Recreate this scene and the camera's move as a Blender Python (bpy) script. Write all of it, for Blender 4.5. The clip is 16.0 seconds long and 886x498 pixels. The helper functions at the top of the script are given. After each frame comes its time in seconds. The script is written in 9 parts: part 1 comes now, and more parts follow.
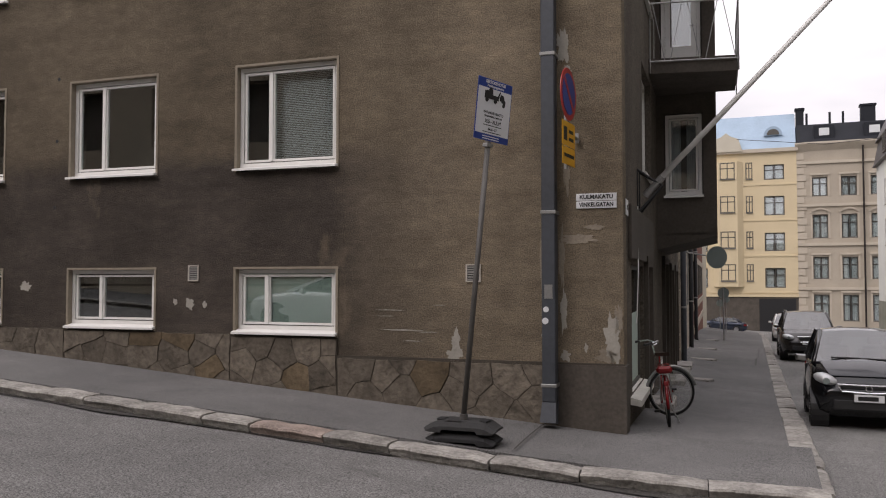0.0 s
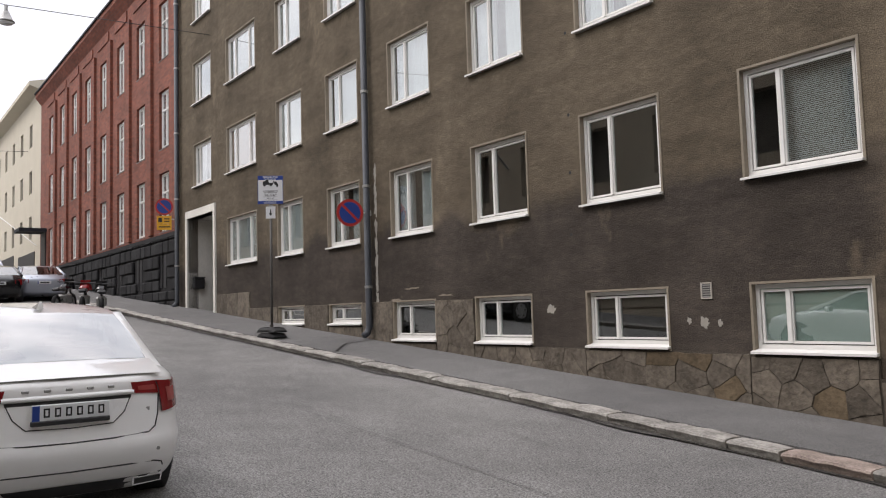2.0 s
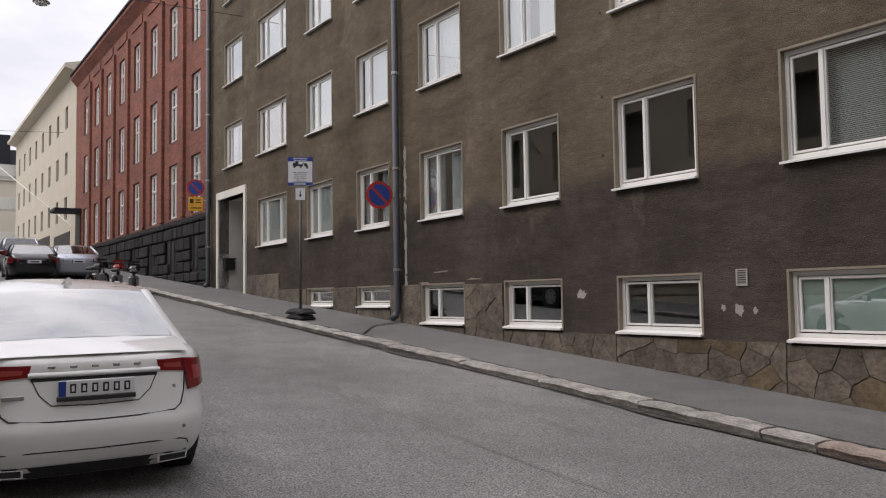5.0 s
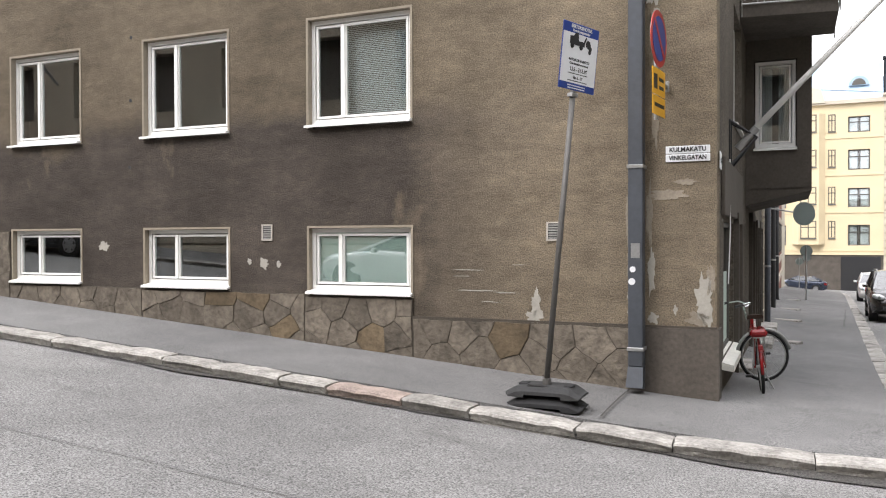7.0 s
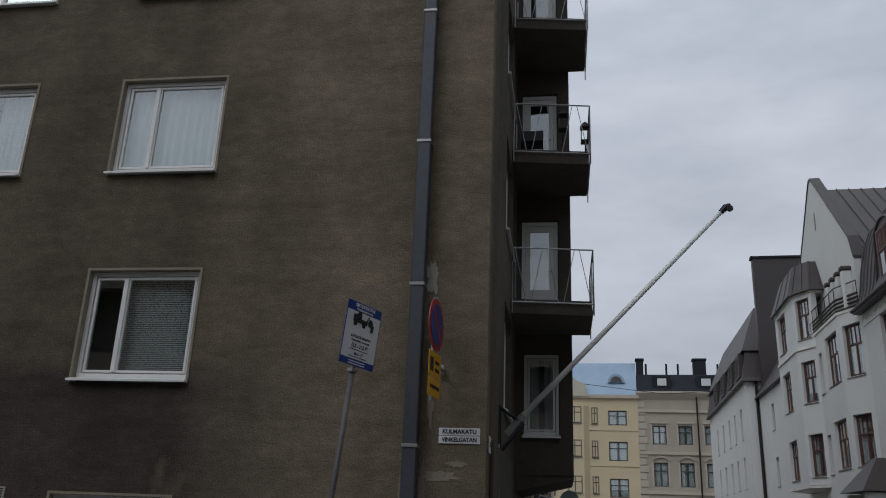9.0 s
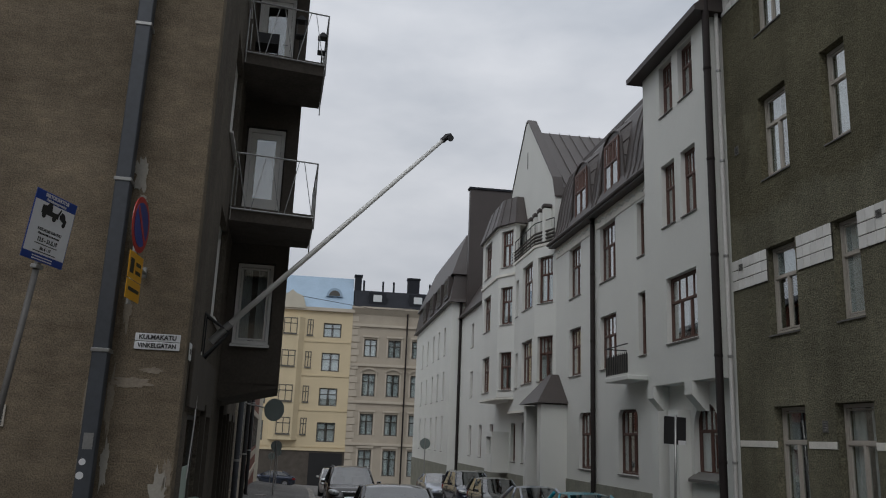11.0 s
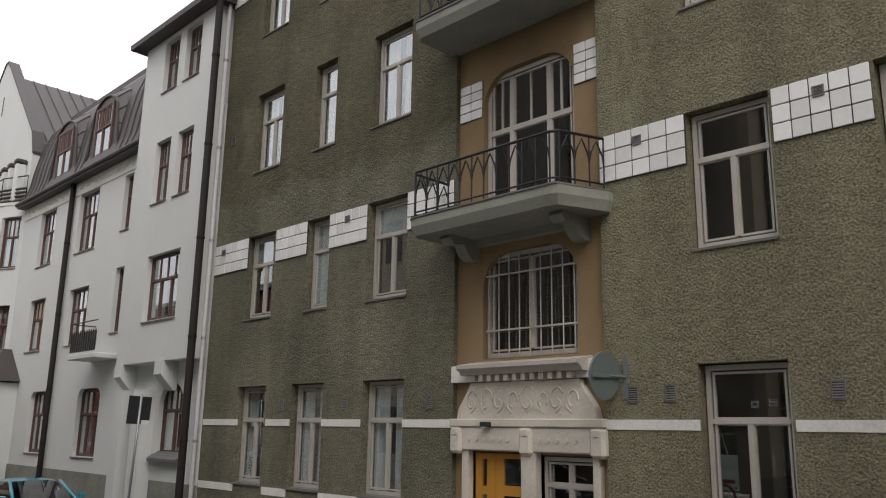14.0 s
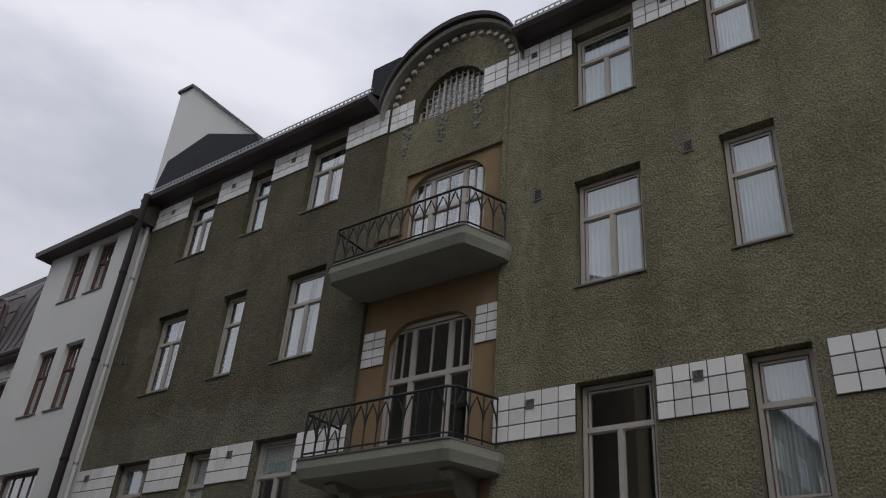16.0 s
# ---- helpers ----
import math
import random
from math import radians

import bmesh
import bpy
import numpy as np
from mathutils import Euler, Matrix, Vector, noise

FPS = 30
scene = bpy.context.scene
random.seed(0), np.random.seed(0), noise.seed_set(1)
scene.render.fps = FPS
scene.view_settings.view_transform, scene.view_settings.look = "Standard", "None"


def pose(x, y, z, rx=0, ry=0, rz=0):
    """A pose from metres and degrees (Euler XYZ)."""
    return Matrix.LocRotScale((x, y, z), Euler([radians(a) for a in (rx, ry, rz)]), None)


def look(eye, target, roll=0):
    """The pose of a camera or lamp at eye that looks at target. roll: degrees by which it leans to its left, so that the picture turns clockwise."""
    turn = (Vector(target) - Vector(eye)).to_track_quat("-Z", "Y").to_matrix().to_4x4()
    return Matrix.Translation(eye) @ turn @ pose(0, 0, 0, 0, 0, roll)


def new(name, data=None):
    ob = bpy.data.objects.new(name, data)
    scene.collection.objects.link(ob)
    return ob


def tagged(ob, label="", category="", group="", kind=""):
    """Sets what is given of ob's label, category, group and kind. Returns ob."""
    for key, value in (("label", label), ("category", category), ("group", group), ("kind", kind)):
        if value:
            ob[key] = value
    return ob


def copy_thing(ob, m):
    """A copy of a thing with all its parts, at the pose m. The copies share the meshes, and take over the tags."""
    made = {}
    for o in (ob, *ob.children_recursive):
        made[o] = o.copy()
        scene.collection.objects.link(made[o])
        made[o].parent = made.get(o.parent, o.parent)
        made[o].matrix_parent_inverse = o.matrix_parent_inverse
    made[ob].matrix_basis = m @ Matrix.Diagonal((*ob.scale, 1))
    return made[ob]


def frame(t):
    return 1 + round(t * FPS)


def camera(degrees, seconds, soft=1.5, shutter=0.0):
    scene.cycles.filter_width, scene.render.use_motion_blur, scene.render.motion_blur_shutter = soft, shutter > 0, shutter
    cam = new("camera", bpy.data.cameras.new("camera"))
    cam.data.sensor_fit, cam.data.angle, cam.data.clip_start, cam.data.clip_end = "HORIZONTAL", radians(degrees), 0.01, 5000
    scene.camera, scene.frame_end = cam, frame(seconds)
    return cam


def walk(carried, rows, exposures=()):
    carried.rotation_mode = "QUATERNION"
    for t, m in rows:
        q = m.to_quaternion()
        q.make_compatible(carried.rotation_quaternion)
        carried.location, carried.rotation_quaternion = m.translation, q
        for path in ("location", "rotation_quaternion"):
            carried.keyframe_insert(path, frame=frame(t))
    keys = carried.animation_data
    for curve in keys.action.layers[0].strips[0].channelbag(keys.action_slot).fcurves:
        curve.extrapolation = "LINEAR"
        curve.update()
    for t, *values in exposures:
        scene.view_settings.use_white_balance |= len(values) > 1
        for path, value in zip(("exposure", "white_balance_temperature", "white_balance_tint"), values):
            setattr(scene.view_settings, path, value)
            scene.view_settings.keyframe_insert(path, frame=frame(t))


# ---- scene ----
cam = camera(57.34, 16.0, soft=1.1)
EXPOSURES = [(0, -0.2, 6850, 19), (0.5, -0.03, 6850, 19.0), (1.0, 0.77, 6680, 15.5), (1.5, 1.04, 6680, 14.5), (2.0, 0.2, 6710, 15.4), (2.5, -0.75, 6570, 11.8), (3.2, -1.0, 6100, 10), (5.3, 0.02, 6780, 17.2), (5.5, 0.06, 6780, 17.2), (6.0, 0.87, 6580, 13.0), (6.5, 1.17, 6580, 13.0), (7.0, 1.09, 6580, 13.0), (7.5, 0.72, 6580, 13.0), (8.0, -0.58, 6550, 11.5), (8.7, -1.25, 6000, 10), (10.8, -1.13, 6250, 10), (11.5, -0.76, 6450, 10), (12.0, -0.55, 6535, 10.9), (12.5, -0.47, 6570, 11.8), (13.5, -0.22, 6605, 12.7), (14.0, -0.13, 6640, 13.6), (14.5, -0.24, 6300, 15.0), (15.0, -0.42, 6300, 15.0), (15.5, -0.82, 6300, 15.0), (16, -1.06, 6300, 15.0)]
PATH = [
    (0, pose(0.090, -0.071, 1.778, 92.18, 0.02, 21.65)),
    (0.5, pose(0.000, 0.016, 1.743, 92.11, 1.33, 26.49)),
    (1, pose(-0.106, 0.096, 1.712, 92.31, 1.78, 39.35)),
    (1.5, pose(-0.121, 0.182, 1.720, 92.90, 1.01, 51.38)),
    (2, pose(-0.181, 0.198, 1.691, 94.43, 1.71, 56.58)),
    (2.5, pose(-0.247, 0.194, 1.663, 96.26, 2.00, 59.41)),
    (3, pose(-0.312, 0.172, 1.646, 96.23, 2.07, 62.46)),
    (3.2, pose(-0.332, 0.162, 1.651, 96.21, 1.92, 64.56)),
    (5.3, pose(-0.270, 0.281, 1.668, 91.84, 0.11, 55.12)),
    (5.5, pose(-0.248, 0.284, 1.678, 91.74, -0.25, 49.34)),
    (6, pose(-0.261, 0.289, 1.726, 89.87, -0.71, 37.74)),
    (6.5, pose(-0.240, 0.257, 1.761, 89.03, -0.09, 29.05)),
    (7, pose(-0.205, 0.235, 1.783, 89.25, 0.20, 26.33)),
    (7.5, pose(-0.157, 0.196, 1.797, 95.40, -0.63, 24.53)),
    (8, pose(-0.103, 0.173, 1.799, 105.99, -2.80, 23.55)),
    (8.5, pose(-0.100, 0.187, 1.774, 108.24, -2.33, 16.25)),
    (8.7, pose(-0.108, 0.176, 1.787, 108.74, -2.26, 14.04)),
    (10.8, pose(-0.009, 0.238, 1.788, 103.46, -2.03, -7.41)),
    (11, pose(0.023, 0.241, 1.802, 103.16, -2.15, -8.76)),
    (11.5, pose(-0.009, 0.218, 1.762, 100.43, -2.83, -13.48)),
    (12, pose(-0.010, 0.202, 1.751, 98.12, -2.88, -19.54)),
    (12.5, pose(-0.069, 0.172, 1.781, 98.26, -2.54, -27.08)),
    (13, pose(-0.083, 0.175, 1.816, 98.72, -2.41, -32.76)),
    (13.5, pose(-0.133, 0.142, 1.821, 99.32, -1.10, -38.75)),
    (14, pose(-0.168, 0.131, 1.811, 102.71, -0.91, -44.91)),
    (14.5, pose(-0.179, 0.128, 1.768, 109.72, -2.98, -47.32)),
    (15, pose(-0.203, 0.156, 1.746, 111.83, -5.86, -48.51)),
    (15.5, pose(-0.219, 0.109, 1.737, 118.37, -5.64, -51.05)),
    (16, pose(-0.281, 0.076, 1.735, 120.66, -4.25, -53.96)),
]
walk(cam, PATH, EXPOSURES)

# ---- sky and light: an overcast afternoon ----
world = bpy.data.worlds.new("overcast_sky")
scene.world = world
world.use_nodes = True
wn, wl = world.node_tree.nodes, world.node_tree.links
wn.clear()
w_out = wn.new("ShaderNodeOutputWorld")
w_bg = wn.new("ShaderNodeBackground")
w_sky = wn.new("ShaderNodeTexSky")
w_sky.sky_type = "NISHITA"
w_sky.sun_disc = False
w_sky.sun_elevation = radians(48)
w_sky.sun_rotation = radians(217)
w_gain = wn.new("ShaderNodeMix")
w_gain.data_type, w_gain.blend_type = "RGBA", "MULTIPLY"
w_gain.inputs[0].default_value = 1.0
w_gain.inputs[7].default_value = (0.10, 0.10, 0.10, 1)
w_co = wn.new("ShaderNodeTexCoord")
w_map = wn.new("ShaderNodeMapping")
w_map.inputs["Scale"].default_value = (1.0, 1.0, 2.6)
w_noise = wn.new("ShaderNodeTexNoise")
w_noise.inputs["Scale"].default_value = 2.3
w_noise.inputs["Detail"].default_value = 7.0
w_noise.inputs["Roughness"].default_value = 0.52
w_ramp = wn.new("ShaderNodeValToRGB")
w_ramp.color_ramp.elements[0].position, w_ramp.color_ramp.elements[0].color = 0.36, (0.66, 0.70, 0.76, 1)
w_ramp.color_ramp.elements[1].position, w_ramp.color_ramp.elements[1].color = 0.64, (1.04, 1.05, 1.08, 1)
w_mix = wn.new("ShaderNodeMix")
w_mix.data_type = "RGBA"
w_mix.inputs[0].default_value = 0.94
wl.new(w_co.outputs["Generated"], w_map.inputs["Vector"])
wl.new(w_map.outputs["Vector"], w_noise.inputs["Vector"])
wl.new(w_noise.outputs["Fac"], w_ramp.inputs["Fac"])
wl.new(w_sky.outputs["Color"], w_gain.inputs[6])
wl.new(w_gain.outputs[2], w_mix.inputs[6])
wl.new(w_ramp.outputs["Color"], w_mix.inputs[7])
# an overcast sky is brighter overhead than at the horizon
w_sep = wn.new("ShaderNodeSeparateXYZ")
w_grad = wn.new("ShaderNodeMath")
w_grad.operation, w_grad.use_clamp = "MULTIPLY_ADD", False
w_grad.inputs[1].default_value, w_grad.inputs[2].default_value = 0.95, 0.95
w_mul = wn.new("ShaderNodeMix")
w_mul.data_type, w_mul.blend_type = "RGBA", "MULTIPLY"
w_mul.inputs[0].default_value = 1.0
wl.new(w_co.outputs["Generated"], w_sep.inputs[0])
wl.new(w_sep.outputs["Z"], w_grad.inputs[0])
wl.new(w_mix.outputs[2], w_mul.inputs[6])
wl.new(w_grad.outputs[0], w_mul.inputs[7])
wl.new(w_mul.outputs[2], w_bg.inputs["Color"])
w_bg.inputs["Strength"].default_value = 1.1
wl.new(w_bg.outputs["Background"], w_out.inputs["Surface"])

sun = new("sun", bpy.data.lights.new("sun", "SUN"))
sun.data.energy, sun.data.angle, sun.data.color = 1.5, radians(35), (1.0, 0.98, 0.95)
sun.matrix_world = look((-30, -40, 60), (0, 10, 0))


# ---- materials ----
def node_material(name):
    m = bpy.data.materials.new(name)
    m.use_nodes = True
    nt = m.node_tree
    nt.nodes.clear()
    out = nt.nodes.new("ShaderNodeOutputMaterial")
    bsdf = nt.nodes.new("ShaderNodeBsdfPrincipled")
    nt.links.new(bsdf.outputs["BSDF"], out.inputs["Surface"])
    return m, nt, bsdf


def noise_node(nt, scale, detail=4.0, rough=0.55, space="Object", stretch=(1, 1, 1)):
    co = nt.nodes.new("ShaderNodeTexCoord")
    mp = nt.nodes.new("ShaderNodeMapping")
    mp.inputs["Scale"].default_value = stretch
    n = nt.nodes.new("ShaderNodeTexNoise")
    n.inputs["Scale"].default_value, n.inputs["Detail"].default_value, n.inputs["Roughness"].default_value = scale, detail, rough
    nt.links.new(co.outputs[space], mp.inputs["Vector"])
    nt.links.new(mp.outputs["Vector"], n.inputs["Vector"])
    return n.outputs["Fac"]


def ramp_node(nt, fac, stops):
    r = nt.nodes.new("ShaderNodeValToRGB")
    els = r.color_ramp.elements
    while len(els) < len(stops):
        els.new(0.5)
    for el, (p, c) in zip(els, stops):
        el.position, el.color = p, (*c, 1)
    nt.links.new(fac, r.inputs["Fac"])
    return r.outputs["Color"]


def mix_node(nt, fac, a, b, blend="MIX"):
    m = nt.nodes.new("ShaderNodeMix")
    m.data_type, m.blend_type = "RGBA", blend
    for sock, v in ((m.inputs[0], fac), (m.inputs[6], a), (m.inputs[7], b)):
        if isinstance(v, (int, float)):
            sock.default_value = v
        elif isinstance(v, tuple):
            sock.default_value = (*v, 1)
        else:
            nt.links.new(v, sock)
    return m.outputs[2]


def math_node(nt, op, a, b=0.0, clamp=False):
    m = nt.nodes.new("ShaderNodeMath")
    m.operation, m.use_clamp = op, clamp
    for sock, v in zip(m.inputs, (a, b)):
        if isinstance(v, (int, float)):
            sock.default_value = v
        else:
            nt.links.new(v, sock)
    return m.outputs[0]


def bump_node(nt, bsdf, height, strength, distance, before=None):
    b = nt.nodes.new("ShaderNodeBump")
    b.inputs["Strength"].default_value, b.inputs["Distance"].default_value = strength, distance
    nt.links.new(height, b.inputs["Height"])
    if before is not None:
        nt.links.new(before, b.inputs["Normal"])
    nt.links.new(b.outputs["Normal"], bsdf.inputs["Normal"])
    return b.outputs["Normal"]


def shade(c, k):
    return tuple(min(1.0, v * k) for v in c)


def surface(name, col, rough=0.8, metal=0.0, vary=0.25, big=0.8, fine=30.0, bump=0.2, depth=0.004, per_piece=0.0, spread=1.0):
    """A material with variation at two scales and a fine relief."""
    m, nt, bsdf = node_material(name)
    n1 = noise_node(nt, big, 5)
    n2 = noise_node(nt, fine, 3)
    c = ramp_node(nt, n1, [(0.3, shade(col, 1 - vary)), (0.7, shade(col, 1 + vary * spread))])
    c = mix_node(nt, 0.5, c, ramp_node(nt, n2, [(0.3, shade(col, 1 - vary * 0.8)), (0.7, shade(col, 1 + vary * 0.8))]))
    if per_piece:
        info = nt.nodes.new("ShaderNodeObjectInfo")
        r = ramp_node(nt, info.outputs["Random"], [(0.0, (1 - per_piece,) * 3), (1.0, (1.0, 1.0, 1.0))])
        c = mix_node(nt, 1.0, c, r, "MULTIPLY")
    nt.links.new(c, bsdf.inputs["Base Color"])
    bsdf.inputs["Roughness"].default_value, bsdf.inputs["Metallic"].default_value = rough, metal
    if rough > 0.65 and metal == 0:
        bsdf.inputs["Specular IOR Level"].default_value = 0.2
    if bump:
        bump_node(nt, bsdf, n2, bump, depth)
    return m


def glass_material(name, tint=(0.85, 0.9, 0.9), gloss=0.02, base=0.06):
    m, nt, bsdf = node_material(name)
    nt.nodes.remove(bsdf)
    out = nt.nodes["Material Output"]
    tr = nt.nodes.new("ShaderNodeBsdfTransparent")
    tr.inputs["Color"].default_value = (*tint, 1)
    gl = nt.nodes.new("ShaderNodeBsdfGlossy")
    gl.inputs["Roughness"].default_value = gloss
    lw = nt.nodes.new("ShaderNodeLayerWeight")
    lw.inputs["Blend"].default_value = 0.5
    fac = math_node(nt, "ADD", math_node(nt, "MULTIPLY", math_node(nt, "POWER", lw.outputs["Facing"], 2.6), 0.85), base, True)
    mx = nt.nodes.new("ShaderNodeMixShader")
    nt.links.new(fac, mx.inputs[0])
    nt.links.new(tr.outputs[0], mx.inputs[1])
    nt.links.new(gl.outputs[0], mx.inputs[2])
    nt.links.new(mx.outputs[0], out.inputs["Surface"])
    return m


def roughcast(name, upper, lower=None, edge=3.4, grain=38.0, relief=0.02, streak=0.35, pale=None, speckle=(0.34, 1.5), moss=None, ramp_at=(4.2, 0.45), drags=True):
    """Weathered spatter-dash plaster; lower: the darker sooty coat below the height `edge`."""
    m, nt, bsdf = node_material(name)
    blotch = noise_node(nt, 0.45, 6, 0.6)
    grains = noise_node(nt, grain, 3, 0.6)
    runs = noise_node(nt, 1.0, 2, 0.5, stretch=(1.1, 1.1, 0.12))
    lump = noise_node(nt, grain * 0.22, 3, 0.55)
    c = ramp_node(nt, blotch, [(0.3, shade(upper, 0.72)), (0.52, upper), (0.72, shade(upper, 1.25))])
    if lower:
        co = nt.nodes.new("ShaderNodeTexCoord")
        sep = nt.nodes.new("ShaderNodeSeparateXYZ")
        nt.links.new(co.outputs["Object"], sep.inputs[0])
        wob = noise_node(nt, 0.55, 5, 0.55)
        z = math_node(nt, "ADD", sep.outputs["Z"], math_node(nt, "MULTIPLY", math_node(nt, "SUBTRACT", wob, 0.5), 1.7))
        up = math_node(nt, "MULTIPLY", math_node(nt, "SUBTRACT", z, edge - 0.12), 2.8, True)
        lowc = ramp_node(nt, blotch, [(0.3, shade(lower, 0.8)), (0.7, shade(lower, 1.3))])
        # towards the street corner the lower coat is worn back to the brown
        worn = math_node(nt, "MULTIPLY", math_node(nt, "ADD", math_node(nt, "ADD", sep.outputs["X"], math_node(nt, "MULTIPLY", math_node(nt, "SUBTRACT", wob, 0.5), 2.2)), ramp_at[0]), ramp_at[1], True)
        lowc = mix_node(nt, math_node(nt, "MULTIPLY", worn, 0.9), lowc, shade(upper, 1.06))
        # the upper colour is also darkened, to 0.66, left of the ramp
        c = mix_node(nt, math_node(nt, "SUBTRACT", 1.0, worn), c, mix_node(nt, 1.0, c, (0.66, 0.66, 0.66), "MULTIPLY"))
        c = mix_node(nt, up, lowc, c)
    if drags:
        # broad trowel drags and thin scraped ridges
        drag = noise_node(nt, 1.1, 9, 0.68, stretch=(0.6, 1, 2.2))
        c = mix_node(nt, 0.6, c, ramp_node(nt, drag, [(0.30, (0.6, 0.58, 0.56)), (0.5, (0.98, 0.98, 0.98)), (0.70, (1.4, 1.38, 1.34))]), "MULTIPLY")
        ridge = noise_node(nt, 2.4, 9, 0.75, stretch=(0.6, 1, 4.0))
        c = mix_node(nt, ramp_node(nt, ridge, [(0.655, (0, 0, 0)), (0.71, (0.55, 0.55, 0.55))]), c, shade(upper, 1.9))
    c = mix_node(nt, streak, c, ramp_node(nt, runs, [(0.25, (0.35, 0.35, 0.35)), (0.6, (1.0, 1.0, 1.0))]), "MULTIPLY")
    c = mix_node(nt, 0.6, c, ramp_node(nt, grains, [(0.34, (speckle[0],) * 3), (0.64, (speckle[1],) * 3)]), "MULTIPLY")
    mottle = noise_node(nt, 6.5, 6, 0.72, stretch=(0.7, 0.7, 1.2))
    c = mix_node(nt, 0.45, c, ramp_node(nt, mottle, [(0.33, (0.62, 0.62, 0.62)), (0.5, (0.95, 0.95, 0.95)), (0.68, (1.45, 1.42, 1.36))]), "MULTIPLY")
    if pale:
        spots = noise_node(nt, 0.7, 6, 0.65, stretch=(1, 1, 0.55))
        k = ramp_node(nt, spots, [(0.62, (0, 0, 0)), (0.74, (0.55, 0.55, 0.55))])
        c = mix_node(nt, k, c, pale)
    if moss:
        # pale lichen runs in a strip beside the balconies
        cm = nt.nodes.new("ShaderNodeTexCoord")
        sm = nt.nodes.new("ShaderNodeSeparateXYZ")
        nt.links.new(cm.outputs["Object"], sm.inputs[0])
        near = math_node(nt, "SUBTRACT", 1.0, math_node(nt, "DIVIDE", math_node(nt, "ABSOLUTE", math_node(nt, "SUBTRACT", sm.outputs["X"], moss[0])), moss[1]), True)
        fleck = ramp_node(nt, noise_node(nt, 5.0, 7, 0.7, stretch=(1, 1, 0.35)), [(0.44, (0, 0, 0)), (0.62, (1, 1, 1))])
        c = mix_node(nt, math_node(nt, "MULTIPLY", near, fleck), c, (0.24, 0.235, 0.15))
    nt.links.new(c, bsdf.inputs["Base Color"])
    bsdf.inputs["Roughness"].default_value, bsdf.inputs["Specular IOR Level"].default_value = 0.95, 0.15
    h = math_node(nt, "ADD", grains, lump)
    bump_node(nt, bsdf, h, 1.0, relief)
    return m


def asphalt_material(name, col, worn, grain=110.0, tracks=None):
    m, nt, bsdf = node_material(name)
    big = noise_node(nt, 0.22, 6, 0.6)
    mid = noise_node(nt, 1.6, 5, 0.65)
    fine = noise_node(nt, grain, 2, 0.7)
    c = ramp_node(nt, big, [(0.32, col), (0.68, worn)])
    c = mix_node(nt, 0.55, c, ramp_node(nt, mid, [(0.3, (0.7, 0.7, 0.7)), (0.7, (1.12, 1.12, 1.12))]), "MULTIPLY")
    c = mix_node(nt, 0.95, c, ramp_node(nt, fine, [(0.34, (0.34, 0.34, 0.34)), (0.66, (1.7, 1.7, 1.7))]), "MULTIPLY")
    if tracks:
        stain = noise_node(nt, 0.9, 4, 0.6, stretch=(0.22, 1.5, 1))
        c = mix_node(nt, ramp_node(nt, stain, [(0.60, (0, 0, 0)), (0.74, (0.6, 0.6, 0.6))]), c, tracks)
    nt.links.new(c, bsdf.inputs["Base Color"])
    bsdf.inputs["Roughness"].default_value, bsdf.inputs["Specular IOR Level"].default_value = 0.82, 0.25
    bump_node(nt, bsdf, fine, 0.6, 0.006)
    return m


def brick_material(name, col, mortar):
    m, nt, bsdf = node_material(name)
    co = nt.nodes.new("ShaderNodeTexCoord")
    sep = nt.nodes.new("ShaderNodeSeparateXYZ")
    comb = nt.nodes.new("ShaderNodeCombineXYZ")
    nt.links.new(co.outputs["Object"], sep.inputs[0])
    nt.links.new(math_node(nt, "ADD", sep.outputs["X"], sep.outputs["Y"]), comb.inputs[0])
    nt.links.new(sep.outputs["Z"], comb.inputs[1])
    br = nt.nodes.new("ShaderNodeTexBrick")
    br.inputs["Scale"].default_value = 1.0
    br.inputs["Brick Width"].default_value, br.inputs["Row Height"].default_value, br.inputs["Mortar Size"].default_value = 0.27, 0.085, 0.007
    br.inputs["Color1"].default_value = (*shade(col, 0.72), 1)
    br.inputs["Color2"].default_value = (*shade(col, 1.25), 1)
    br.inputs["Mortar"].default_value = (*mortar, 1)
    nt.links.new(comb.outputs[0], br.inputs["Vector"])
    n = noise_node(nt, 0.5, 5)
    c = mix_node(nt, 0.7, br.outputs["Color"], ramp_node(nt, n, [(0.3, (0.6, 0.6, 0.6)), (0.7, (1.2, 1.2, 1.2))]), "MULTIPLY")
    nt.links.new(c, bsdf.inputs["Base Color"])
    bsdf.inputs["Roughness"].default_value = 0.9
    bump_node(nt, bsdf, br.outputs["Fac"], -0.4, 0.01)
    return m


def car_paint(name, col, metal=0.2, rough=0.28, dirt=0.15, coat=0.9):
    m, nt, bsdf = node_material(name)
    n = noise_node(nt, 3.0, 5)
    c = mix_node(nt, dirt, col, ramp_node(nt, n, [(0.3, shade(col, 0.6)), (0.7, shade(col, 1.15))]))
    nt.links.new(c, bsdf.inputs["Base Color"])
    bsdf.inputs["Metallic"].default_value = metal
    nt.links.new(math_node(nt, "ADD", math_node(nt, "MULTIPLY", n, 0.16), rough - 0.08), bsdf.inputs["Roughness"])
    bsdf.inputs["Coat Weight"].default_value, bsdf.inputs["Coat Roughness"].default_value = coat, 0.03
    return m


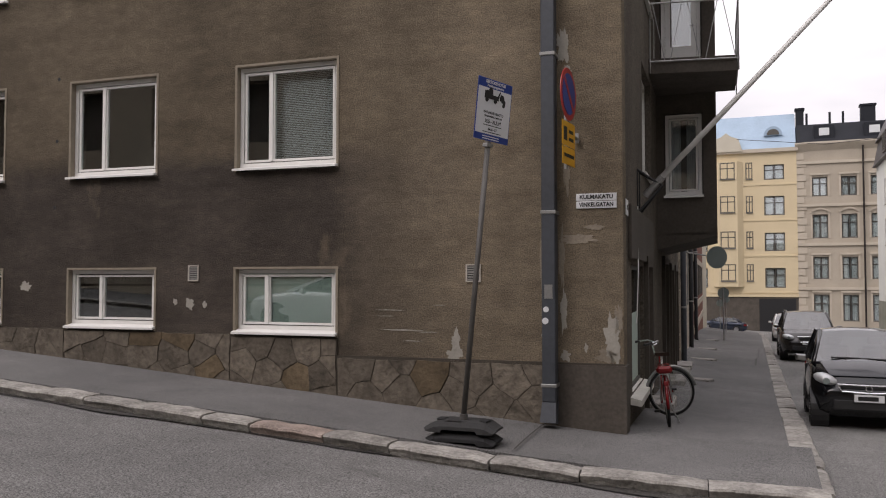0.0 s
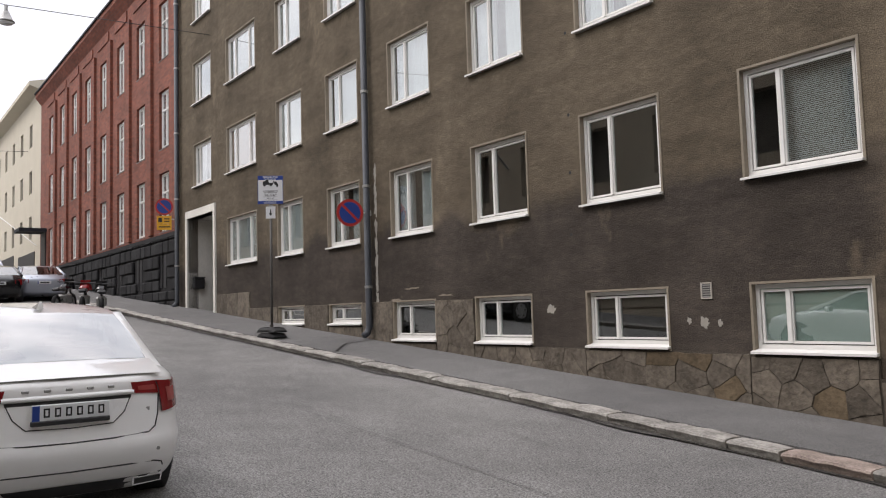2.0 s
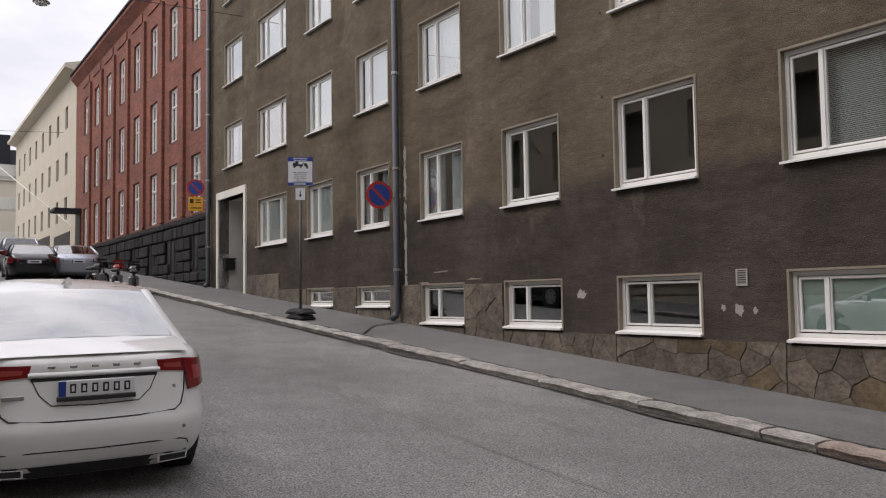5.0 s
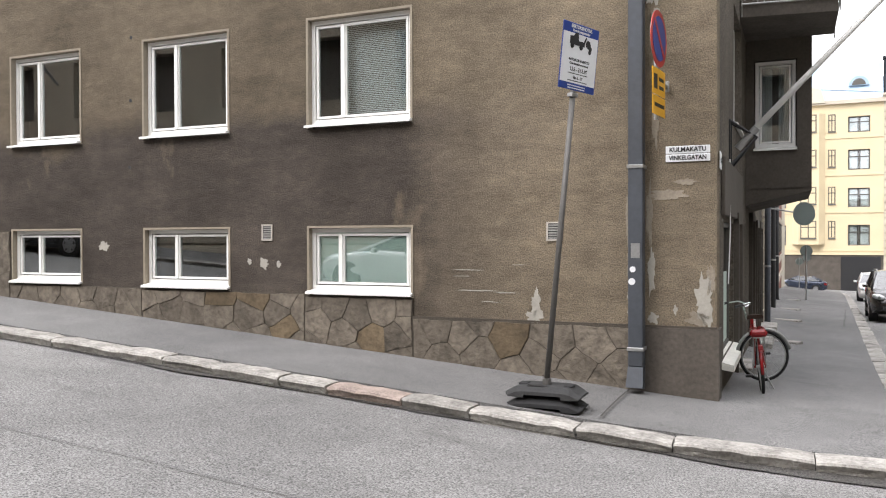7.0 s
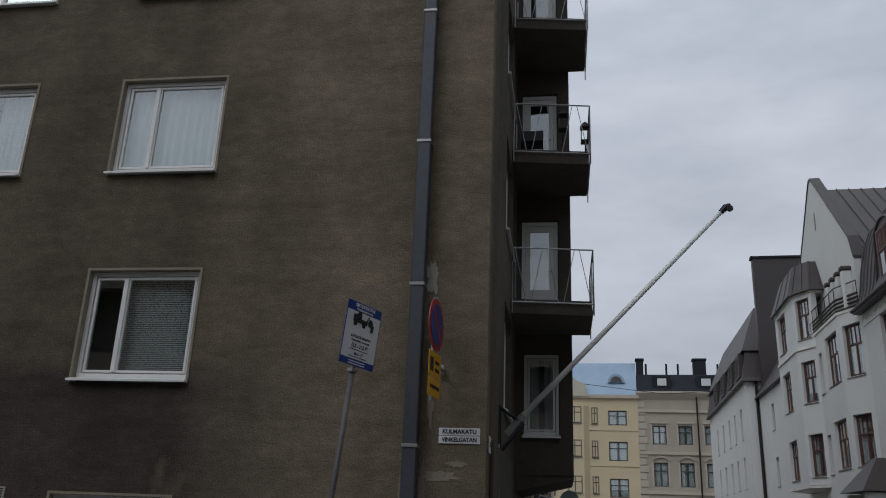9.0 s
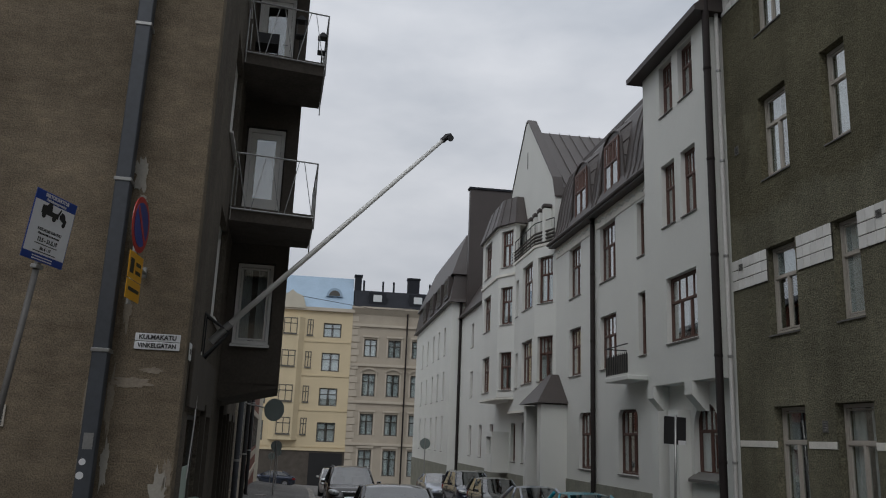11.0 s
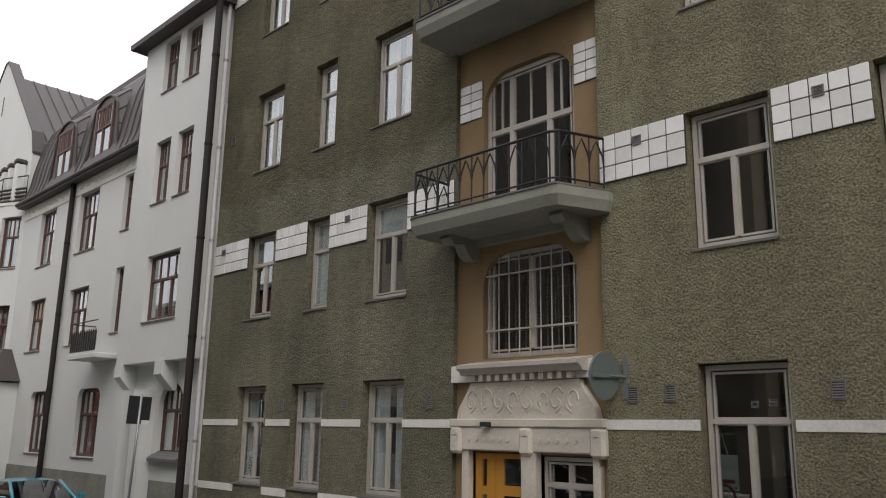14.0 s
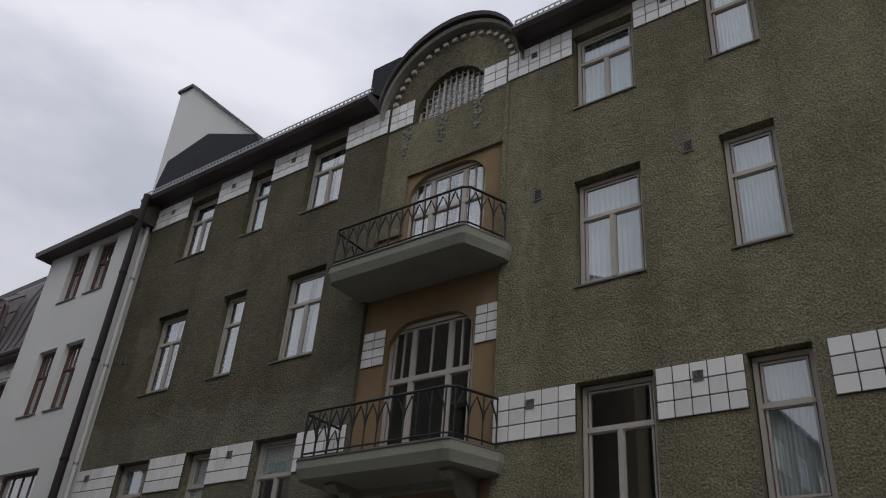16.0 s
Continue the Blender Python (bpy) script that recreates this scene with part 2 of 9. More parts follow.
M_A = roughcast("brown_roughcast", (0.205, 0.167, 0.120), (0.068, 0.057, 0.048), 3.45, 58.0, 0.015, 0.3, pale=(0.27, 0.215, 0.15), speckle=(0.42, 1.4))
# the cross-street side of the same house gets a darker brown than M_A
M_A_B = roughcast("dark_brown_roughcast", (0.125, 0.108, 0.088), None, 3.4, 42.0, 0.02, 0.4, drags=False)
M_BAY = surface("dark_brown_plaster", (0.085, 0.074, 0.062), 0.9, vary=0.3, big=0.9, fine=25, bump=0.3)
M_GREEN = roughcast("olive_roughcast", (0.196, 0.180, 0.116), (0.160, 0.151, 0.106), 7.2, 30.0, 0.036, 0.4, pale=(0.23, 0.215, 0.14), speckle=(0.32, 1.6), moss=(-6.45, 0.75), ramp_at=(8.4, 1.2), drags=False)
M_OCHRE = surface("ochre_plaster", (0.25, 0.175, 0.095), 0.92, vary=0.3, big=0.9, fine=40, bump=0.35)
M_CREAMSTONE = surface("worn_cream_stucco", (0.56, 0.51, 0.43), 0.85, vary=0.22, big=1.5, fine=30, bump=0.3)
M_BALC = surface("pale_green_grey_plaster", (0.25, 0.25, 0.205), 0.85, vary=0.22, big=1.2, fine=25, bump=0.25)
M_TILE = surface("white_glazed_tile", (0.80, 0.79, 0.75), 0.22, vary=0.07, big=2.0, fine=8, bump=0.05, depth=0.002, per_piece=0.18)
M_GROUT = surface("dark_grout", (0.075, 0.07, 0.06), 0.9, vary=0.3, fine=60)
M_BAND = surface("white_painted_band", (0.68, 0.66, 0.60), 0.8, vary=0.2, big=1.6, fine=25, bump=0.3)
M_WHITEWALL = surface("pale_grey_render", (0.64, 0.645, 0.61), 0.85, vary=0.06, big=0.5, fine=30, bump=0.15)
M_PLINTHGREY = surface("grey_green_render", (0.235, 0.235, 0.195), 0.9, vary=0.3, big=1.2, fine=14, bump=0.5, depth=0.012)
M_ROOF = surface("dark_brown_seamed_metal", (0.050, 0.040, 0.036), 0.5, 0.0, vary=0.2, big=0.8, fine=12, bump=0.05)
M_ROOF_BLACK = surface("black_sheet_roof", (0.020, 0.022, 0.027), 0.7, 0.0, vary=0.25, big=0.8, fine=10, bump=0.05)
M_ROOF_BLUE = surface("blue_grey_sheet_roof", (0.30, 0.40, 0.50), 0.5, 0.1, vary=0.15, big=0.6, fine=8, bump=0.05)
M_BRICK = brick_material("red_brick", (0.21, 0.063, 0.037), (0.12, 0.075, 0.06))
M_DARKSTONE = surface("black_rubble_granite", (0.030, 0.030, 0.031), 0.9, vary=0.4, big=3.0, fine=18, bump=0.9, depth=0.02, per_piece=0.45)
M_CREAM = surface("cream_render", (0.52, 0.48, 0.39), 0.88, vary=0.10, big=0.6, fine=20, bump=0.15)
M_YELLOW = surface("pale_yellow_render", (0.60, 0.50, 0.33), 0.88, vary=0.10, big=0.4, fine=12, bump=0.1)
M_BEIGE = surface("beige_stucco", (0.41, 0.36, 0.29), 0.88, vary=0.12, big=0.5, fine=12, bump=0.2)
M_SOUTH = surface("brown_grey_stone", (0.27, 0.23, 0.18), 0.88, vary=0.2, big=0.7, fine=12, bump=0.3)
M_BEIGE_TRIM = surface("light_beige_stucco", (0.48, 0.425, 0.345), 0.88, vary=0.12, big=0.8, fine=12, bump=0.2)
M_FLAG = surface("weathered_slate_stone", (0.160, 0.136, 0.108), 0.85, vary=0.6, big=3.6, fine=14, bump=0.9, depth=0.025, per_piece=0.35)
M_FLAG_RUST = surface("rusty_slate_stone", (0.165, 0.125, 0.08), 0.85, vary=0.5, big=3.0, fine=16, bump=0.8, depth=0.02, per_piece=0.4)
M_JOINT = surface("dark_mortar", (0.075, 0.064, 0.052), 0.95, vary=0.3, fine=40)
M_CONCRETE = surface("sooty_concrete", (0.090, 0.078, 0.066), 0.9, vary=0.4, big=1.6, fine=20, bump=0.4, depth=0.01)
M_GRANITE = surface("grey_granite", (0.39, 0.37, 0.34), 0.88, vary=0.6, big=5.0, fine=26, bump=0.9, depth=0.02, per_piece=0.3)
M_GRANITE_RED = surface("pinkish_granite", (0.34, 0.275, 0.24), 0.88, vary=0.55, big=4.0, fine=38, bump=0.9, depth=0.02, per_piece=0.25)
M_ROUGHGRANITE = surface("rough_hewn_granite", (0.20, 0.175, 0.15), 0.92, vary=0.5, big=3.0, fine=9, bump=1.0, depth=0.09, per_piece=0.3)
M_ROAD = asphalt_material("worn_asphalt", (0.165, 0.162, 0.157), (0.25, 0.244, 0.236), 60.0, tracks=(0.075, 0.073, 0.07))
M_PAVE = asphalt_material("pavement_asphalt", (0.125, 0.123, 0.12), (0.19, 0.187, 0.182), 75.0)
M_PAVE_DARK = asphalt_material("dark_pavement_asphalt", (0.06, 0.059, 0.058), (0.11, 0.108, 0.105), 100.0)
M_PATCH = asphalt_material("tar_patch", (0.115, 0.112, 0.108), (0.185, 0.18, 0.174), 90.0)
M_DARKSTRIP = asphalt_material("dark_gutter_and_joint_asphalt", (0.05, 0.047, 0.043), (0.09, 0.085, 0.08), 60.0)
M_WHITE = surface("white_window_paint", (0.72, 0.71, 0.68), 0.5, vary=0.06, big=2, fine=12, bump=0.03)
M_SILLMETAL = surface("grey_sheet_sill", (0.14, 0.135, 0.125), 0.6, 0.2, vary=0.3, big=2, fine=12, bump=0.05)
M_GREYFRAME = surface("weathered_grey_beige_paint", (0.42, 0.385, 0.335), 0.65, vary=0.16, big=2, fine=25, bump=0.1)
M_BROWNFRAME = surface("red_brown_window_paint", (0.115, 0.06, 0.046), 0.55, vary=0.2, big=2, fine=20, bump=0.05)
M_DARKFRAME = surface("dark_window_paint", (0.08, 0.075, 0.065), 0.6, vary=0.2, big=2, fine=20, bump=0.05)
M_REVEAL = surface("beige_reveal_paint", (0.25, 0.215, 0.165), 0.8, vary=0.2, big=2, fine=20, bump=0.1)
M_CURTAIN = surface("white_curtain_cloth", (0.82, 0.83, 0.83), 0.9, vary=0.06, big=3, fine=40, bump=0.05)
M_BLIND = surface("white_blind_slats", (0.62, 0.64, 0.64), 0.6, vary=0.05, big=3, fine=40, bump=0.02)
M_PINKBLIND = surface("peach_roller_blind", (0.50, 0.33, 0.26), 0.8, vary=0.08, fine=30, bump=0.05)
M_GREENBLIND = surface("pale_green_screen", (0.46, 0.55, 0.49), 0.7, vary=0.06, fine=30, bump=0.02)
# for added sheets behind the windows: the rooms' shade is in this dark colour
M_ROOM = surface("dark_room_backing", (0.11, 0.10, 0.09), 0.95, vary=0.3, big=0.7, fine=4, bump=0)
M_ZINC = surface("grey_blue_zinc_pipe", (0.052, 0.058, 0.068), 0.55, 0.1, vary=0.25, big=1.6, fine=16, bump=0.1)
M_BROWNPIPE = surface("dark_brown_pipe", (0.018, 0.014, 0.013), 0.72, 0.0, vary=0.2, fine=16, bump=0.05)
M_PALEPIPE = surface("pale_grey_pipe", (0.42, 0.41, 0.39), 0.6, 0.0, vary=0.15, fine=16, bump=0.05)
M_STEEL = surface("galvanised_steel", (0.34, 0.34, 0.33), 0.42, 0.7, vary=0.2, big=3, fine=30, bump=0.05)
M_DARKPOLE = surface("dull_grey_steel", (0.10, 0.095, 0.088), 0.6, 0.2, vary=0.25, big=3, fine=30, bump=0.1)
M_POLE = surface("pale_painted_pole", (0.76, 0.76, 0.73), 0.5, 0.1, vary=0.12, big=3, fine=20, bump=0.05)
M_IRON = surface("black_wrought_iron", (0.022, 0.022, 0.023), 0.5, 0.4, vary=0.3, fine=30, bump=0.1)
M_RUBBER = surface("black_rubber", (0.03, 0.03, 0.031), 0.75, vary=0.3, big=3, fine=40, bump=0.2)
M_TYRE = surface("tyre_rubber", (0.018, 0.018, 0.018), 0.8, vary=0.3, fine=50, bump=0.2)
M_GREYRUBBER = surface("dusty_grey_rubber", (0.045, 0.045, 0.045), 0.8, vary=0.25, big=4, fine=40, bump=0.3)
M_RIM = surface("silver_alloy", (0.45, 0.45, 0.46), 0.35, 0.8, vary=0.1, bump=0)
M_PLASTIC = surface("black_plastic", (0.02, 0.02, 0.021), 0.45, vary=0.2, bump=0.05)
M_CHROME = surface("chrome", (0.75, 0.75, 0.76), 0.12, 1.0, vary=0.05, bump=0)
M_BLUE = surface("sign_blue", (0.012, 0.045, 0.25), 0.35, vary=0.1, bump=0.0)
M_RED = surface("sign_red", (0.42, 0.025, 0.02), 0.35, vary=0.1, bump=0.0)
M_SIGNWHITE = surface("sign_white", (0.70, 0.71, 0.72), 0.35, vary=0.05, bump=0.0)
M_SIGNYELLOW = surface("sign_yellow", (0.70, 0.36, 0.015), 0.35, vary=0.08, bump=0.0)
M_SIGNGREY = surface("grey_sign_back", (0.16, 0.19, 0.18), 0.5, 0.2, vary=0.15, bump=0.02)
# print, and flat panels whose black stands for the dark inside openings
M_BLACK = surface("black_ink_and_openings", (0.012, 0.012, 0.013), 0.5, vary=0.05, bump=0)
M_DOORYELLOW = surface("varnished_yellow_wood", (0.50, 0.235, 0.035), 0.4, vary=0.14, big=4, fine=18, bump=0.1)
M_WOOD = surface("brown_wood", (0.035, 0.022, 0.016), 0.75, vary=0.25, big=4, fine=25, bump=0.1)
M_BARE = surface("bare_pale_mortar", (0.34, 0.32, 0.28), 0.9, vary=0.2, big=4, fine=35, bump=0.4)
M_WORN = surface("worn_pale_plaster", (0.25, 0.215, 0.17), 0.95, vary=0.35, big=3, fine=40, bump=0.6)
M_GLASS = glass_material("window_glass", (0.80, 0.85, 0.85), 0.012, 0.23)
M_CARGLASS = glass_material("tinted_car_glass", (0.26, 0.30, 0.30), 0.02, 0.13)
M_REARGLASS = glass_material("pale_reflecting_car_glass", (0.30, 0.36, 0.36), 0.015, 0.36)
M_LAMPRED = surface("red_lamp_plastic", (0.20, 0.008, 0.010), 0.15, vary=0.15, big=8, fine=30, bump=0)
M_LAMPCLEAR = surface("clear_lamp_plastic", (0.62, 0.63, 0.64), 0.1, 0.2, vary=0.15, big=12, fine=40, bump=0)
M_LAMPPINK = surface("pale_lamp_plastic", (0.33, 0.05, 0.045), 0.15, vary=0.15, big=8, fine=30, bump=0)
M_AMBER = surface("amber_lamp_plastic", (0.65, 0.22, 0.02), 0.2, vary=0.1, bump=0)
M_SEAT = surface("dark_interior_cloth", (0.03, 0.03, 0.032), 0.9, vary=0.2, bump=0.1)
M_CARWHITE = car_paint("white_car_paint", (0.84, 0.84, 0.83), 0.0, 0.3, 0.08)
M_CARBLACK = car_paint("black_car_paint", (0.006, 0.0065, 0.008), 0.0, 0.14, 0.2, 0.3)
M_CARGREY = car_paint("dark_grey_hood_paint", (0.022, 0.024, 0.03), 0.2, 0.22, 0.2, 0.3)
M_CARBROWN = car_paint("dark_brown_car_paint", (0.018, 0.015, 0.014), 0.2, 0.25, 0.2, 0.3)
M_CARTEAL = car_paint("teal_car_paint", (0.0, 0.25, 0.33), 0.2, 0.3, 0.15)
M_CARSILVER = car_paint("silver_blue_car_paint", (0.36, 0.39, 0.45), 0.6, 0.3, 0.1)
M_CARBLUE = car_paint("dark_blue_car_paint", (0.02, 0.03, 0.055), 0.4, 0.25, 0.2)
M_CARGREEN = car_paint("blackish_green_car_paint", (0.014, 0.022, 0.018), 0.4, 0.25, 0.2)


# ---- mesh building ----
class Geo:
    """Collects faces for one mesh; m places them."""

    def __init__(self, m=None):
        self.v, self.f, self.m = [], [], m or Matrix.Identity(4)

    def add(self, verts, faces):
        o = len(self.v)
        self.v.extend(self.m @ Vector(p) for p in verts)
        self.f.extend(tuple(o + i for i in f) for f in faces)
        return self

    def box(self, x0, x1, y0, y1, z0, z1):
        x0, x1, y0, y1, z0, z1 = min(x0, x1), max(x0, x1), min(y0, y1), max(y0, y1), min(z0, z1), max(z0, z1)
        return self.add([(x, y, z) for z in (z0, z1) for y in (y0, y1) for x in (x0, x1)],
                        [(0, 2, 3, 1), (4, 5, 7, 6), (0, 1, 5, 4), (2, 6, 7, 3), (0, 4, 6, 2), (1, 3, 7, 5)])

    def cbox(self, x0, x1, y0, y1, z0, z1, c=0.01):
        """A box with chamfered edges."""
        c = min(c, (x1 - x0) * 0.49, (y1 - y0) * 0.49, (z1 - z0) * 0.49)
        xs, ys, zs, v, idx = (x0, x1), (y0, y1), (z0, z1), [], {}
        for i in (0, 1):
            for j in (0, 1):
                for k in (0, 1):
                    p = (xs[i], ys[j], zs[k])
                    s = (1 - 2 * i, 1 - 2 * j, 1 - 2 * k)
                    for ax in range(3):
                        idx[i, j, k, ax] = len(v)
                        v.append(tuple(p[n] if n == ax else p[n] + s[n] * c for n in range(3)))
        f = []
        for ax in range(3):
            o1, o2 = [n for n in range(3) if n != ax]
            for side in (0, 1):
                ring = []
                for q1, q2 in ((0, 0), (1, 0), (1, 1), (0, 1)):
                    key = [0, 0, 0]
                    key[ax], key[o1], key[o2] = side, q1, q2
                    ring.append(idx[(*key, ax)])
                flip = (side == 0) != (ax == 1)
                f.append(tuple(reversed(ring)) if flip else tuple(ring))
        for ax in range(3):
            o1, o2 = [n for n in range(3) if n != ax]
            for q1 in (0, 1):
                for q2 in (0, 1):
                    k0, k1 = [0, 0, 0], [0, 0, 0]
                    k0[ax], k1[ax] = 0, 1
                    k0[o1] = k1[o1] = q1
                    k0[o2] = k1[o2] = q2
                    q = (idx[(*k0, o1)], idx[(*k1, o1)], idx[(*k1, o2)], idx[(*k0, o2)])
                    f.append(q if (q1 == q2) == (ax == 1) else tuple(reversed(q)))
        for i in (0, 1):
            for j in (0, 1):
                for k in (0, 1):
                    t = (idx[i, j, k, 0], idx[i, j, k, 1], idx[i, j, k, 2])
                    f.append(t if (i + j + k) % 2 == 1 else tuple(reversed(t)))
        return self.add(v, f)

    def prism(self, poly, d0, d1, axis=1):
        """A polygon in the two other axes, extruded along axis from d0 to d1."""
        n = len(poly)

        def at(p, d):
            q = list(p)
            q.insert(axis, d)
            return tuple(q)
        area = sum(poly[i][0] * poly[(i + 1) % n][1] - poly[(i + 1) % n][0] * poly[i][1] for i in range(n))
        if (area < 0) != (axis == 1):
            poly = poly[::-1]
        if d0 > d1:
            d0, d1 = d1, d0
        f = [tuple(range(n))[::-1], tuple(range(n, 2 * n))]
        f += [(i, (i + 1) % n, n + (i + 1) % n, n + i) for i in range(n)]
        return self.add([at(p, d0) for p in poly] + [at(p, d1) for p in poly], f)

    def tube(self, pts, r, n=8, caps=True):
        """A round bar along a line of points; r: one radius or one for each point."""
        pts = [Vector(p) for p in pts]
        rs = r if isinstance(r, (list, tuple)) else [r] * len(pts)
        v, f = [], []
        up = None
        for i, p in enumerate(pts):
            d = (pts[min(i + 1, len(pts) - 1)] - pts[max(i - 1, 0)]).normalized()
            if up is None:
                up = Vector((0, 0, 1)) if abs(d.z) < 0.9 else Vector((1, 0, 0))
            e1 = d.cross(up).normalized()
            e2 = e1.cross(d).normalized()
            up = e2
            for k in range(n):
                a = 2 * math.pi * k / n
                v.append(p + (e1 * math.cos(a) + e2 * math.sin(a)) * rs[i])
        for i in range(len(pts) - 1):
            for k in range(n):
                f.append((i * n + k, i * n + (k + 1) % n, (i + 1) * n + (k + 1) % n, (i + 1) * n + k))
        if caps:
            f.append(tuple(range(n))[::-1])
            f.append(tuple((len(pts) - 1) * n + k for k in range(n)))
        return self.add(v, f)

    def disc(self, c, nrm, r, t, n=28):
        c, nrm = Vector(c), Vector(nrm).normalized()
        return self.tube([c - nrm * t / 2, c + nrm * t / 2], r, n)

    def ring(self, c, nrm, r0, r1, t, n=28):
        """A flat washer, outer radius r1, hole r0, thickness t."""
        c, nrm = Vector(c), Vector(nrm).normalized()
        up = Vector((0, 0, 1)) if abs(nrm.z) < 0.9 else Vector((1, 0, 0))
        e1 = nrm.cross(up).normalized()
        e2 = e1.cross(nrm)
        v, f = [], []
        for k in range(n):
            a = 2 * math.pi * k / n
            w = e1 * math.cos(a) + e2 * math.sin(a)
            v += [c + w * r0 - nrm * t / 2, c + w * r1 - nrm * t / 2, c + w * r1 + nrm * t / 2, c + w * r0 + nrm * t / 2]
        for k in range(n):
            a, b = 4 * k, 4 * ((k + 1) % n)
            for q in range(4):
                f.append((a + q, a + (q + 1) % 4, b + (q + 1) % 4, b + q))
        return self.add(v, f)

    def torus(self, c, nrm, r, t, n=28, k=8):
        c, nrm = Vector(c), Vector(nrm).normalized()
        up = Vector((0, 0, 1)) if abs(nrm.z) < 0.9 else Vector((1, 0, 0))
        e1 = nrm.cross(up).normalized()
        e2 = e1.cross(nrm)
        v, f = [], []
        for i in range(n):
            a = 2 * math.pi * i / n
            w = e1 * math.cos(a) + e2 * math.sin(a)
            for j in range(k):
                b = 2 * math.pi * j / k
                v.append(c + w * (r + t * math.cos(b)) + nrm * t * math.sin(b))
        for i in range(n):
            for j in range(k):
                f.append((i * k + j, i * k + (j + 1) % k, ((i + 1) % n) * k + (j + 1) % k, ((i + 1) % n) * k + j))
        return self.add(v, f)

    def loft(self, rings, close=True, cap0=True, cap1=True):
        """Skins rings of equally many points."""
        n = len(rings[0])
        v = [p for r in rings for p in r]
        f = []
        for i in range(len(rings) - 1):
            for k in range(n if close else n - 1):
                f.append((i * n + k, i * n + (k + 1) % n, (i + 1) * n + (k + 1) % n, (i + 1) * n + k))
        if cap0:
            f.append(tuple(range(n))[::-1])
        if cap1:
            f.append(tuple((len(rings) - 1) * n + k for k in range(n)))
        return self.add(v, f)

    def mesh(self, name, mat, smooth=False, fix=False):
        me = bpy.data.meshes.new(name)
        me.from_pydata([tuple(p) for p in self.v], [], self.f)
        if fix:
            bm = bmesh.new()
            bm.from_mesh(me)
            bmesh.ops.remove_doubles(bm, verts=bm.verts, dist=1e-5)
            bmesh.ops.recalc_face_normals(bm, faces=bm.faces)
            bm.to_mesh(me)
            bm.free()
        me.materials.append(mat)
        if smooth:
            me.shade_smooth()
        me.update()
        return me


def part(name, g, mat, parent=None, label="", smooth=False, fix=False, angle=None):
    """One mesh object, under a thing or a part."""
    me = g.mesh(name, mat, smooth or angle is not None, fix)
    if angle is not None:
        me.set_sharp_from_angle(angle=radians(angle))
    ob = new(name, me)
    if parent is not None:
        ob.parent = parent
    if label:
        ob["label"] = label
    return ob


def thing(name, m=None, label="", category="", group="", kind=""):
    ob = new(name)
    ob.empty_display_size = 0.1
    if m is not None:
        ob.matrix_world = m
    return tagged(ob, label, category, group, kind)


def structure(name, g, mat, label, category, **kw):
    return tagged(part(name, g, mat, **kw), label, category, kind="structure")


def wall_geo(g, a0, a1, z0, z1, holes, b0=0.0, b1=0.35):
    """A wall between b0 and b1 with rectangular holes (a0, a1, z0, z1) through it."""
    ca = sorted({a0, a1, *[h[0] for h in holes], *[h[1] for h in holes]})
    cz = sorted({z0, z1, *[h[2] for h in holes], *[h[3] for h in holes]})
    ca = [c for c in ca if a0 <= c <= a1]
    cz = [c for c in cz if z0 <= c <= z1]
    solid = [[not any(h[0] < (ca[i] + ca[i + 1]) / 2 < h[1] and h[2] < (cz[k] + cz[k + 1]) / 2 < h[3] for h in holes)
              for k in range(len(cz) - 1)] for i in range(len(ca) - 1)]
    ni, nk = len(ca) - 1, len(cz) - 1

    def ok(i, k):
        return 0 <= i < ni and 0 <= k < nk and solid[i][k]
    for i in range(ni):
        for k in range(nk):
            if not solid[i][k]:
                continue
            x0, x1, y0, y1 = ca[i], ca[i + 1], cz[k], cz[k + 1]
            g.add([(x0, b0, y0), (x1, b0, y0), (x1, b0, y1), (x0, b0, y1)], [(0, 1, 2, 3)])
            g.add([(x0, b1, y0), (x1, b1, y0), (x1, b1, y1), (x0, b1, y1)], [(3, 2, 1, 0)])
            if not ok(i - 1, k):
                g.add([(x0, b0, y0), (x0, b1, y0), (x0, b1, y1), (x0, b0, y1)], [(3, 2, 1, 0)])
            if not ok(i + 1, k):
                g.add([(x1, b0, y0), (x1, b1, y0), (x1, b1, y1), (x1, b0, y1)], [(0, 1, 2, 3)])
            if not ok(i, k - 1):
                g.add([(x0, b0, y0), (x1, b0, y0), (x1, b1, y0), (x0, b1, y0)], [(3, 2, 1, 0)])
            if not ok(i, k + 1):
                g.add([(x0, b0, y1), (x1, b0, y1), (x1, b1, y1), (x0, b1, y1)], [(0, 1, 2, 3)])
    return g


WINDOW_CACHE = {}


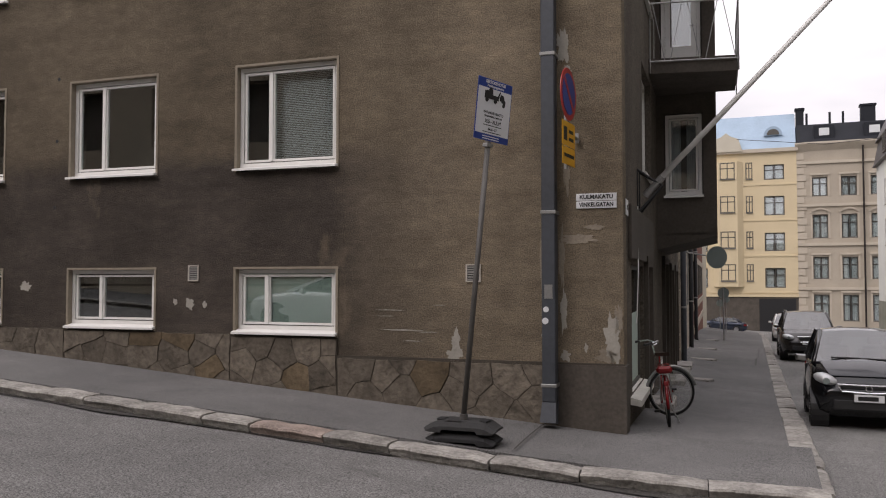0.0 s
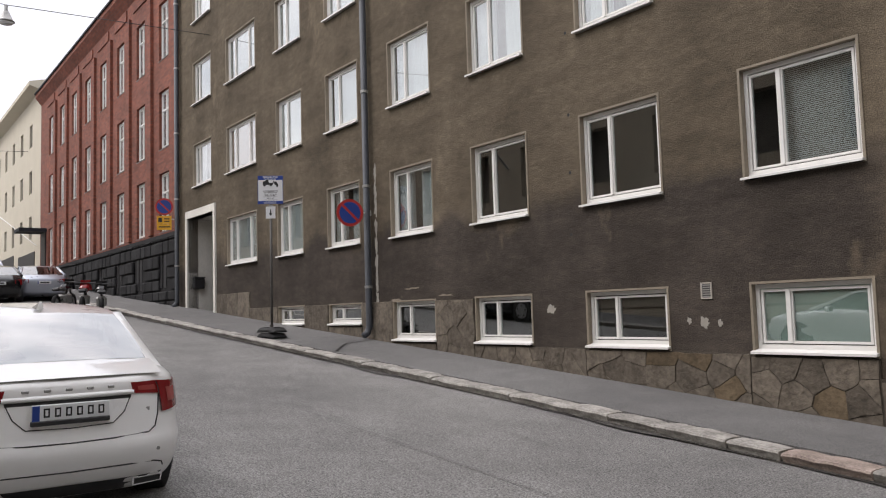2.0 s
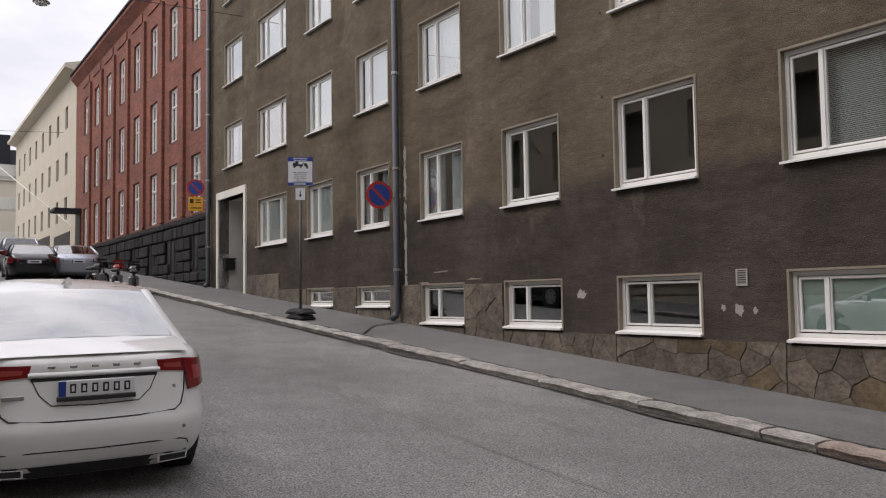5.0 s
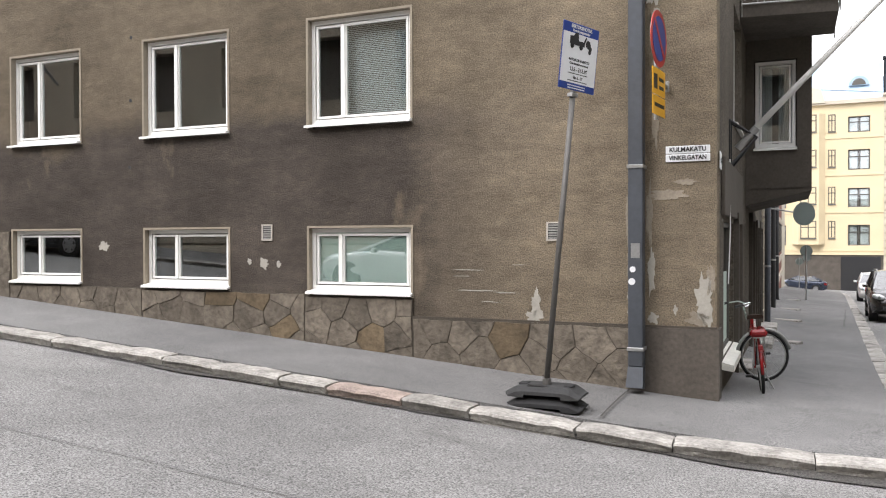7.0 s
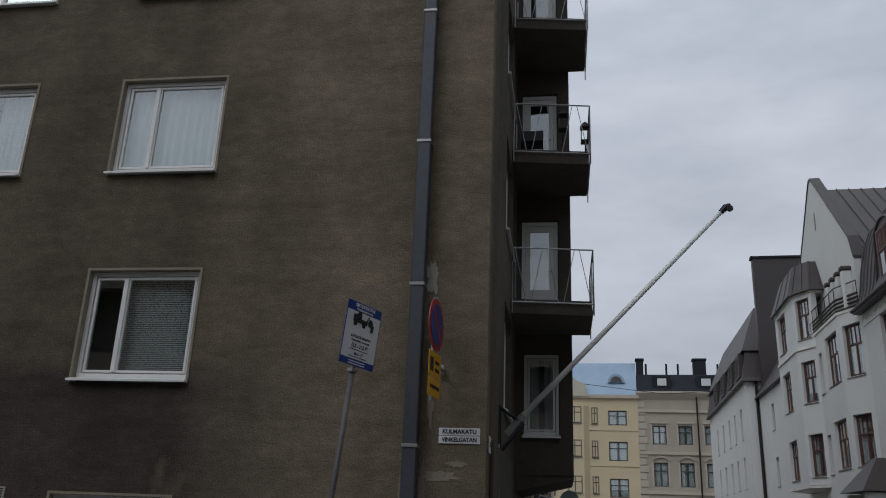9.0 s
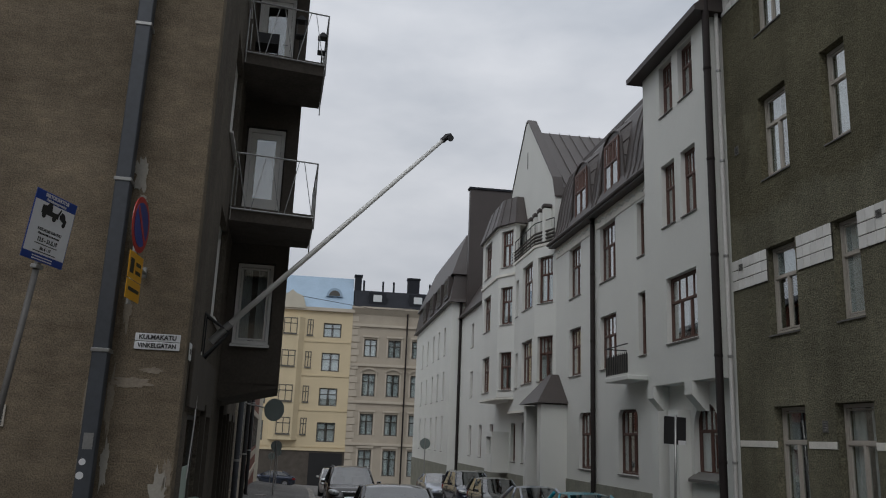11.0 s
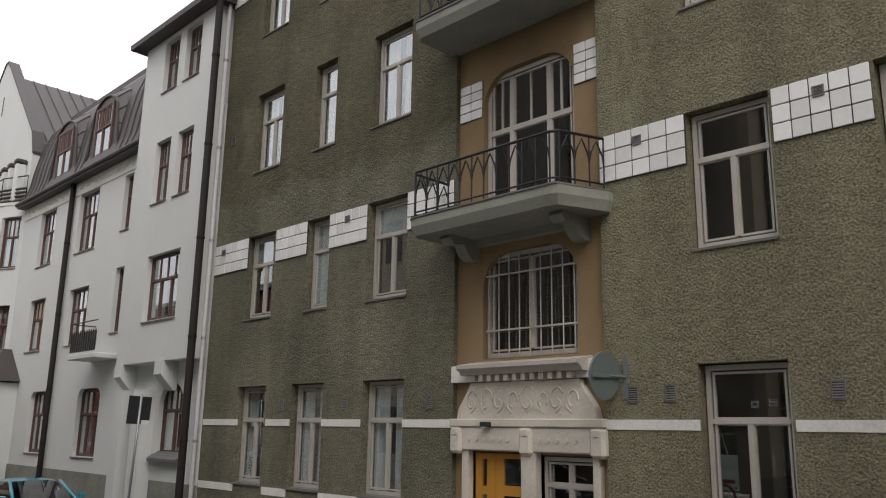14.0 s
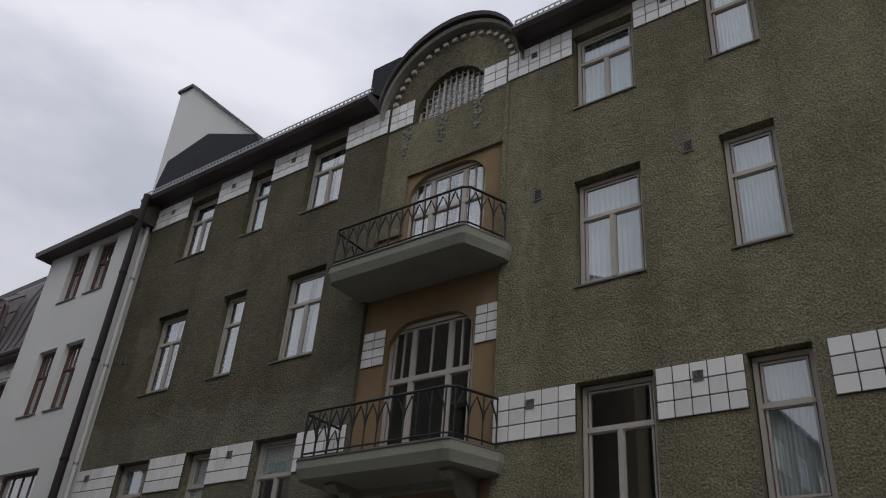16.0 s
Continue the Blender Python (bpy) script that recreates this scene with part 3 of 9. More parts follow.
def window(m, w, h, cols=(0.34, 0.66), rows=(1.0,), lower_cols=None, timber=M_WHITE, fw=0.055, rail=0.05, back=0.0, sill=M_WHITE,
           sill_out=0.07, inside=None, label="white wooden window", name="window_1", group="", drop=1.0, muntins=0):
    """A window whose lower front corner stands at m's origin; a runs right, b inwards. rows are fractions from the bottom;
    the top row takes cols, the lower ones lower_cols."""
    key = (round(w, 2), round(h, 2), cols, rows, lower_cols, timber.name, fw, rail, back, sill.name if sill else "", sill_out, inside, drop, muntins, label)
    if key in WINDOW_CACHE:
        return copy_thing(WINDOW_CACHE[key], m)
    top = thing(name, m, label, "window", group, "structure")
    g = Geo()
    b0, b1 = back, back + 0.07
    g.box(0, fw, b0, b1, 0, h).box(w - fw, w, b0, b1, 0, h)
    g.box(fw, w - fw, b0, b1, 0, fw).box(fw, w - fw, b0, b1, h - fw, h)
    iw, ih = w - 2 * fw, h - 2 * fw
    panes, z = [], fw
    for r, fr in enumerate(rows):
        z2 = z + ih * fr
        if r < len(rows) - 1:
            g.box(fw, w - fw, b0 - 0.012, b1, z2 - rail / 2, z2 + rail / 2)
        cs = cols if r == len(rows) - 1 or lower_cols is None else lower_cols
        x = fw
        for c, fc in enumerate(cs):
            x2 = x + iw * fc
            if c < len(cs) - 1:
                g.box(x2 - rail / 2, x2 + rail / 2, b0 - 0.008, b1, z + rail / 2, z2 - rail / 2)
            panes.append((x + rail * 0.3, x2 - rail * 0.3, z + rail * 0.3, z2 - rail * 0.3))
            if muntins and r == len(rows) - 1:
                for k in range(1, muntins + 1):
                    xm = x + (x2 - x) * k / (muntins + 1)
                    g.box(xm - 0.012, xm + 0.012, b0 + 0.01, b1 - 0.01, z + rail / 2, z2 - rail / 2)
            x = x2
        z = z2
    part("window_frame", g, timber, top)
    s = 0.032
    for x0, x1, z0, z1 in panes:
        fr = Geo()
        fr.box(x0, x0 + s, b0 + 0.012, b1 - 0.012, z0, z1).box(x1 - s, x1, b0 + 0.012, b1 - 0.012, z0, z1)
        fr.box(x0 + s, x1 - s, b0 + 0.012, b1 - 0.012, z0, z0 + s).box(x0 + s, x1 - s, b0 + 0.012, b1 - 0.012, z1 - s, z1)
        sash = part("sash", fr, timber, top)
        p = part("pane", Geo().box(x0 + s, x1 - s, b0 + 0.035, b0 + 0.041, z0 + s, z1 - s), M_GLASS, sash)
        p.visible_shadow = False
    if sill:
        part("window_sill", Geo().prism([(b0 + 0.05, 0.01), (-sill_out, -0.035), (-sill_out, -0.065), (b0 + 0.05, -0.03)], -0.03, w + 0.03, 0), sill, top)
    if inside:
        kind, colour = inside
        bb = b1 + 0.06
        if kind == "curtain":
            for x0, x1 in ((fw, w * 0.42), (w * 0.58, w - fw)):
                pts = [(x0 + (x1 - x0) * i / 22, bb + 0.02 * math.sin(i * 1.9) + 0.008 * math.sin(i * 0.7)) for i in range(23)]
                part("curtain", Geo().loft([[(x, b, h - fw) for x, b in pts], [(x, b, fw) for x, b in pts]], False, False, False), colour, top)
        elif kind == "full":
            pts = [(fw + iw * i / 40, bb + 0.015 * math.sin(i * 1.7) + 0.006 * math.sin(i * 0.6)) for i in range(41)]
            part("curtain", Geo().loft([[(x, b, h - fw) for x, b in pts], [(x, b, h - fw - ih * drop) for x, b in pts]], False, False, False), colour, top)
        elif kind == "roller":
            part("roller_blind", Geo().box(fw, w - fw, b0 + 0.046, b0 + 0.052, h - fw - ih * drop, h - fw), colour, top)
        elif kind == "slats":
            g = Geo()
            x0 = fw + iw * cols[0] if len(cols) > 1 else fw
            n = int(ih / 0.025)
            for i in range(n):
                z = fw + ih * (i + 0.5) / n
                g.add([(x0, bb, z - 0.009), (w - fw, bb, z - 0.009), (w - fw, bb + 0.012, z + 0.009), (x0, bb + 0.012, z + 0.009)], [(0, 1, 2, 3)])
            part("venetian_blind", g, colour, top, "white slatted venetian blind")
    WINDOW_CACHE[key] = top
    return top


def frame_matrix(origin, direction):
    """Local a along direction, b to its left (into the building), z up."""
    d = Vector((direction[0], direction[1], 0)).normalized()
    n = Vector((-d.y, d.x, 0))
    return Matrix(((d.x, n.x, 0, origin[0]), (d.y, n.y, 0, origin[1]), (0, 0, 1, 0), (0, 0, 0, 1)))


# ---- the lie of the land ----
RISE = [(-60, -0.2), (0, -0.2), (8, -0.25), (10, -0.3), (14.5, -0.5), (20, -0.70), (32, -1.02), (50, -1.6), (90, -3.8), (140, -4.2)]


def road_z(x, y):
    z = RISE[-1][1]
    if y <= RISE[0][0]:
        z = RISE[0][1]
    else:
        for (y0, z0), (y1, z1) in zip(RISE, RISE[1:]):
            if y0 <= y <= y1:
                z = z0 + (z1 - z0) * (y - y0) / (y1 - y0)
                break
    s = -(x + 1.0)
    z += 0.078 * (math.log1p(math.exp(min(s * 2.0, 40))) / 2.0 if s < 20 else s)
    return z - 0.011 * max(0.0, min(x, 10.0))


ANG = 0.0508
MA = frame_matrix((-1.49, 9.79), (1, ANG))          # brown corner building and its row: a along the sloping street
MG = frame_matrix((10.0, 0.0), (0, -1))             # olive building and its row: a = -y
MF = frame_matrix((0.0, 95.0), (1, 0))              # houses at the end of the street
KERB_A = 7.75
KERB_R = 8.0


def kerb_a(x):
    return KERB_A + 0.06 * min(0.0, x + 1.5)


def kerb_left(y):
    return 0.66 - 0.012 * (y - 8)


def pave_z(x, y):
    return road_z(x, y) + 0.13


g = Geo()
xs = [-700, -300, -150] + [-110 + 4 * i for i in range(23)] + [-19 + 1.0 * i for i in range(36)] + [20, 26, 34, 60, 120, 300, 700]
ys = [-700, -300, -120, -60, -30, -16] + [-10 + 1.0 * i for i in range(48)] + [42, 48, 56, 66, 80, 95, 110, 140, 300, 700]
vv = [(x, y, road_z(max(x, -110), y) + 0.012 * noise.noise(Vector((x * 0.35, y * 0.35, 0)))) for y in ys for x in xs]
nx = len(xs)
g.add(vv, [(j * nx + i, j * nx + i + 1, (j + 1) * nx + i + 1, (j + 1) * nx + i) for j in range(len(ys) - 1) for i in range(nx - 1)])
structure("road", g, M_ROAD, "worn grey asphalt roadway sloping uphill beside the buildings", "road", smooth=True)


def strip(name, edge0, edge1, label, mat):
    """A pavement between two lines of points; the first line lies at the kerb."""
    g = Geo()
    n = 4
    rows = []
    for (x0, y0), (x1, y1) in zip(edge0, edge1):
        rows.append([])
        for i in range(n + 1):
            x, y = x0 + (x1 - x0) * i / n, y0 + (y1 - y0) * i / n
            rows[-1].append((x, y, pave_z(x, y) + 0.03 * math.hypot(x - x0, y - y0) + 0.006 * noise.noise(Vector((x * 0.8, y * 0.8, 3)))))
    g.loft(rows, False, False, False)
    g.loft([[r[0], (r[0][0], r[0][1], r[0][2] - 0.4)] for r in rows], False, False, False)
    return structure(name, g, mat, label, "pavement", smooth=False, fix=True)


def a_point(a, b=0.0):
    p = MA @ Vector((a, b, 0))
    return p.x, p.y


ax = [0.55 - 0.5 * i for i in range(6)] + [-2.5 - 1.5 * i for i in range(50)]
strip("pavement_north", [(x, kerb_a(x) + 0.3) for x in ax],
      [(x, 10.0 if x > -1.45 else (MA @ Vector((x + 1.49, 0.1, 0))).y) for x in ax], "grey asphalt pavement along the brown building", M_PAVE)
ly = [9.9 + 1.2 * i for i in range(60)]
strip("pavement_west", [(kerb_left(y) - 0.3, y) for y in ly], [((MA @ Vector((0.1, y - 9.79, 0))).x - 0.2, y) for y in ly],
      "patched grey asphalt pavement beside parked cars", M_PAVE)
ry = [-14 + 1.5 * i for i in range(60)]
strip("pavement_east", [(KERB_R + 0.3, y) for y in ry], [(10.1, y) for y in ry], "dark asphalt pavement below the olive building", M_PAVE_DARK)
sx = [6.0 - 1.5 * i for i in range(66)]
strip("pavement_south", [(x, -0.55) for x in sx], [(x, -3.2) for x in sx], "grey asphalt pavement on the near side", M_PAVE)


# granite kerbs, stone by stone
def kerb_row(name, start, step, count, side, label, red=(), lengths=()):
    """Stones along a line; side: unit vector towards the pavement."""
    top = thing(name, None, label, "kerb", kind="structure")
    pos = Vector(start)
    d = Vector(step).normalized()
    rng = random.Random(count)
    i = 0
    while i < count:
        ln = lengths[i] if i < len(lengths) else rng.uniform(0.65, 1.2)
        q = pos + d * ln
        c = (pos + q) / 2
        zc, z0, z1 = road_z(c.x, c.y), road_z(pos.x, pos.y), road_z(q.x, q.y)
        g = Geo()
        top_z = 0.135 + rng.uniform(-0.010, 0.008)
        nu = max(3, int(ln / 0.16))
        sec = [(0.06, -0.22), (0.045, 0.02), (0.03, 0.06), (0.0, top_z - 0.03), (0.012, top_z - 0.008), (0.05, top_z), (0.16, top_z + 0.004), (0.30, top_z), (0.30, -0.22)]
        rings = []
        for j in range(nu + 1):
            u = -ln / 2 + 0.008 + (ln - 0.016) * j / nu
            e = 0.012 if j in (0, nu) else 0.0
            rings.append([(u, y_ + (e if y_ < 0.1 else 0), z_ - (e if z_ > 0 else 0)) for y_, z_ in sec])
        g.loft(rings)
        ang = math.atan2(d.y, d.x)
        sd = Vector((-d.y, d.x))
        flip = sd.dot(Vector(side)) < 0
        mt = Matrix.Translation((c.x, c.y, zc)) @ Matrix.Rotation(ang + (math.pi if flip else 0), 4, "Z")
        slope = math.atan2(z1 - z0, ln) * (-1 if not flip else 1)
        mt = mt @ Matrix.Rotation(slope, 4, "Y")
        jit = Matrix.Translation((0, rng.uniform(-0.012, 0.012), 0))
        for v in g.v:
            v += Vector((noise.noise(v * 7 + Vector((i, 0, 0))), noise.noise(v * 7 + Vector((0, i, 9))), noise.noise(v * 7 + Vector((4, 0, i))))) * (0.016 if v.z > 0 else 0.0)
        ob = part("kerbstone", g, M_GRANITE_RED if i in red else M_GRANITE, top, fix=True)
        ob.matrix_world = mt @ jit
        pos = q
        i += 1


kerb_row("kerb_north", (0.62, KERB_A + 0.05), (-1, -0.058), 78, (0, 1), "worn granite kerb of long stones, some reddish", red=(5,), lengths=(1.04, 1.18, 0.89, 1.08, 0.75, 0.9, 0.61, 0.93, 0.72, 0.69))
kerb_row("kerb_west", (kerb_left(8.0), 8.05), (-0.012, 1), 70, (-1, 0), "broad pale granite kerb along the pavement")
kerb_row("kerb_east", (KERB_R, -13), (0, 1), 76, (1, 0), "granite kerb with parked cars along it")
kerb_row("kerb_south", (5.5, -0.25), (-1, 0), 72, (0, -1), "granite kerb on the near side of the road")


# ---- brown corner building ----
def at(mat, a, b, z):
    return mat @ Matrix.Translation((a, b, z))


COLS_A = [(-5.42, -3.79), (-8.38, -6.74), (-11.25, -9.65), (-14.13, -12.52), (-17.04, -15.44), (-19.95, -18.36), (-23.64, -21.33), (-26.70, -24.95)]
SILLS_A = [3.31, 6.20, 9.09, 12.0]
H_A = 1.53
LOW_A = [(0, 1.0, 1.96), (1, 1.03, 1.96), (2, 1.05, 1.96), (3, 1.07, 1.96), (4, 1.42, 1.96), (5, 1.43, 1.97)]
END_A, TOP_A = -28.25, 14.6
holes = []
for i, (a0, a1) in enumerate(COLS_A):
    for k, z in enumerate(SILLS_A):
        if not (i == 7 and k == 0):
            holes.append((a0, a1, z, z + H_A))
for i, z0, z1 in LOW_A:
    holes.append((*COLS_A[i], z0, z1))
PORTAL = (-27.25, -24.75, 1.2, 5.2)
holes.append(PORTAL)
brown_house = thing("wall_north", None, "brown roughcast apartment house wall, darker and sooty below", "wall", kind="structure")
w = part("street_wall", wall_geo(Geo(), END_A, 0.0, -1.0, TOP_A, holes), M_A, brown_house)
w.matrix_world = MA

# the side on the cross street: shop front below, windows above
MB = MA @ Matrix.Rotation(radians(90), 4, "Z")      # a runs back along the side street, b into the house
WIN_B = [(2.75, 4.5)]
side_holes = [(a0, a1, z, z + 1.7) for a0, a1 in WIN_B for z in (3.45, 6.37, 9.27, 12.1)]
side_holes += [(0.95, 2.75, 0.28, 1.98), (2.95, 3.75, -0.3, 1.98), (7.2, 8.3, -0.5, 2.1), (9.6, 10.6, -0.6, 2.0), (11.6, 12.6, -0.7, 2.0)]
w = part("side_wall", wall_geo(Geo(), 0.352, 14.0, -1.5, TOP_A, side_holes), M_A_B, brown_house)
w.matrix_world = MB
part("room_dark_backing", Geo(MA).box(END_A, -0.7, 0.9, 1.0, -1, TOP_A).box(-0.95, -0.85, 1.0, 14, -1, TOP_A), M_ROOM, brown_house)
part("roof", Geo(MA).prism([(-0.25, TOP_A), (-0.25, TOP_A + 0.14), (6.5, TOP_A + 3.2), (13.6, TOP_A + 0.1), (13.6, TOP_A)], END_A, 0.25, 0), M_ROOF, brown_house,
     "dark sheet metal roof")

INSIDE_A = {(0, 0): ("slats", M_BLIND), (0, 1): ("full", M_CURTAIN), (0, 2): ("slats", M_BLIND), (1, 1): ("curtain", M_CURTAIN), (2, 1): ("curtain", M_CURTAIN),
            (3, 1): ("full", M_CURTAIN), (4, 1): ("full", M_CURTAIN), (5, 1): ("roller", M_CURTAIN), (6, 1): ("roller", M_PINKBLIND), (6, 0): ("roller", M_CURTAIN),
            (5, 0): ("roller", M_CURTAIN), (3, 0): ("curtain", M_CURTAIN), (2, 2): ("full", M_CURTAIN), (4, 2): ("roller", M_BLIND), (5, 2): ("roller", M_BLIND),
            (6, 2): ("roller", M_BLIND), (7, 2): ("roller", M_BLIND), (7, 1): ("curtain", M_CURTAIN), (6, 3): ("roller", M_BLIND), (7, 3): ("roller", M_BLIND)}
for i, (a0, a1) in enumerate(COLS_A):
    cols = (0.31, 0.69) if i == 0 else (0.34, 0.66) if i < 6 else ((0.22, 0.78) if i == 7 else (0.24, 0.5, 0.26))
    for k, z in enumerate(SILLS_A):
        if i == 7 and k == 0:
            continue
        # unlisted upper curtains are added, partly for the sky's white in the panes
        window(at(MA, a0 + 0.035, 0.08, z + 0.07), a1 - a0 - 0.07, H_A - 0.105, cols, inside=INSIDE_A.get((i, k), ("full", M_CURTAIN) if i >= 2 and k >= 1 else (("curtain", M_CURTAIN) if k >= 1 or i >= 3 else None)), sill_out=0.17,
               label="white wooden casement window with a white sill", group="windows of the brown house")
for i, z0, z1 in LOW_A:
    a0, a1 = COLS_A[i]
    window(at(MA, a0 + 0.035, 0.07, z0 + 0.085), a1 - a0 - 0.07, z1 - z0 - 0.12, (0.28, 0.72) if i == 0 else (0.34, 0.66), inside=("roller", M_GREENBLIND) if i == 0 else None, sill_out=0.15,
           drop=0.93, label="low white basement window above the pavement", group="basement windows of the brown house")
# painted plaster edges round the openings
for i, (a0, a1, z0, z1) in enumerate(holes[:-1]):
    g = Geo(MA)
    g.box(a0 - 0.002, a0 + 0.032, -0.012, 0.1, z0, z1 + 0.002).box(a1 - 0.032, a1 + 0.002, -0.012, 0.1, z0, z1 + 0.002).box(a0 + 0.032, a1 - 0.032, -0.012, 0.1, z1 - 0.03, z1 + 0.002)
    part("window_surround", g, M_REVEAL, brown_house)
for a0, a1 in WIN_B:
    for z in (3.45, 6.37, 9.27, 12.1):
        window(at(MB, a0 + 0.03, 0.10, z + 0.02), a1 - a0 - 0.06, 1.66, (0.34, 0.66), inside=("curtain", M_CURTAIN), sill_out=0.16,
               label="white wooden casement window with a white sill", group="windows of the brown house")

# arched-through portal with white jambs
portal = thing("doorway_1", None, "white plastered porch recess with a dark wooden door", "doorway", kind="structure")
a0, a1, z0, z1 = PORTAL
part("jamb", Geo(MA).box(a0 - 0.16, a0, -0.06, 0.95, 1.3, z1 + 0.25), M_BAND, portal)
part("jamb", Geo(MA).box(a1, a1 + 0.16, -0.06, 0.4, 1.2, z1 + 0.25), M_BAND, portal)
part("lintel", Geo(MA).box(a0, a1, -0.06, 0.95, z1, z1 + 0.25), M_BAND, portal)
door = part("door", Geo(MA).box(a0 + 0.02, a1 + 0.4, 0.88, 0.94, 1.3, z1), M_WOOD, portal, "dark brown panelled wooden door")
for i in range(2):
    x = a0 + 0.25 + 1.2 * i
    part("door_panel", Geo(MA).box(x, x + 0.9, 0.85, 0.88, 1.9, 3.0), M_WOOD, door)
    part("door_panel", Geo(MA).box(x, x + 0.9, 0.85, 0.88, 3.2, 4.6), M_WOOD, door)
box_ = thing("letter_box", None, "black metal letter box on the white porch wall", "letter box")
part("body", Geo(MA).cbox(a0 + 0.002, a0 + 0.24, 0.12, 0.5, 3.0 - 0.25, 3.35 - 0.25, 0.03), M_PLASTIC, box_)
part("lid", Geo(MA).cbox(a0 + 0.002, a0 + 0.26, 0.1, 0.52, 3.1, 3.16, 0.02), M_PLASTIC, box_)


# drainpipes
def drainpipe(m, a, b, z0, z1, r, mat, label, joints, square=False, m_clip=M_STEEL):
    top = thing("drainpipe", None, label, "drainpipe")
    if square:
        part("pipe", Geo(m).cbox(a - r, a + r, b - r, b + r, z0 + 0.28, z1, 0.012), mat, top)
        part("outlet", Geo(m).loft([[(a - r, b - r, z0 + 0.28), (a + r, b - r, z0 + 0.28), (a + r, b + r, z0 + 0.28), (a - r, b + r, z0 + 0.28)],
                                    [(a - r * 1.15, b - r * 1.9, z0 + 0.05), (a + r * 1.15, b - r * 1.9, z0 + 0.05), (a + r * 1.15, b - r * 0.2, z0 + 0.02), (a - r * 1.15, b - r * 0.2, z0 + 0.02)]]), mat, top)
    else:
        part("pipe", Geo(m).tube([(a, b, z1), (a, b, z0 + 0.25), (a, b - 0.05, z0 + 0.12), (a, b - 0.16, z0 + 0.05)], r, 12), mat, top, smooth=True)
    for z in joints:
        if square:
            part("clip", Geo(m).cbox(a - r - 0.012, a + r + 0.012, b - r - 0.012, b + r + 0.06, z - 0.022, z + 0.022, 0.006), m_clip, top)
        else:
            part("clip", Geo(m).tube([(a, b, z - 0.03), (a, b, z + 0.03)], r + 0.012, 12), m_clip, top)
    return top


near_pipe = drainpipe(MA, -0.87, -0.13, 0.02, TOP_A, 0.085, M_ZINC, "square blue-grey metal drainpipe at the house corner", (0.5, 2.6, 4.55, 6.5, 8.5, 10.5, 12.5), True, M_STEEL)
part("sticker", Geo(MA).box(-0.92, -0.82, -0.219, -0.216, 1.55, 1.72), M_STEEL, near_pipe)
part("sticker", Geo(MA).disc((-0.90, -0.218, 1.42), (0, 1, 0), 0.035, 0.004, 12), M_SIGNWHITE, near_pipe)
part("sticker", Geo(MA).disc((-0.91, -0.218, 1.28), (0, 1, 0), 0.04, 0.004, 12), M_SIGNWHITE, near_pipe)
drainpipe(MA, -14.95, -0.12, 1.15, TOP_A, 0.075, M_ZINC, "round grey metal drainpipe down the brown wall", (2.3, 4.6, 6.8, 9.0, 11.2, 13.2))
drainpipe(MA, -28.05, -0.14, 2.1, TOP_A, 0.08, M_ZINC, "grey metal drainpipe between brown and brick houses", (3.6, 6.0, 8.4, 10.8, 13.2))

# patches where the plaster has come off
rng = random.Random(7)


def patch(m, a, z, w, h, mat, seed, label="bare patch where plaster has fallen off", parent=None):
    r = random.Random(seed)
    n = 44
    pts = []
    for i in range(n):
        t = 2 * math.pi * i / n
        k = 0.78 + 0.55 * noise.noise(Vector((math.cos(t) * 1.6 + seed * 3.7, math.sin(t) * 1.6, seed))) + 0.34 * (r.random() - 0.5)
        pts.append((a + math.cos(t) * w / 2 * k, z + math.sin(t) * h / 2 * k))
    return part("bare_patch", Geo(m).prism(pts, -0.006, 0.02, 1), mat, parent or brown_house)


for a, z, w_, h_, s in ((-9.2, 1.68, 0.24, 0.16, 1), (-6.15, 1.42, 0.16, 0.18, 2), (-5.9, 1.43, 0.09, 0.1, 3), (-6.4, 1.46, 0.09, 0.1, 4), (-2.12, 1.0, 0.14, 0.34, 5), (-2.13, 0.82, 0.26, 0.2, 6)):
    patch(MA, a, z, w_, h_, M_BARE, s)
for a, z, w_, h_, s in ((-0.13, 1.05, 0.22, 0.62, 8), (-0.45, 0.95, 0.06, 0.12, 9), (-0.72, 1.35, 0.12, 0.55, 10), (-0.72, 4.7, 0.22, 0.5, 11), (-0.66, 4.35, 0.12, 0.2, 12),
                       (-0.70, 0.85, 0.14, 0.16, 13), (-3.0, 1.38, 0.5, 0.012, 14), (-2.5, 1.1, 0.35, 0.014, 15), (-2.9, 1.12, 0.7, 0.016, 16), (-2.35, 1.45, 0.2, 0.01, 17), (-3.1, 1.3, 0.3, 0.01, 21), (-2.7, 0.98, 0.3, 0.012, 22), (-0.98, 1.1, 0.05, 0.2, 18),
                       (-0.98, 1.9, 0.04, 0.14, 19), (-0.98, 0.9, 0.06, 0.1, 20)):
    patch(MA, a, z, w_, h_, M_BARE, s)
for a, z, w_, h_, k in ((-0.52, 2.28, 0.55, 0.16, 61), (-0.35, 2.42, 0.3, 0.08, 62), (-0.74, 2.05, 0.09, 0.8, 63), (-0.99, 1.95, 0.07, 0.75, 64), (-0.98, 1.45, 0.06, 0.5, 65), (-0.68, 3.1, 0.1, 0.5, 66),
                       (-0.06, 1.3, 0.1, 0.5, 67), (-0.2, 0.86, 0.3, 0.18, 68), (-13.4, 2.2, 0.7, 0.05, 69), (-14.0, 1.98, 0.5, 0.06, 70), (-12.2, 2.02, 0.5, 0.05, 71)):
    patch(MA, a, z, w_, h_, M_WORN, k)
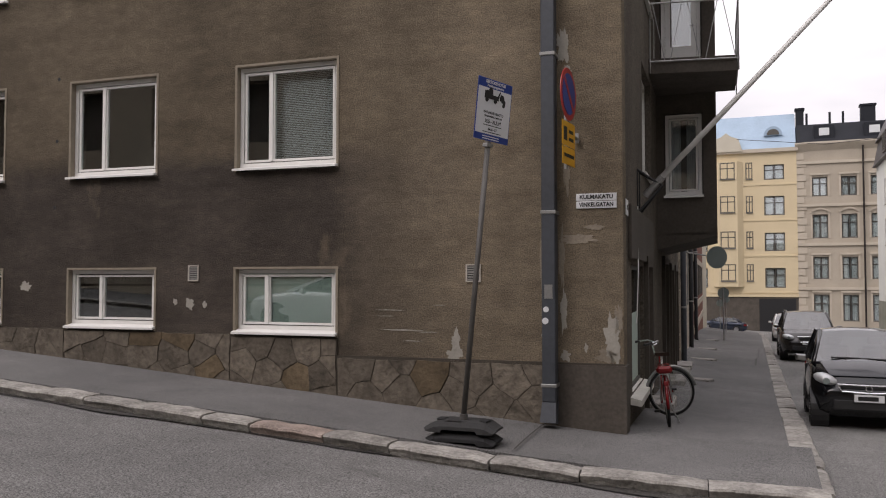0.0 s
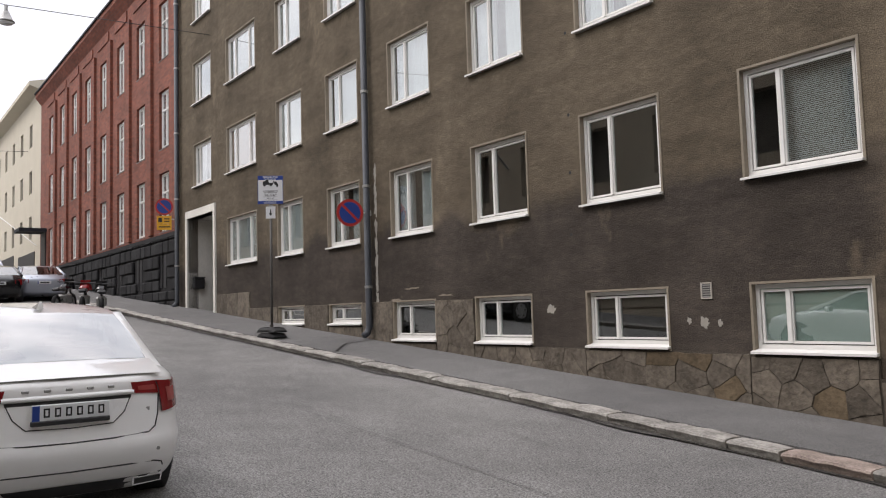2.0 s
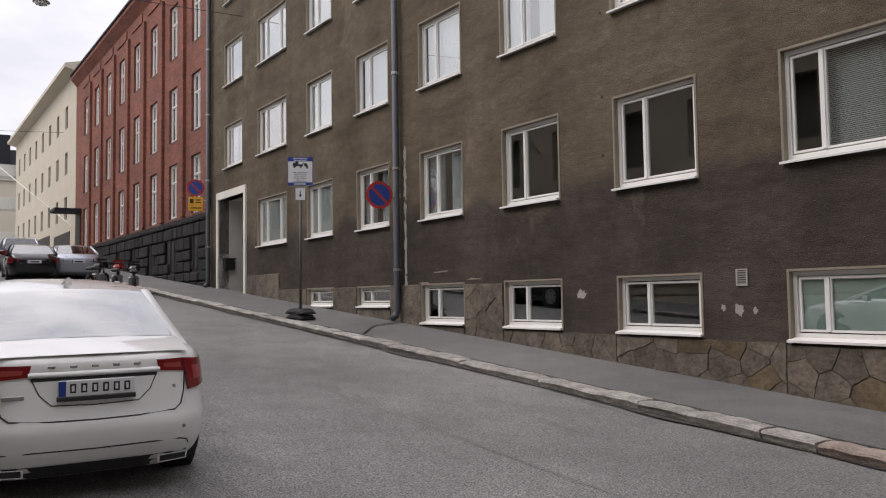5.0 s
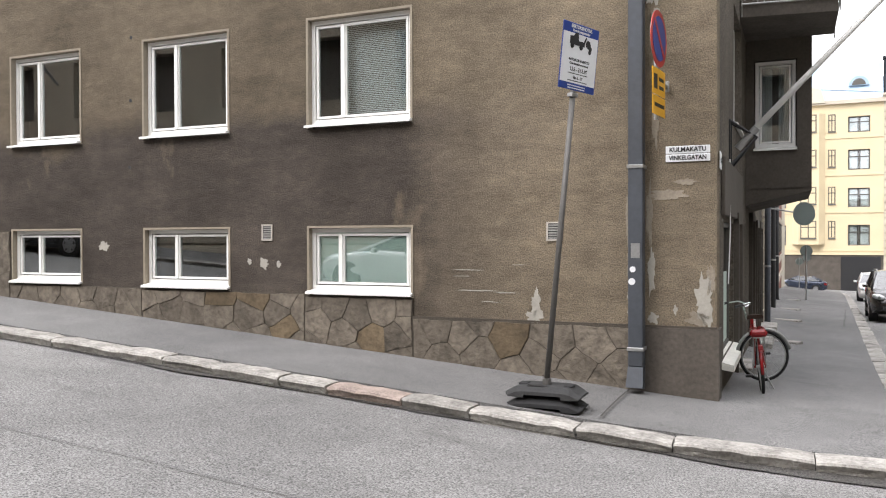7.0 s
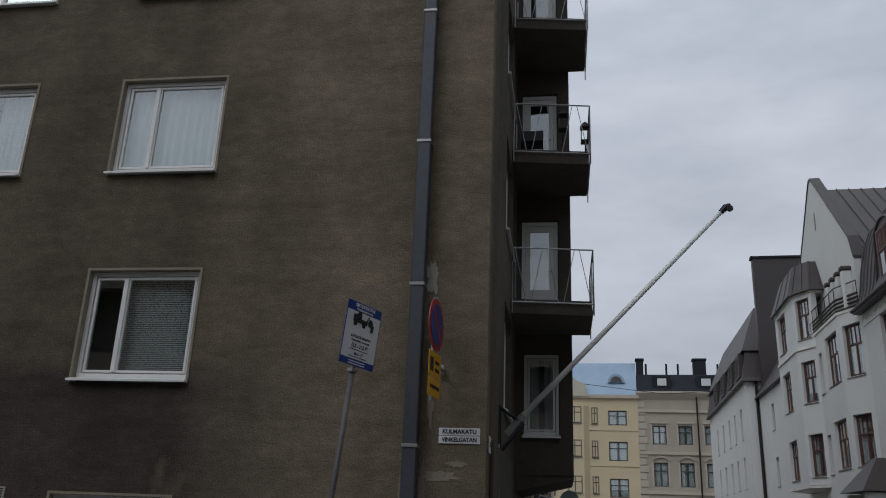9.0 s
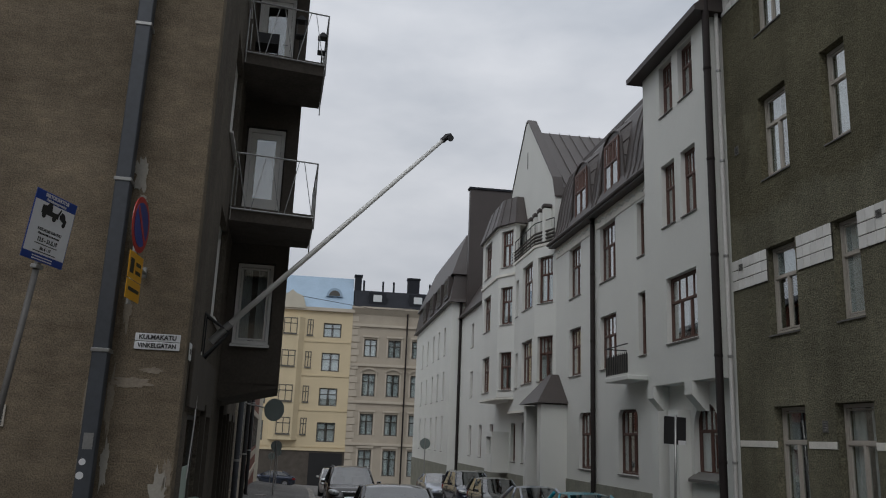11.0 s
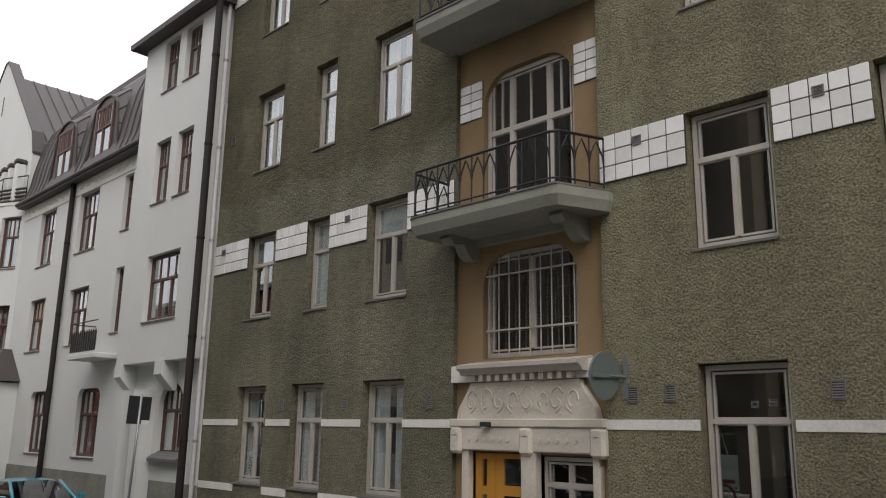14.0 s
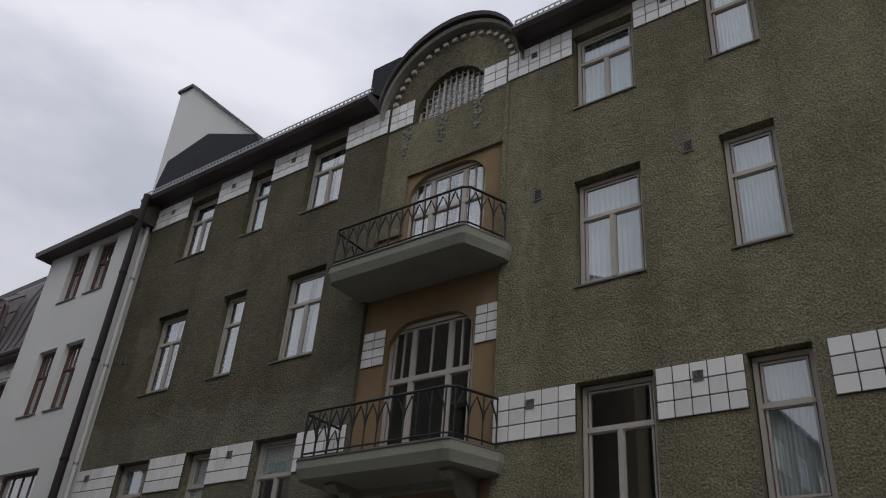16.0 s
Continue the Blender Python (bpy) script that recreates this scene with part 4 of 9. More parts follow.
for z0, z1 in ((1.5, 5.2),):
    for i in range(9):
        patch(MA, -14.76, z0 + (z1 - z0) * i / 9 + 0.1, 0.13, 0.5, M_BARE, 40 + i)
for a, z in ((-8.6, 4.9), (-8.62, 3.93), (-5.75, 7.4), (-8.65, 2.9), (-8.6, 6.3)):
    part("hole", Geo(MA).disc((a, -0.002, z), (0, 1, 0), 0.028, 0.008, 12), M_BLACK, brown_house)


def vent(m, a0, a1, z0, z1, mat, label, group):
    top = thing("wall_vent", None, label, "vent", group)
    fr = Geo(m).box(a0, a0 + 0.018, -0.02, 0.01, z0, z1).box(a1 - 0.018, a1, -0.02, 0.01, z0, z1)
    fr.box(a0 + 0.018, a1 - 0.018, -0.02, 0.01, z0, z0 + 0.018).box(a0 + 0.018, a1 - 0.018, -0.02, 0.01, z1 - 0.018, z1)
    part("frame", fr, mat, top)
    part("backing", Geo(m).box(a0 + 0.018, a1 - 0.018, -0.004, 0.01, z0 + 0.018, z1 - 0.018), M_BLACK, top)
    n = 6
    for i in range(n):
        z = z0 + 0.02 + (z1 - z0 - 0.04) * (i + 0.5) / n
        part("slat", Geo(m).prism([(-0.018, z - 0.012), (-0.006, z + 0.008), (-0.004, z + 0.004), (-0.016, z - 0.014)], a0 + 0.018, a1 - 0.018, 0), M_SILLMETAL, top)


vent(MA, -6.18, -6.0, 1.76, 1.99, M_GREYFRAME, "small grey louvred vent in the brown wall", "wall vents")
vent(MA, -1.98, -1.78, 1.75, 1.98, M_GREYFRAME, "small grey louvred vent in the brown wall", "wall vents")


# flagstone plinth, stone by stone
def clip_poly(poly, nx_, ny_, c):
    out = []
    for i, p in enumerate(poly):
        q = poly[(i + 1) % len(poly)]
        dp, dq = p[0] * nx_ + p[1] * ny_ - c, q[0] * nx_ + q[1] * ny_ - c
        if dp <= 0:
            out.append(p)
        if dp * dq < 0:
            t = dp / (dp - dq)
            out.append((p[0] + (q[0] - p[0]) * t, p[1] + (q[1] - p[1]) * t))
    return out


def base_z(a):
    x, y = a_point(a, -0.05)
    return pave_z(x, y) + 0.03 * (y - kerb_a(x) - 0.3) - 0.02


def flagstones(parent, a0, a1, ztop, seed, size=0.5, mat=M_FLAG):
    r = random.Random(seed)
    zlow = min(base_z(a0), base_z(a1)) - 0.1
    seeds = []
    tries = 0
    while tries < 400:
        p = (r.uniform(a0, a1), r.uniform(zlow, ztop))
        tries += 1
        gap = size * r.choice((0.34, 0.5, 0.62))
        if all(math.hypot((p[0] - q[0]) * 0.52, p[1] - q[1]) > gap for q in seeds):
            seeds.append(p)
    poly0 = [(a0 + 0.01, base_z(a0)), (a1 - 0.01, base_z(a1)), (a1 - 0.01, ztop - 0.01), (a0 + 0.01, ztop - 0.01)]
    for p in seeds:
        poly = poly0
        for q in seeds:
            if q is p:
                continue
            nx_, ny_ = q[0] - p[0], q[1] - p[1]
            ln = math.hypot(nx_, ny_)
            nx_, ny_ = nx_ / ln, ny_ / ln
            poly = clip_poly(poly, nx_, ny_, ((p[0] + q[0]) * nx_ + (p[1] + q[1]) * ny_) / 2 - 0.003)
            if len(poly) < 3:
                break
        if len(poly) < 3:
            continue
        area = abs(sum(poly[i][0] * poly[(i + 1) % len(poly)][1] - poly[(i + 1) % len(poly)][0] * poly[i][1] for i in range(len(poly)))) / 2
        if area < 0.008:
            continue
        fine_poly = []
        for i, q in enumerate(poly):
            q2 = poly[(i + 1) % len(poly)]
            k = max(1, int(math.hypot(q2[0] - q[0], q2[1] - q[1]) / 0.09))
            for j in range(k):
                x, z = q[0] + (q2[0] - q[0]) * j / k, q[1] + (q2[1] - q[1]) * j / k
                wob = Vector((x * 5.0, z * 5.0, 1.7))
                x, z = x + 0.022 * noise.noise(wob), z + 0.022 * noise.noise(wob + Vector((9, 4, 0)))
                fine_poly.append((min(max(x, a0 + 0.004), a1 - 0.004), min(z, ztop - 0.004)))
        poly = fine_poly
        cx, cz = sum(q[0] for q in poly) / len(poly), sum(q[1] for q in poly) / len(poly)
        outp = r.uniform(0.028, 0.045)
        tilt = r.uniform(-0.02, 0.02)
        front = [(cx + (q[0] - cx) * 0.985, -outp + tilt * (q[0] - cx) + 0.008 * noise.noise(Vector((q[0] * 4, q[1] * 4, 5))), cz + (q[1] - cz) * 0.98) for q in poly]
        back = [(q[0], -0.012, q[1]) for q in poly]
        n = len(poly)
        g = Geo(MA)
        ccw = sum(poly[i][0] * poly[(i + 1) % n][1] - poly[(i + 1) % n][0] * poly[i][1] for i in range(n)) > 0
        f = [tuple(range(n)) if ccw else tuple(range(n))[::-1]]
        f += [((i + 1) % n, i, n + i, n + (i + 1) % n) if ccw else (i, (i + 1) % n, n + (i + 1) % n, n + i) for i in range(n)]
        g.add(front + back, f)
        part("flagstone", g, M_FLAG_RUST if r.random() < 0.05 else mat, parent)


plinth = thing("plinth", None, "weathered grey-brown flagstone plinth with dark joints", "plinth", kind="structure")
for a0, a1, zt in ((-3.79, -0.95, 0.74), (-5.45, -3.79, 0.99), (-8.4, -5.45, 1.02), (-11.27, -8.4, 1.04), (-12.5, -11.27, 1.93)):
    flagstones(plinth, a0, a1, zt, int(-a0 * 10), 0.62)
    zb = min(base_z(a0), base_z(a1)) - 0.2
    part("mortar_bed", Geo(MA).prism([(a0, zb), (a1, zb), (a1, zt), (a0, zt)], -0.022, 0.05, 1), M_JOINT, plinth)
# plain sooty base by the corner and smoother slabs farther up the street
part("corner_base", Geo(MA).prism([(-0.95, -0.6), (0.03, -0.6), (0.03, 0.74), (-0.95, 0.74)], -0.03, 0.3, 1), M_CONCRETE, plinth, "smooth sooty concrete base")
for a0, a1, zt in ((-12.52, -12.5, 1.0), (-14.13, -12.52, 1.05), (-15.4, -14.13, 1.95), (-17.04, -15.44, 1.40), (-18.34, -17.06, 1.95), (-19.95, -18.36, 1.41), (-21.9, -19.97, 1.96), (-24.55, -21.9, 2.45)):
    n = max(1, int((a1 - a0) / 0.7))
    for i in range(n):
        x0, x1 = a0 + (a1 - a0) * i / n, a0 + (a1 - a0) * (i + 1) / n
        zb = min(base_z(x0), base_z(x1)) - 0.2
        part("stone_slab", Geo(MA).cbox(x0 + 0.004, x1 - 0.004, -0.035, 0.02, zb, zt, 0.01), M_FLAG, plinth)
for a0, a1, zt in ((-3.79, 0.0, 0.755), ):
    part("ledge_joint", Geo(MA).box(a0, a1, -0.02, 0.02, zt - 0.012, zt + 0.012), M_JOINT, plinth)

# shop front on the cross street
shop = thing("shop_window", MB, "shop window with a frosted lower pane and pale sill", "window", kind="structure")
g = Geo().box(0.95, 1.0, 0.06, 0.14, 0.28, 1.98).box(2.7, 2.75, 0.06, 0.14, 0.28, 1.98).box(1.0, 2.7, 0.06, 0.14, 1.92, 1.98).box(1.0, 2.7, 0.06, 0.14, 0.28, 0.34)
part("window_frame", g, M_DARKFRAME, shop)
part("pane", Geo().box(1.0, 2.7, 0.1, 0.106, 1.3, 1.92), M_GLASS, shop).visible_shadow = False
part("frosted_pane", Geo().box(1.0, 2.7, 0.09, 0.1, 0.34, 1.3), M_GREENBLIND, shop, "frosted grey-green glass panel")
part("window_sill", Geo().prism([(0.1, 0.3), (-0.14, 0.24), (-0.14, 0.16), (0.1, 0.2)], 0.7, 2.8, 0), M_BAND, shop)
part("signboard", Geo().cbox(0.55, 4.3, -0.05, 0.0, 2.05, 2.75, 0.01), M_BAY, shop, "dark board above the shop window")
for a0, a1, z0, z1 in ((2.95, 3.75, -0.3, 1.98), (7.2, 8.3, -0.5, 2.1), (9.6, 10.6, -0.6, 2.0), (11.6, 12.6, -0.7, 2.0)):
    d = thing("door_1", MB, "dark wooden street door in a deep reveal", "door", "street doors", "structure")
    part("door_leaf", Geo().cbox(a0, a1, 0.2, 0.26, z0, z1, 0.01), M_DARKFRAME, d)
    part("pane", Geo().box(a0 + 0.15, a1 - 0.15, 0.185, 0.197, z0 + 1.1, z1 - 0.15), M_GLASS, d)
    part("surround", Geo().box(a0 - 0.14, a0 - 0.002, -0.07, 0.1, z0, z1 + 0.14).box(a1 + 0.002, a1 + 0.14, -0.07, 0.1, z0, z1 + 0.14).box(a0 - 0.14, a1 + 0.14, -0.07, 0.1, z1 + 0.002, z1 + 0.16), M_BAY, d)
    x, y = (MB @ Vector((a0, -0.3, 0))).x, (MB @ Vector((a0, -0.3, 0))).y
    zz = pave_z(x, y) + 0.03
    part("step", Geo().cbox(a0 - 0.1, a1 + 0.1, -0.42, 0.2, zz - 0.4, zz + 0.12, 0.015), M_GRANITE, d)

# oriel with balconies in its angle
BAY0, BAY1, BAY_OUT = 5.9, 9.4, 1.08
bay = thing("oriel", MB, "dark brown plastered oriel projecting over the pavement", "oriel", kind="structure")
hole_w = [(0.14, 0.84, 3.36, 4.92)] + [(0.08, 0.84, z + 0.02, z + 2.1) for z in (5.56, 8.46, 11.36)]
# side towards the crossing, seen end on from the street
MS = MA @ Matrix.Translation((0.0, BAY0, 0)) @ Matrix.Rotation(radians(0), 4, "Z")
wg = wall_geo(Geo(MB.inverted() @ MS), -0.04, BAY_OUT, 2.62, TOP_A, hole_w, 0.0, 0.2)
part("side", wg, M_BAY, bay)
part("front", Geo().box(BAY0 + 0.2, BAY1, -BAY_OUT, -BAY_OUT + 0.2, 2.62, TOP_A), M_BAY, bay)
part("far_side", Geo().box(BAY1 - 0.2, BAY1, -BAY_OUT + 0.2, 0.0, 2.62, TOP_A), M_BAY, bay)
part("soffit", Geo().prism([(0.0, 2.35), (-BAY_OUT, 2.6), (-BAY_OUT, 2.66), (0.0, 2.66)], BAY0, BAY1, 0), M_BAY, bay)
# added dark sheet that gives the oriel rooms their shade
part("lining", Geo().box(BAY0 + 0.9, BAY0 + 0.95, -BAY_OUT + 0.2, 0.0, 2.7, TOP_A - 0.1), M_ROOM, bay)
window(at(MS, 0.16, 0.05, 3.38), 0.66, 1.52, (1.0,), inside=("curtain", M_CURTAIN), fw=0.06, label="tall white window in the oriel", sill_out=0.12)
for z in (5.56, 8.46, 11.36):
    d = thing("door_2", at(MS, 0.1, 0.06, z + 0.03), "white glazed balcony door", "door", "balcony doors", "structure")
    g = Geo().box(0, 0.07, 0, 0.07, 0, 2.05).box(0.65, 0.72, 0, 0.07, 0, 2.05).box(0.07, 0.65, 0, 0.07, 1.97, 2.05)
    part("frame", g, M_WHITE, d)
    lf = part("door_leaf", Geo().box(0.075, 0.17, 0.01, 0.06, 0.02, 1.96).box(0.55, 0.645, 0.01, 0.06, 0.02, 1.96).box(0.17, 0.55, 0.01, 0.06, 0.02, 0.62).box(0.17, 0.55, 0.01, 0.06, 1.84, 1.96), M_WHITE, d)
    part("pane", Geo().box(0.17, 0.55, 0.03, 0.036, 0.62, 1.84), M_GLASS, lf)
    part("handle", Geo().tube([(0.6, -0.03, 1.0), (0.52, -0.03, 1.0)], 0.01, 6), M_STEEL, lf)
for z in (5.28, 8.18, 11.08):
    b = thing("balcony", MS, "small concrete balcony with a thin grey wire railing", "balcony", "balconies of the brown house", "structure")
    part("slab", Geo().prism([(0.0, -1.75), (1.42, -1.55), (1.42, 0.0), (0.0, 0.0)], z, z + 0.26, 2), M_CONCRETE, b)
    g = Geo()
    P = [(0.03, -1.78), (1.45, -1.58), (1.45, 0.35)]
    for (x0, y0), (x1, y1) in zip(P, P[1:]):
        for zz in (z + 1.2, z + 0.2):
            g.tube([(x0, y0, zz), (x1, y1, zz)], 0.014, 6)
    part("rail", g, M_STEEL, b)
    for x, y in P + [(0.03, -0.9)]:
        part("post", Geo().tube([(x, y, z + 0.0), (x, y, z + 1.2)], 0.013, 6), M_STEEL, b)
    for (x0, y0), (x1, y1), n in ((P[0], P[1], 5), (P[1], P[2], 5)):
        for i in range(n):
            t0, t1 = (i + (0.15 if i % 2 else 0.85)) / n, (i + (0.85 if i % 2 else 0.15)) / n
            part("rod", Geo().tube([(x0 + (x1 - x0) * t0, y0 + (y1 - y0) * t0, z + 0.2), (x0 + (x1 - x0) * t1, y0 + (y1 - y0) * t1, z + 1.2)], 0.007, 5), M_STEEL, b)
for (x, y, z) in ((0.95, -1.45, 8.44), (1.38, -0.9, 8.44)):
    l = thing("lantern", at(MS, x, y, z), "black metal candle lantern on the balcony", "lantern", "balcony lanterns")
    part("base", Geo().cbox(-0.09, 0.09, -0.09, 0.09, 0.5, 0.54, 0.01), M_IRON, l)
    part("stand", Geo().tube([(0, 0, 0), (0, 0, 0.5)], 0.015, 6), M_IRON, l)
    for i in range(4):
        cx, cy = (-0.075 if i % 2 else 0.075), (-0.075 if i // 2 else 0.075)
        part("bar", Geo().tube([(cx, cy, 0.54), (cx, cy, 0.82)], 0.008, 5), M_IRON, l)
    part("hood", Geo().loft([[(-0.1, -0.1, 0.82), (0.1, -0.1, 0.82), (0.1, 0.1, 0.82), (-0.1, 0.1, 0.82)], [(-0.02, -0.02, 0.95), (0.02, -0.02, 0.95), (0.02, 0.02, 0.95), (-0.02, 0.02, 0.95)]]), M_IRON, l)
c = thing("folding_chair", at(MS, 0.35, -1.0, 8.44), "black folding chair on the balcony", "chair")
part("seat", Geo().cbox(-0.2, 0.2, -0.2, 0.2, 0.43, 0.45, 0.008), M_IRON, c)
part("backrest", Geo().cbox(-0.2, 0.2, 0.2, 0.22, 0.55, 0.85, 0.008), M_IRON, c)
for sx_ in (-0.2, 0.2):
    part("leg", Geo().tube([(sx_, 0.25, 0), (sx_, -0.2, 0.45)], 0.012, 5), M_IRON, c)
    part("leg", Geo().tube([(sx_, -0.22, 0), (sx_, 0.2, 0.85)], 0.012, 5), M_IRON, c)

# flagpole on its bracket
fp = thing("flagpole", MA, "long pale flagpole slanting out from a black iron bracket", "flagpole")
part("pole", Geo().tube([(0.14, 2.0, 3.04), (3.27, 2.0, 6.31)], [0.042, 0.03], 14), M_POLE, fp, smooth=True)
part("finial", Geo().tube([(3.24, 2.0, 6.28), (3.32, 2.0, 6.36), (3.38, 2.0, 6.40)], [0.042, 0.05, 0.025], 10), M_IRON, fp)
part("pulley", Geo().disc((3.36, 1.95, 6.32), (0, 1, 0), 0.05, 0.03, 12), M_IRON, fp)
for db in (-0.16, 0.16):
    part("bracket_arm", Geo().tube([(0.0, 2.0 + db, 3.35), (0.34, 2.0, 3.12), (0.0, 2.0 + db, 2.72)], 0.02, 6), M_IRON, fp)
    part("bracket_bar", Geo().tube([(0.0, 2.0 + db, 2.72), (0.0, 2.0 + db, 3.36)], 0.02, 6), M_IRON, fp)
part("socket", Geo().tube([(0.1, 2.0, 2.98), (0.34, 2.0, 3.245)], 0.052, 10), M_STEEL, fp)
part("cord", Geo().tube([(0.03, 1.6, 2.8), (0.05, 1.4, 1.9), (0.04, 1.2, 1.2)], 0.008, 5), M_POLE, fp)


def lettering(body, size, m, mat, parent, name="lettering", depth=0.003, align="CENTER", wide=1.0):
    cu = bpy.data.curves.new(name, "FONT")
    cu.body, cu.size, cu.align_x, cu.align_y, cu.extrude, cu.offset = body, size, align, "CENTER", depth, size * 0.03
    tmp = bpy.data.objects.new("tmp_text", cu)
    scene.collection.objects.link(tmp)
    me = bpy.data.meshes.new_from_object(tmp.evaluated_get(bpy.context.evaluated_depsgraph_get()))
    bpy.data.objects.remove(tmp)
    me.materials.clear()
    me.materials.append(mat)
    ob = new(name, me)
    ob.parent = parent
    ob.matrix_local = m @ Matrix.Diagonal((wide, 1, 1, 1))
    return ob


UP = Matrix.Rotation(radians(90), 4, "X")           # text standing in the a-z plane, read from -b
plate = thing("street_name_plate", at(MA, -0.56 + 0.245, -0.012, 2.74), "white enamel street name plate with black letters", "sign")
for k, word in ((0.047, "KULMAKATU"), (-0.047, "VINKELGATAN")):
    p_ = part("plate", Geo().cbox(-0.245, 0.245, -0.006, 0.006, k - 0.044, k + 0.044, 0.004), M_SIGNWHITE, plate)
    lettering(word, 0.070, Matrix.Translation((0, -0.008, k)) @ UP, M_BLACK, p_, wide=0.88 if len(word) > 9 else 0.98)
np_ = thing("house_number_plate", at(MB, 0.35, -0.012, 2.68), "small white house number plate with worn marks", "sign")
part("plate", Geo().cbox(-0.12, 0.12, -0.006, 0.006, -0.1, 0.1, 0.004), M_SIGNWHITE, np_)
part("mark", Geo().box(-0.06, 0.06, -0.009, -0.006, -0.03, 0.03), M_BLACK, np_)


# ---- olive building with tiles and iron balconies ----
EAVE_G = 14.0
Y0G, Y1G = -12.0, 18.7
GW = {}
ROWS_G = [(0.62, 2.76), (4.34, 6.35), (8.0, 10.05), (11.7, 13.5)]
COLS_G = [(15.98, 17.15, 0), (13.84, 14.98, 1), (11.38, 12.58, 2), (4.28, 5.5, 3), (2.13, 2.97, 4), (-1.2, 0.2, 5), (-4.0, -2.8, 6)]
NARROW = (13.86, 14.68)
green_holes, green_windows = [], []
for y0, y1, i in COLS_G:
    for k, (z0, z1) in enumerate(ROWS_G):
        if i == 1 and k > 0:
            y0, y1 = NARROW
        green_holes.append((-y1, -y0, z0, z1))
        green_windows.append((-y1, -y0, z0, z1, i, k))
CEN0, CEN1 = 6.98, 10.1
green = thing("wall_east", None, "olive green roughcast house wall with white tile bands", "wall", kind="structure")
w = part("street_wall", wall_geo(Geo(), -Y1G, -Y0G, -2.2, EAVE_G, green_holes + [(-CEN1, -CEN0, -3.0, 14.0)]), M_GREEN, green)
w.matrix_world = MG
# recessed middle bay in ochre plaster, its wide openings arched
ARCH_W = [(7.5, 9.5, 3.02, 4.85), (7.5, 9.5, 5.55, 8.2), (7.45, 9.4, 9.3, 11.55)]
DOORS_G = [(8.55, 9.7, -0.62, 1.5), (7.22, 8.26, 0.02, 1.48)]
w = part("middle_bay_wall", wall_geo(Geo(), -CEN1, -CEN0, -2.2, 13.0, [(-b, -a, z0, z1) for a, b, z0, z1 in ARCH_W + DOORS_G], 0.10, 0.45), M_OCHRE, green, "ochre plaster")
w.matrix_world = MG
part("middle_bay_head", Geo(MG).box(-CEN1, -CEN0, 0.03, 0.1, 11.62, 13.0).box(-CEN1, -9.42, 0.03, 0.1, 10.2, 11.62), M_GREEN, green)
part("room_dark_backing", Geo(MG).box(-Y1G, -Y0G, 1.0, 1.1, -2, EAVE_G + 1.5), M_ROOM, green)


def spandrels(m, a0, a1, ztop, r, b0, b1, mat, parent):
    """Fills the upper corners of an opening so that its head is rounded."""
    for s, a in ((1, a0), (-1, a1)):
        pts = [(a, ztop + 0.001), (a, ztop - r)]
        pts += [(a + s * (r - r * math.cos(t)), ztop - r + r * math.sin(t)) for t in [math.pi / 2 * i / 8 for i in range(1, 9)]]
        part("arch_corner", Geo(m).prism(pts, b0, b1, 1), mat, parent)


for a, b, z0, z1 in ARCH_W:
    spandrels(MG, -b, -a, z1, 0.62, 0.102, 0.3, M_OCHRE, green)
for a0, a1, z0, z1, i, k in green_windows:
    one = i == 1 and k > 0 or i == 4
    inside = None if (i, k) in ((3, 1), (3, 0), (4, 0)) else (("curtain", M_CURTAIN) if (i, k) in ((0, 0), (1, 0), (2, 0), (0, 2), (2, 2), (2, 3)) else ("full", M_CURTAIN))
    window(at(MG, a0 + 0.02, 0.17, z0 + 0.02), a1 - a0 - 0.04, z1 - z0 - 0.04, (1.0,), (0.66, 0.34), (1.0,) if one else (0.5, 0.5), M_GREYFRAME, 0.07, 0.07, 0.0, M_SILLMETAL, 0.2,
           ("roller", M_CURTAIN) if k == 1 and i < 3 else inside, "weathered grey-beige casement window with a transom", "window_2", "windows of the olive house", 0.36 if k == 1 and i in (0, 2) else 1.0)
# arched windows of the middle bay
window(at(MG, -9.48, 0.2, 3.04), 1.96, 1.79, (0.5, 0.5), (1.0,), None, M_GREYFRAME, 0.08, 0.1, 0.0, None, 0.0, None, "arched grey window behind white bars", "window_3")
window(at(MG, -9.48, 0.2, 5.57), 1.96, 2.61, (0.27, 0.46, 0.27), (0.58, 0.42), (0.27, 0.46, 0.27), M_GREYFRAME, 0.08, 0.09, 0.0, None, 0.0, None, "arched balcony window and door in grey-beige wood", "window_3", muntins=1)
window(at(MG, -9.38, 0.2, 9.32), 1.91, 2.21, (0.27, 0.46, 0.27), (0.6, 0.4), (0.27, 0.46, 0.27), M_GREYFRAME, 0.08, 0.09, 0.0, None, 0.0, ("curtain", M_CURTAIN), "arched balcony window and door in grey-beige wood", "window_3", muntins=1)
grille = thing("window_grille", MG, "white painted iron bars over the arched window", "grille")
for i in range(9):
    a = -9.4 + 1.8 * i / 8
    hgt = 4.82 - (0.22 if i in (0, 8) else 0.0)
    part("bar", Geo().tube([(a, 0.15, 3.06), (a, 0.15, hgt)], 0.012, 6), M_GREYFRAME, grille)
for z in (3.5, 4.45):
    part("cross_bar", Geo().box(-9.46, -7.54, 0.135, 0.165, z - 0.014, z + 0.014), M_GREYFRAME, grille)


# white glazed tiles, tile by tile
TILE_MESH = {}


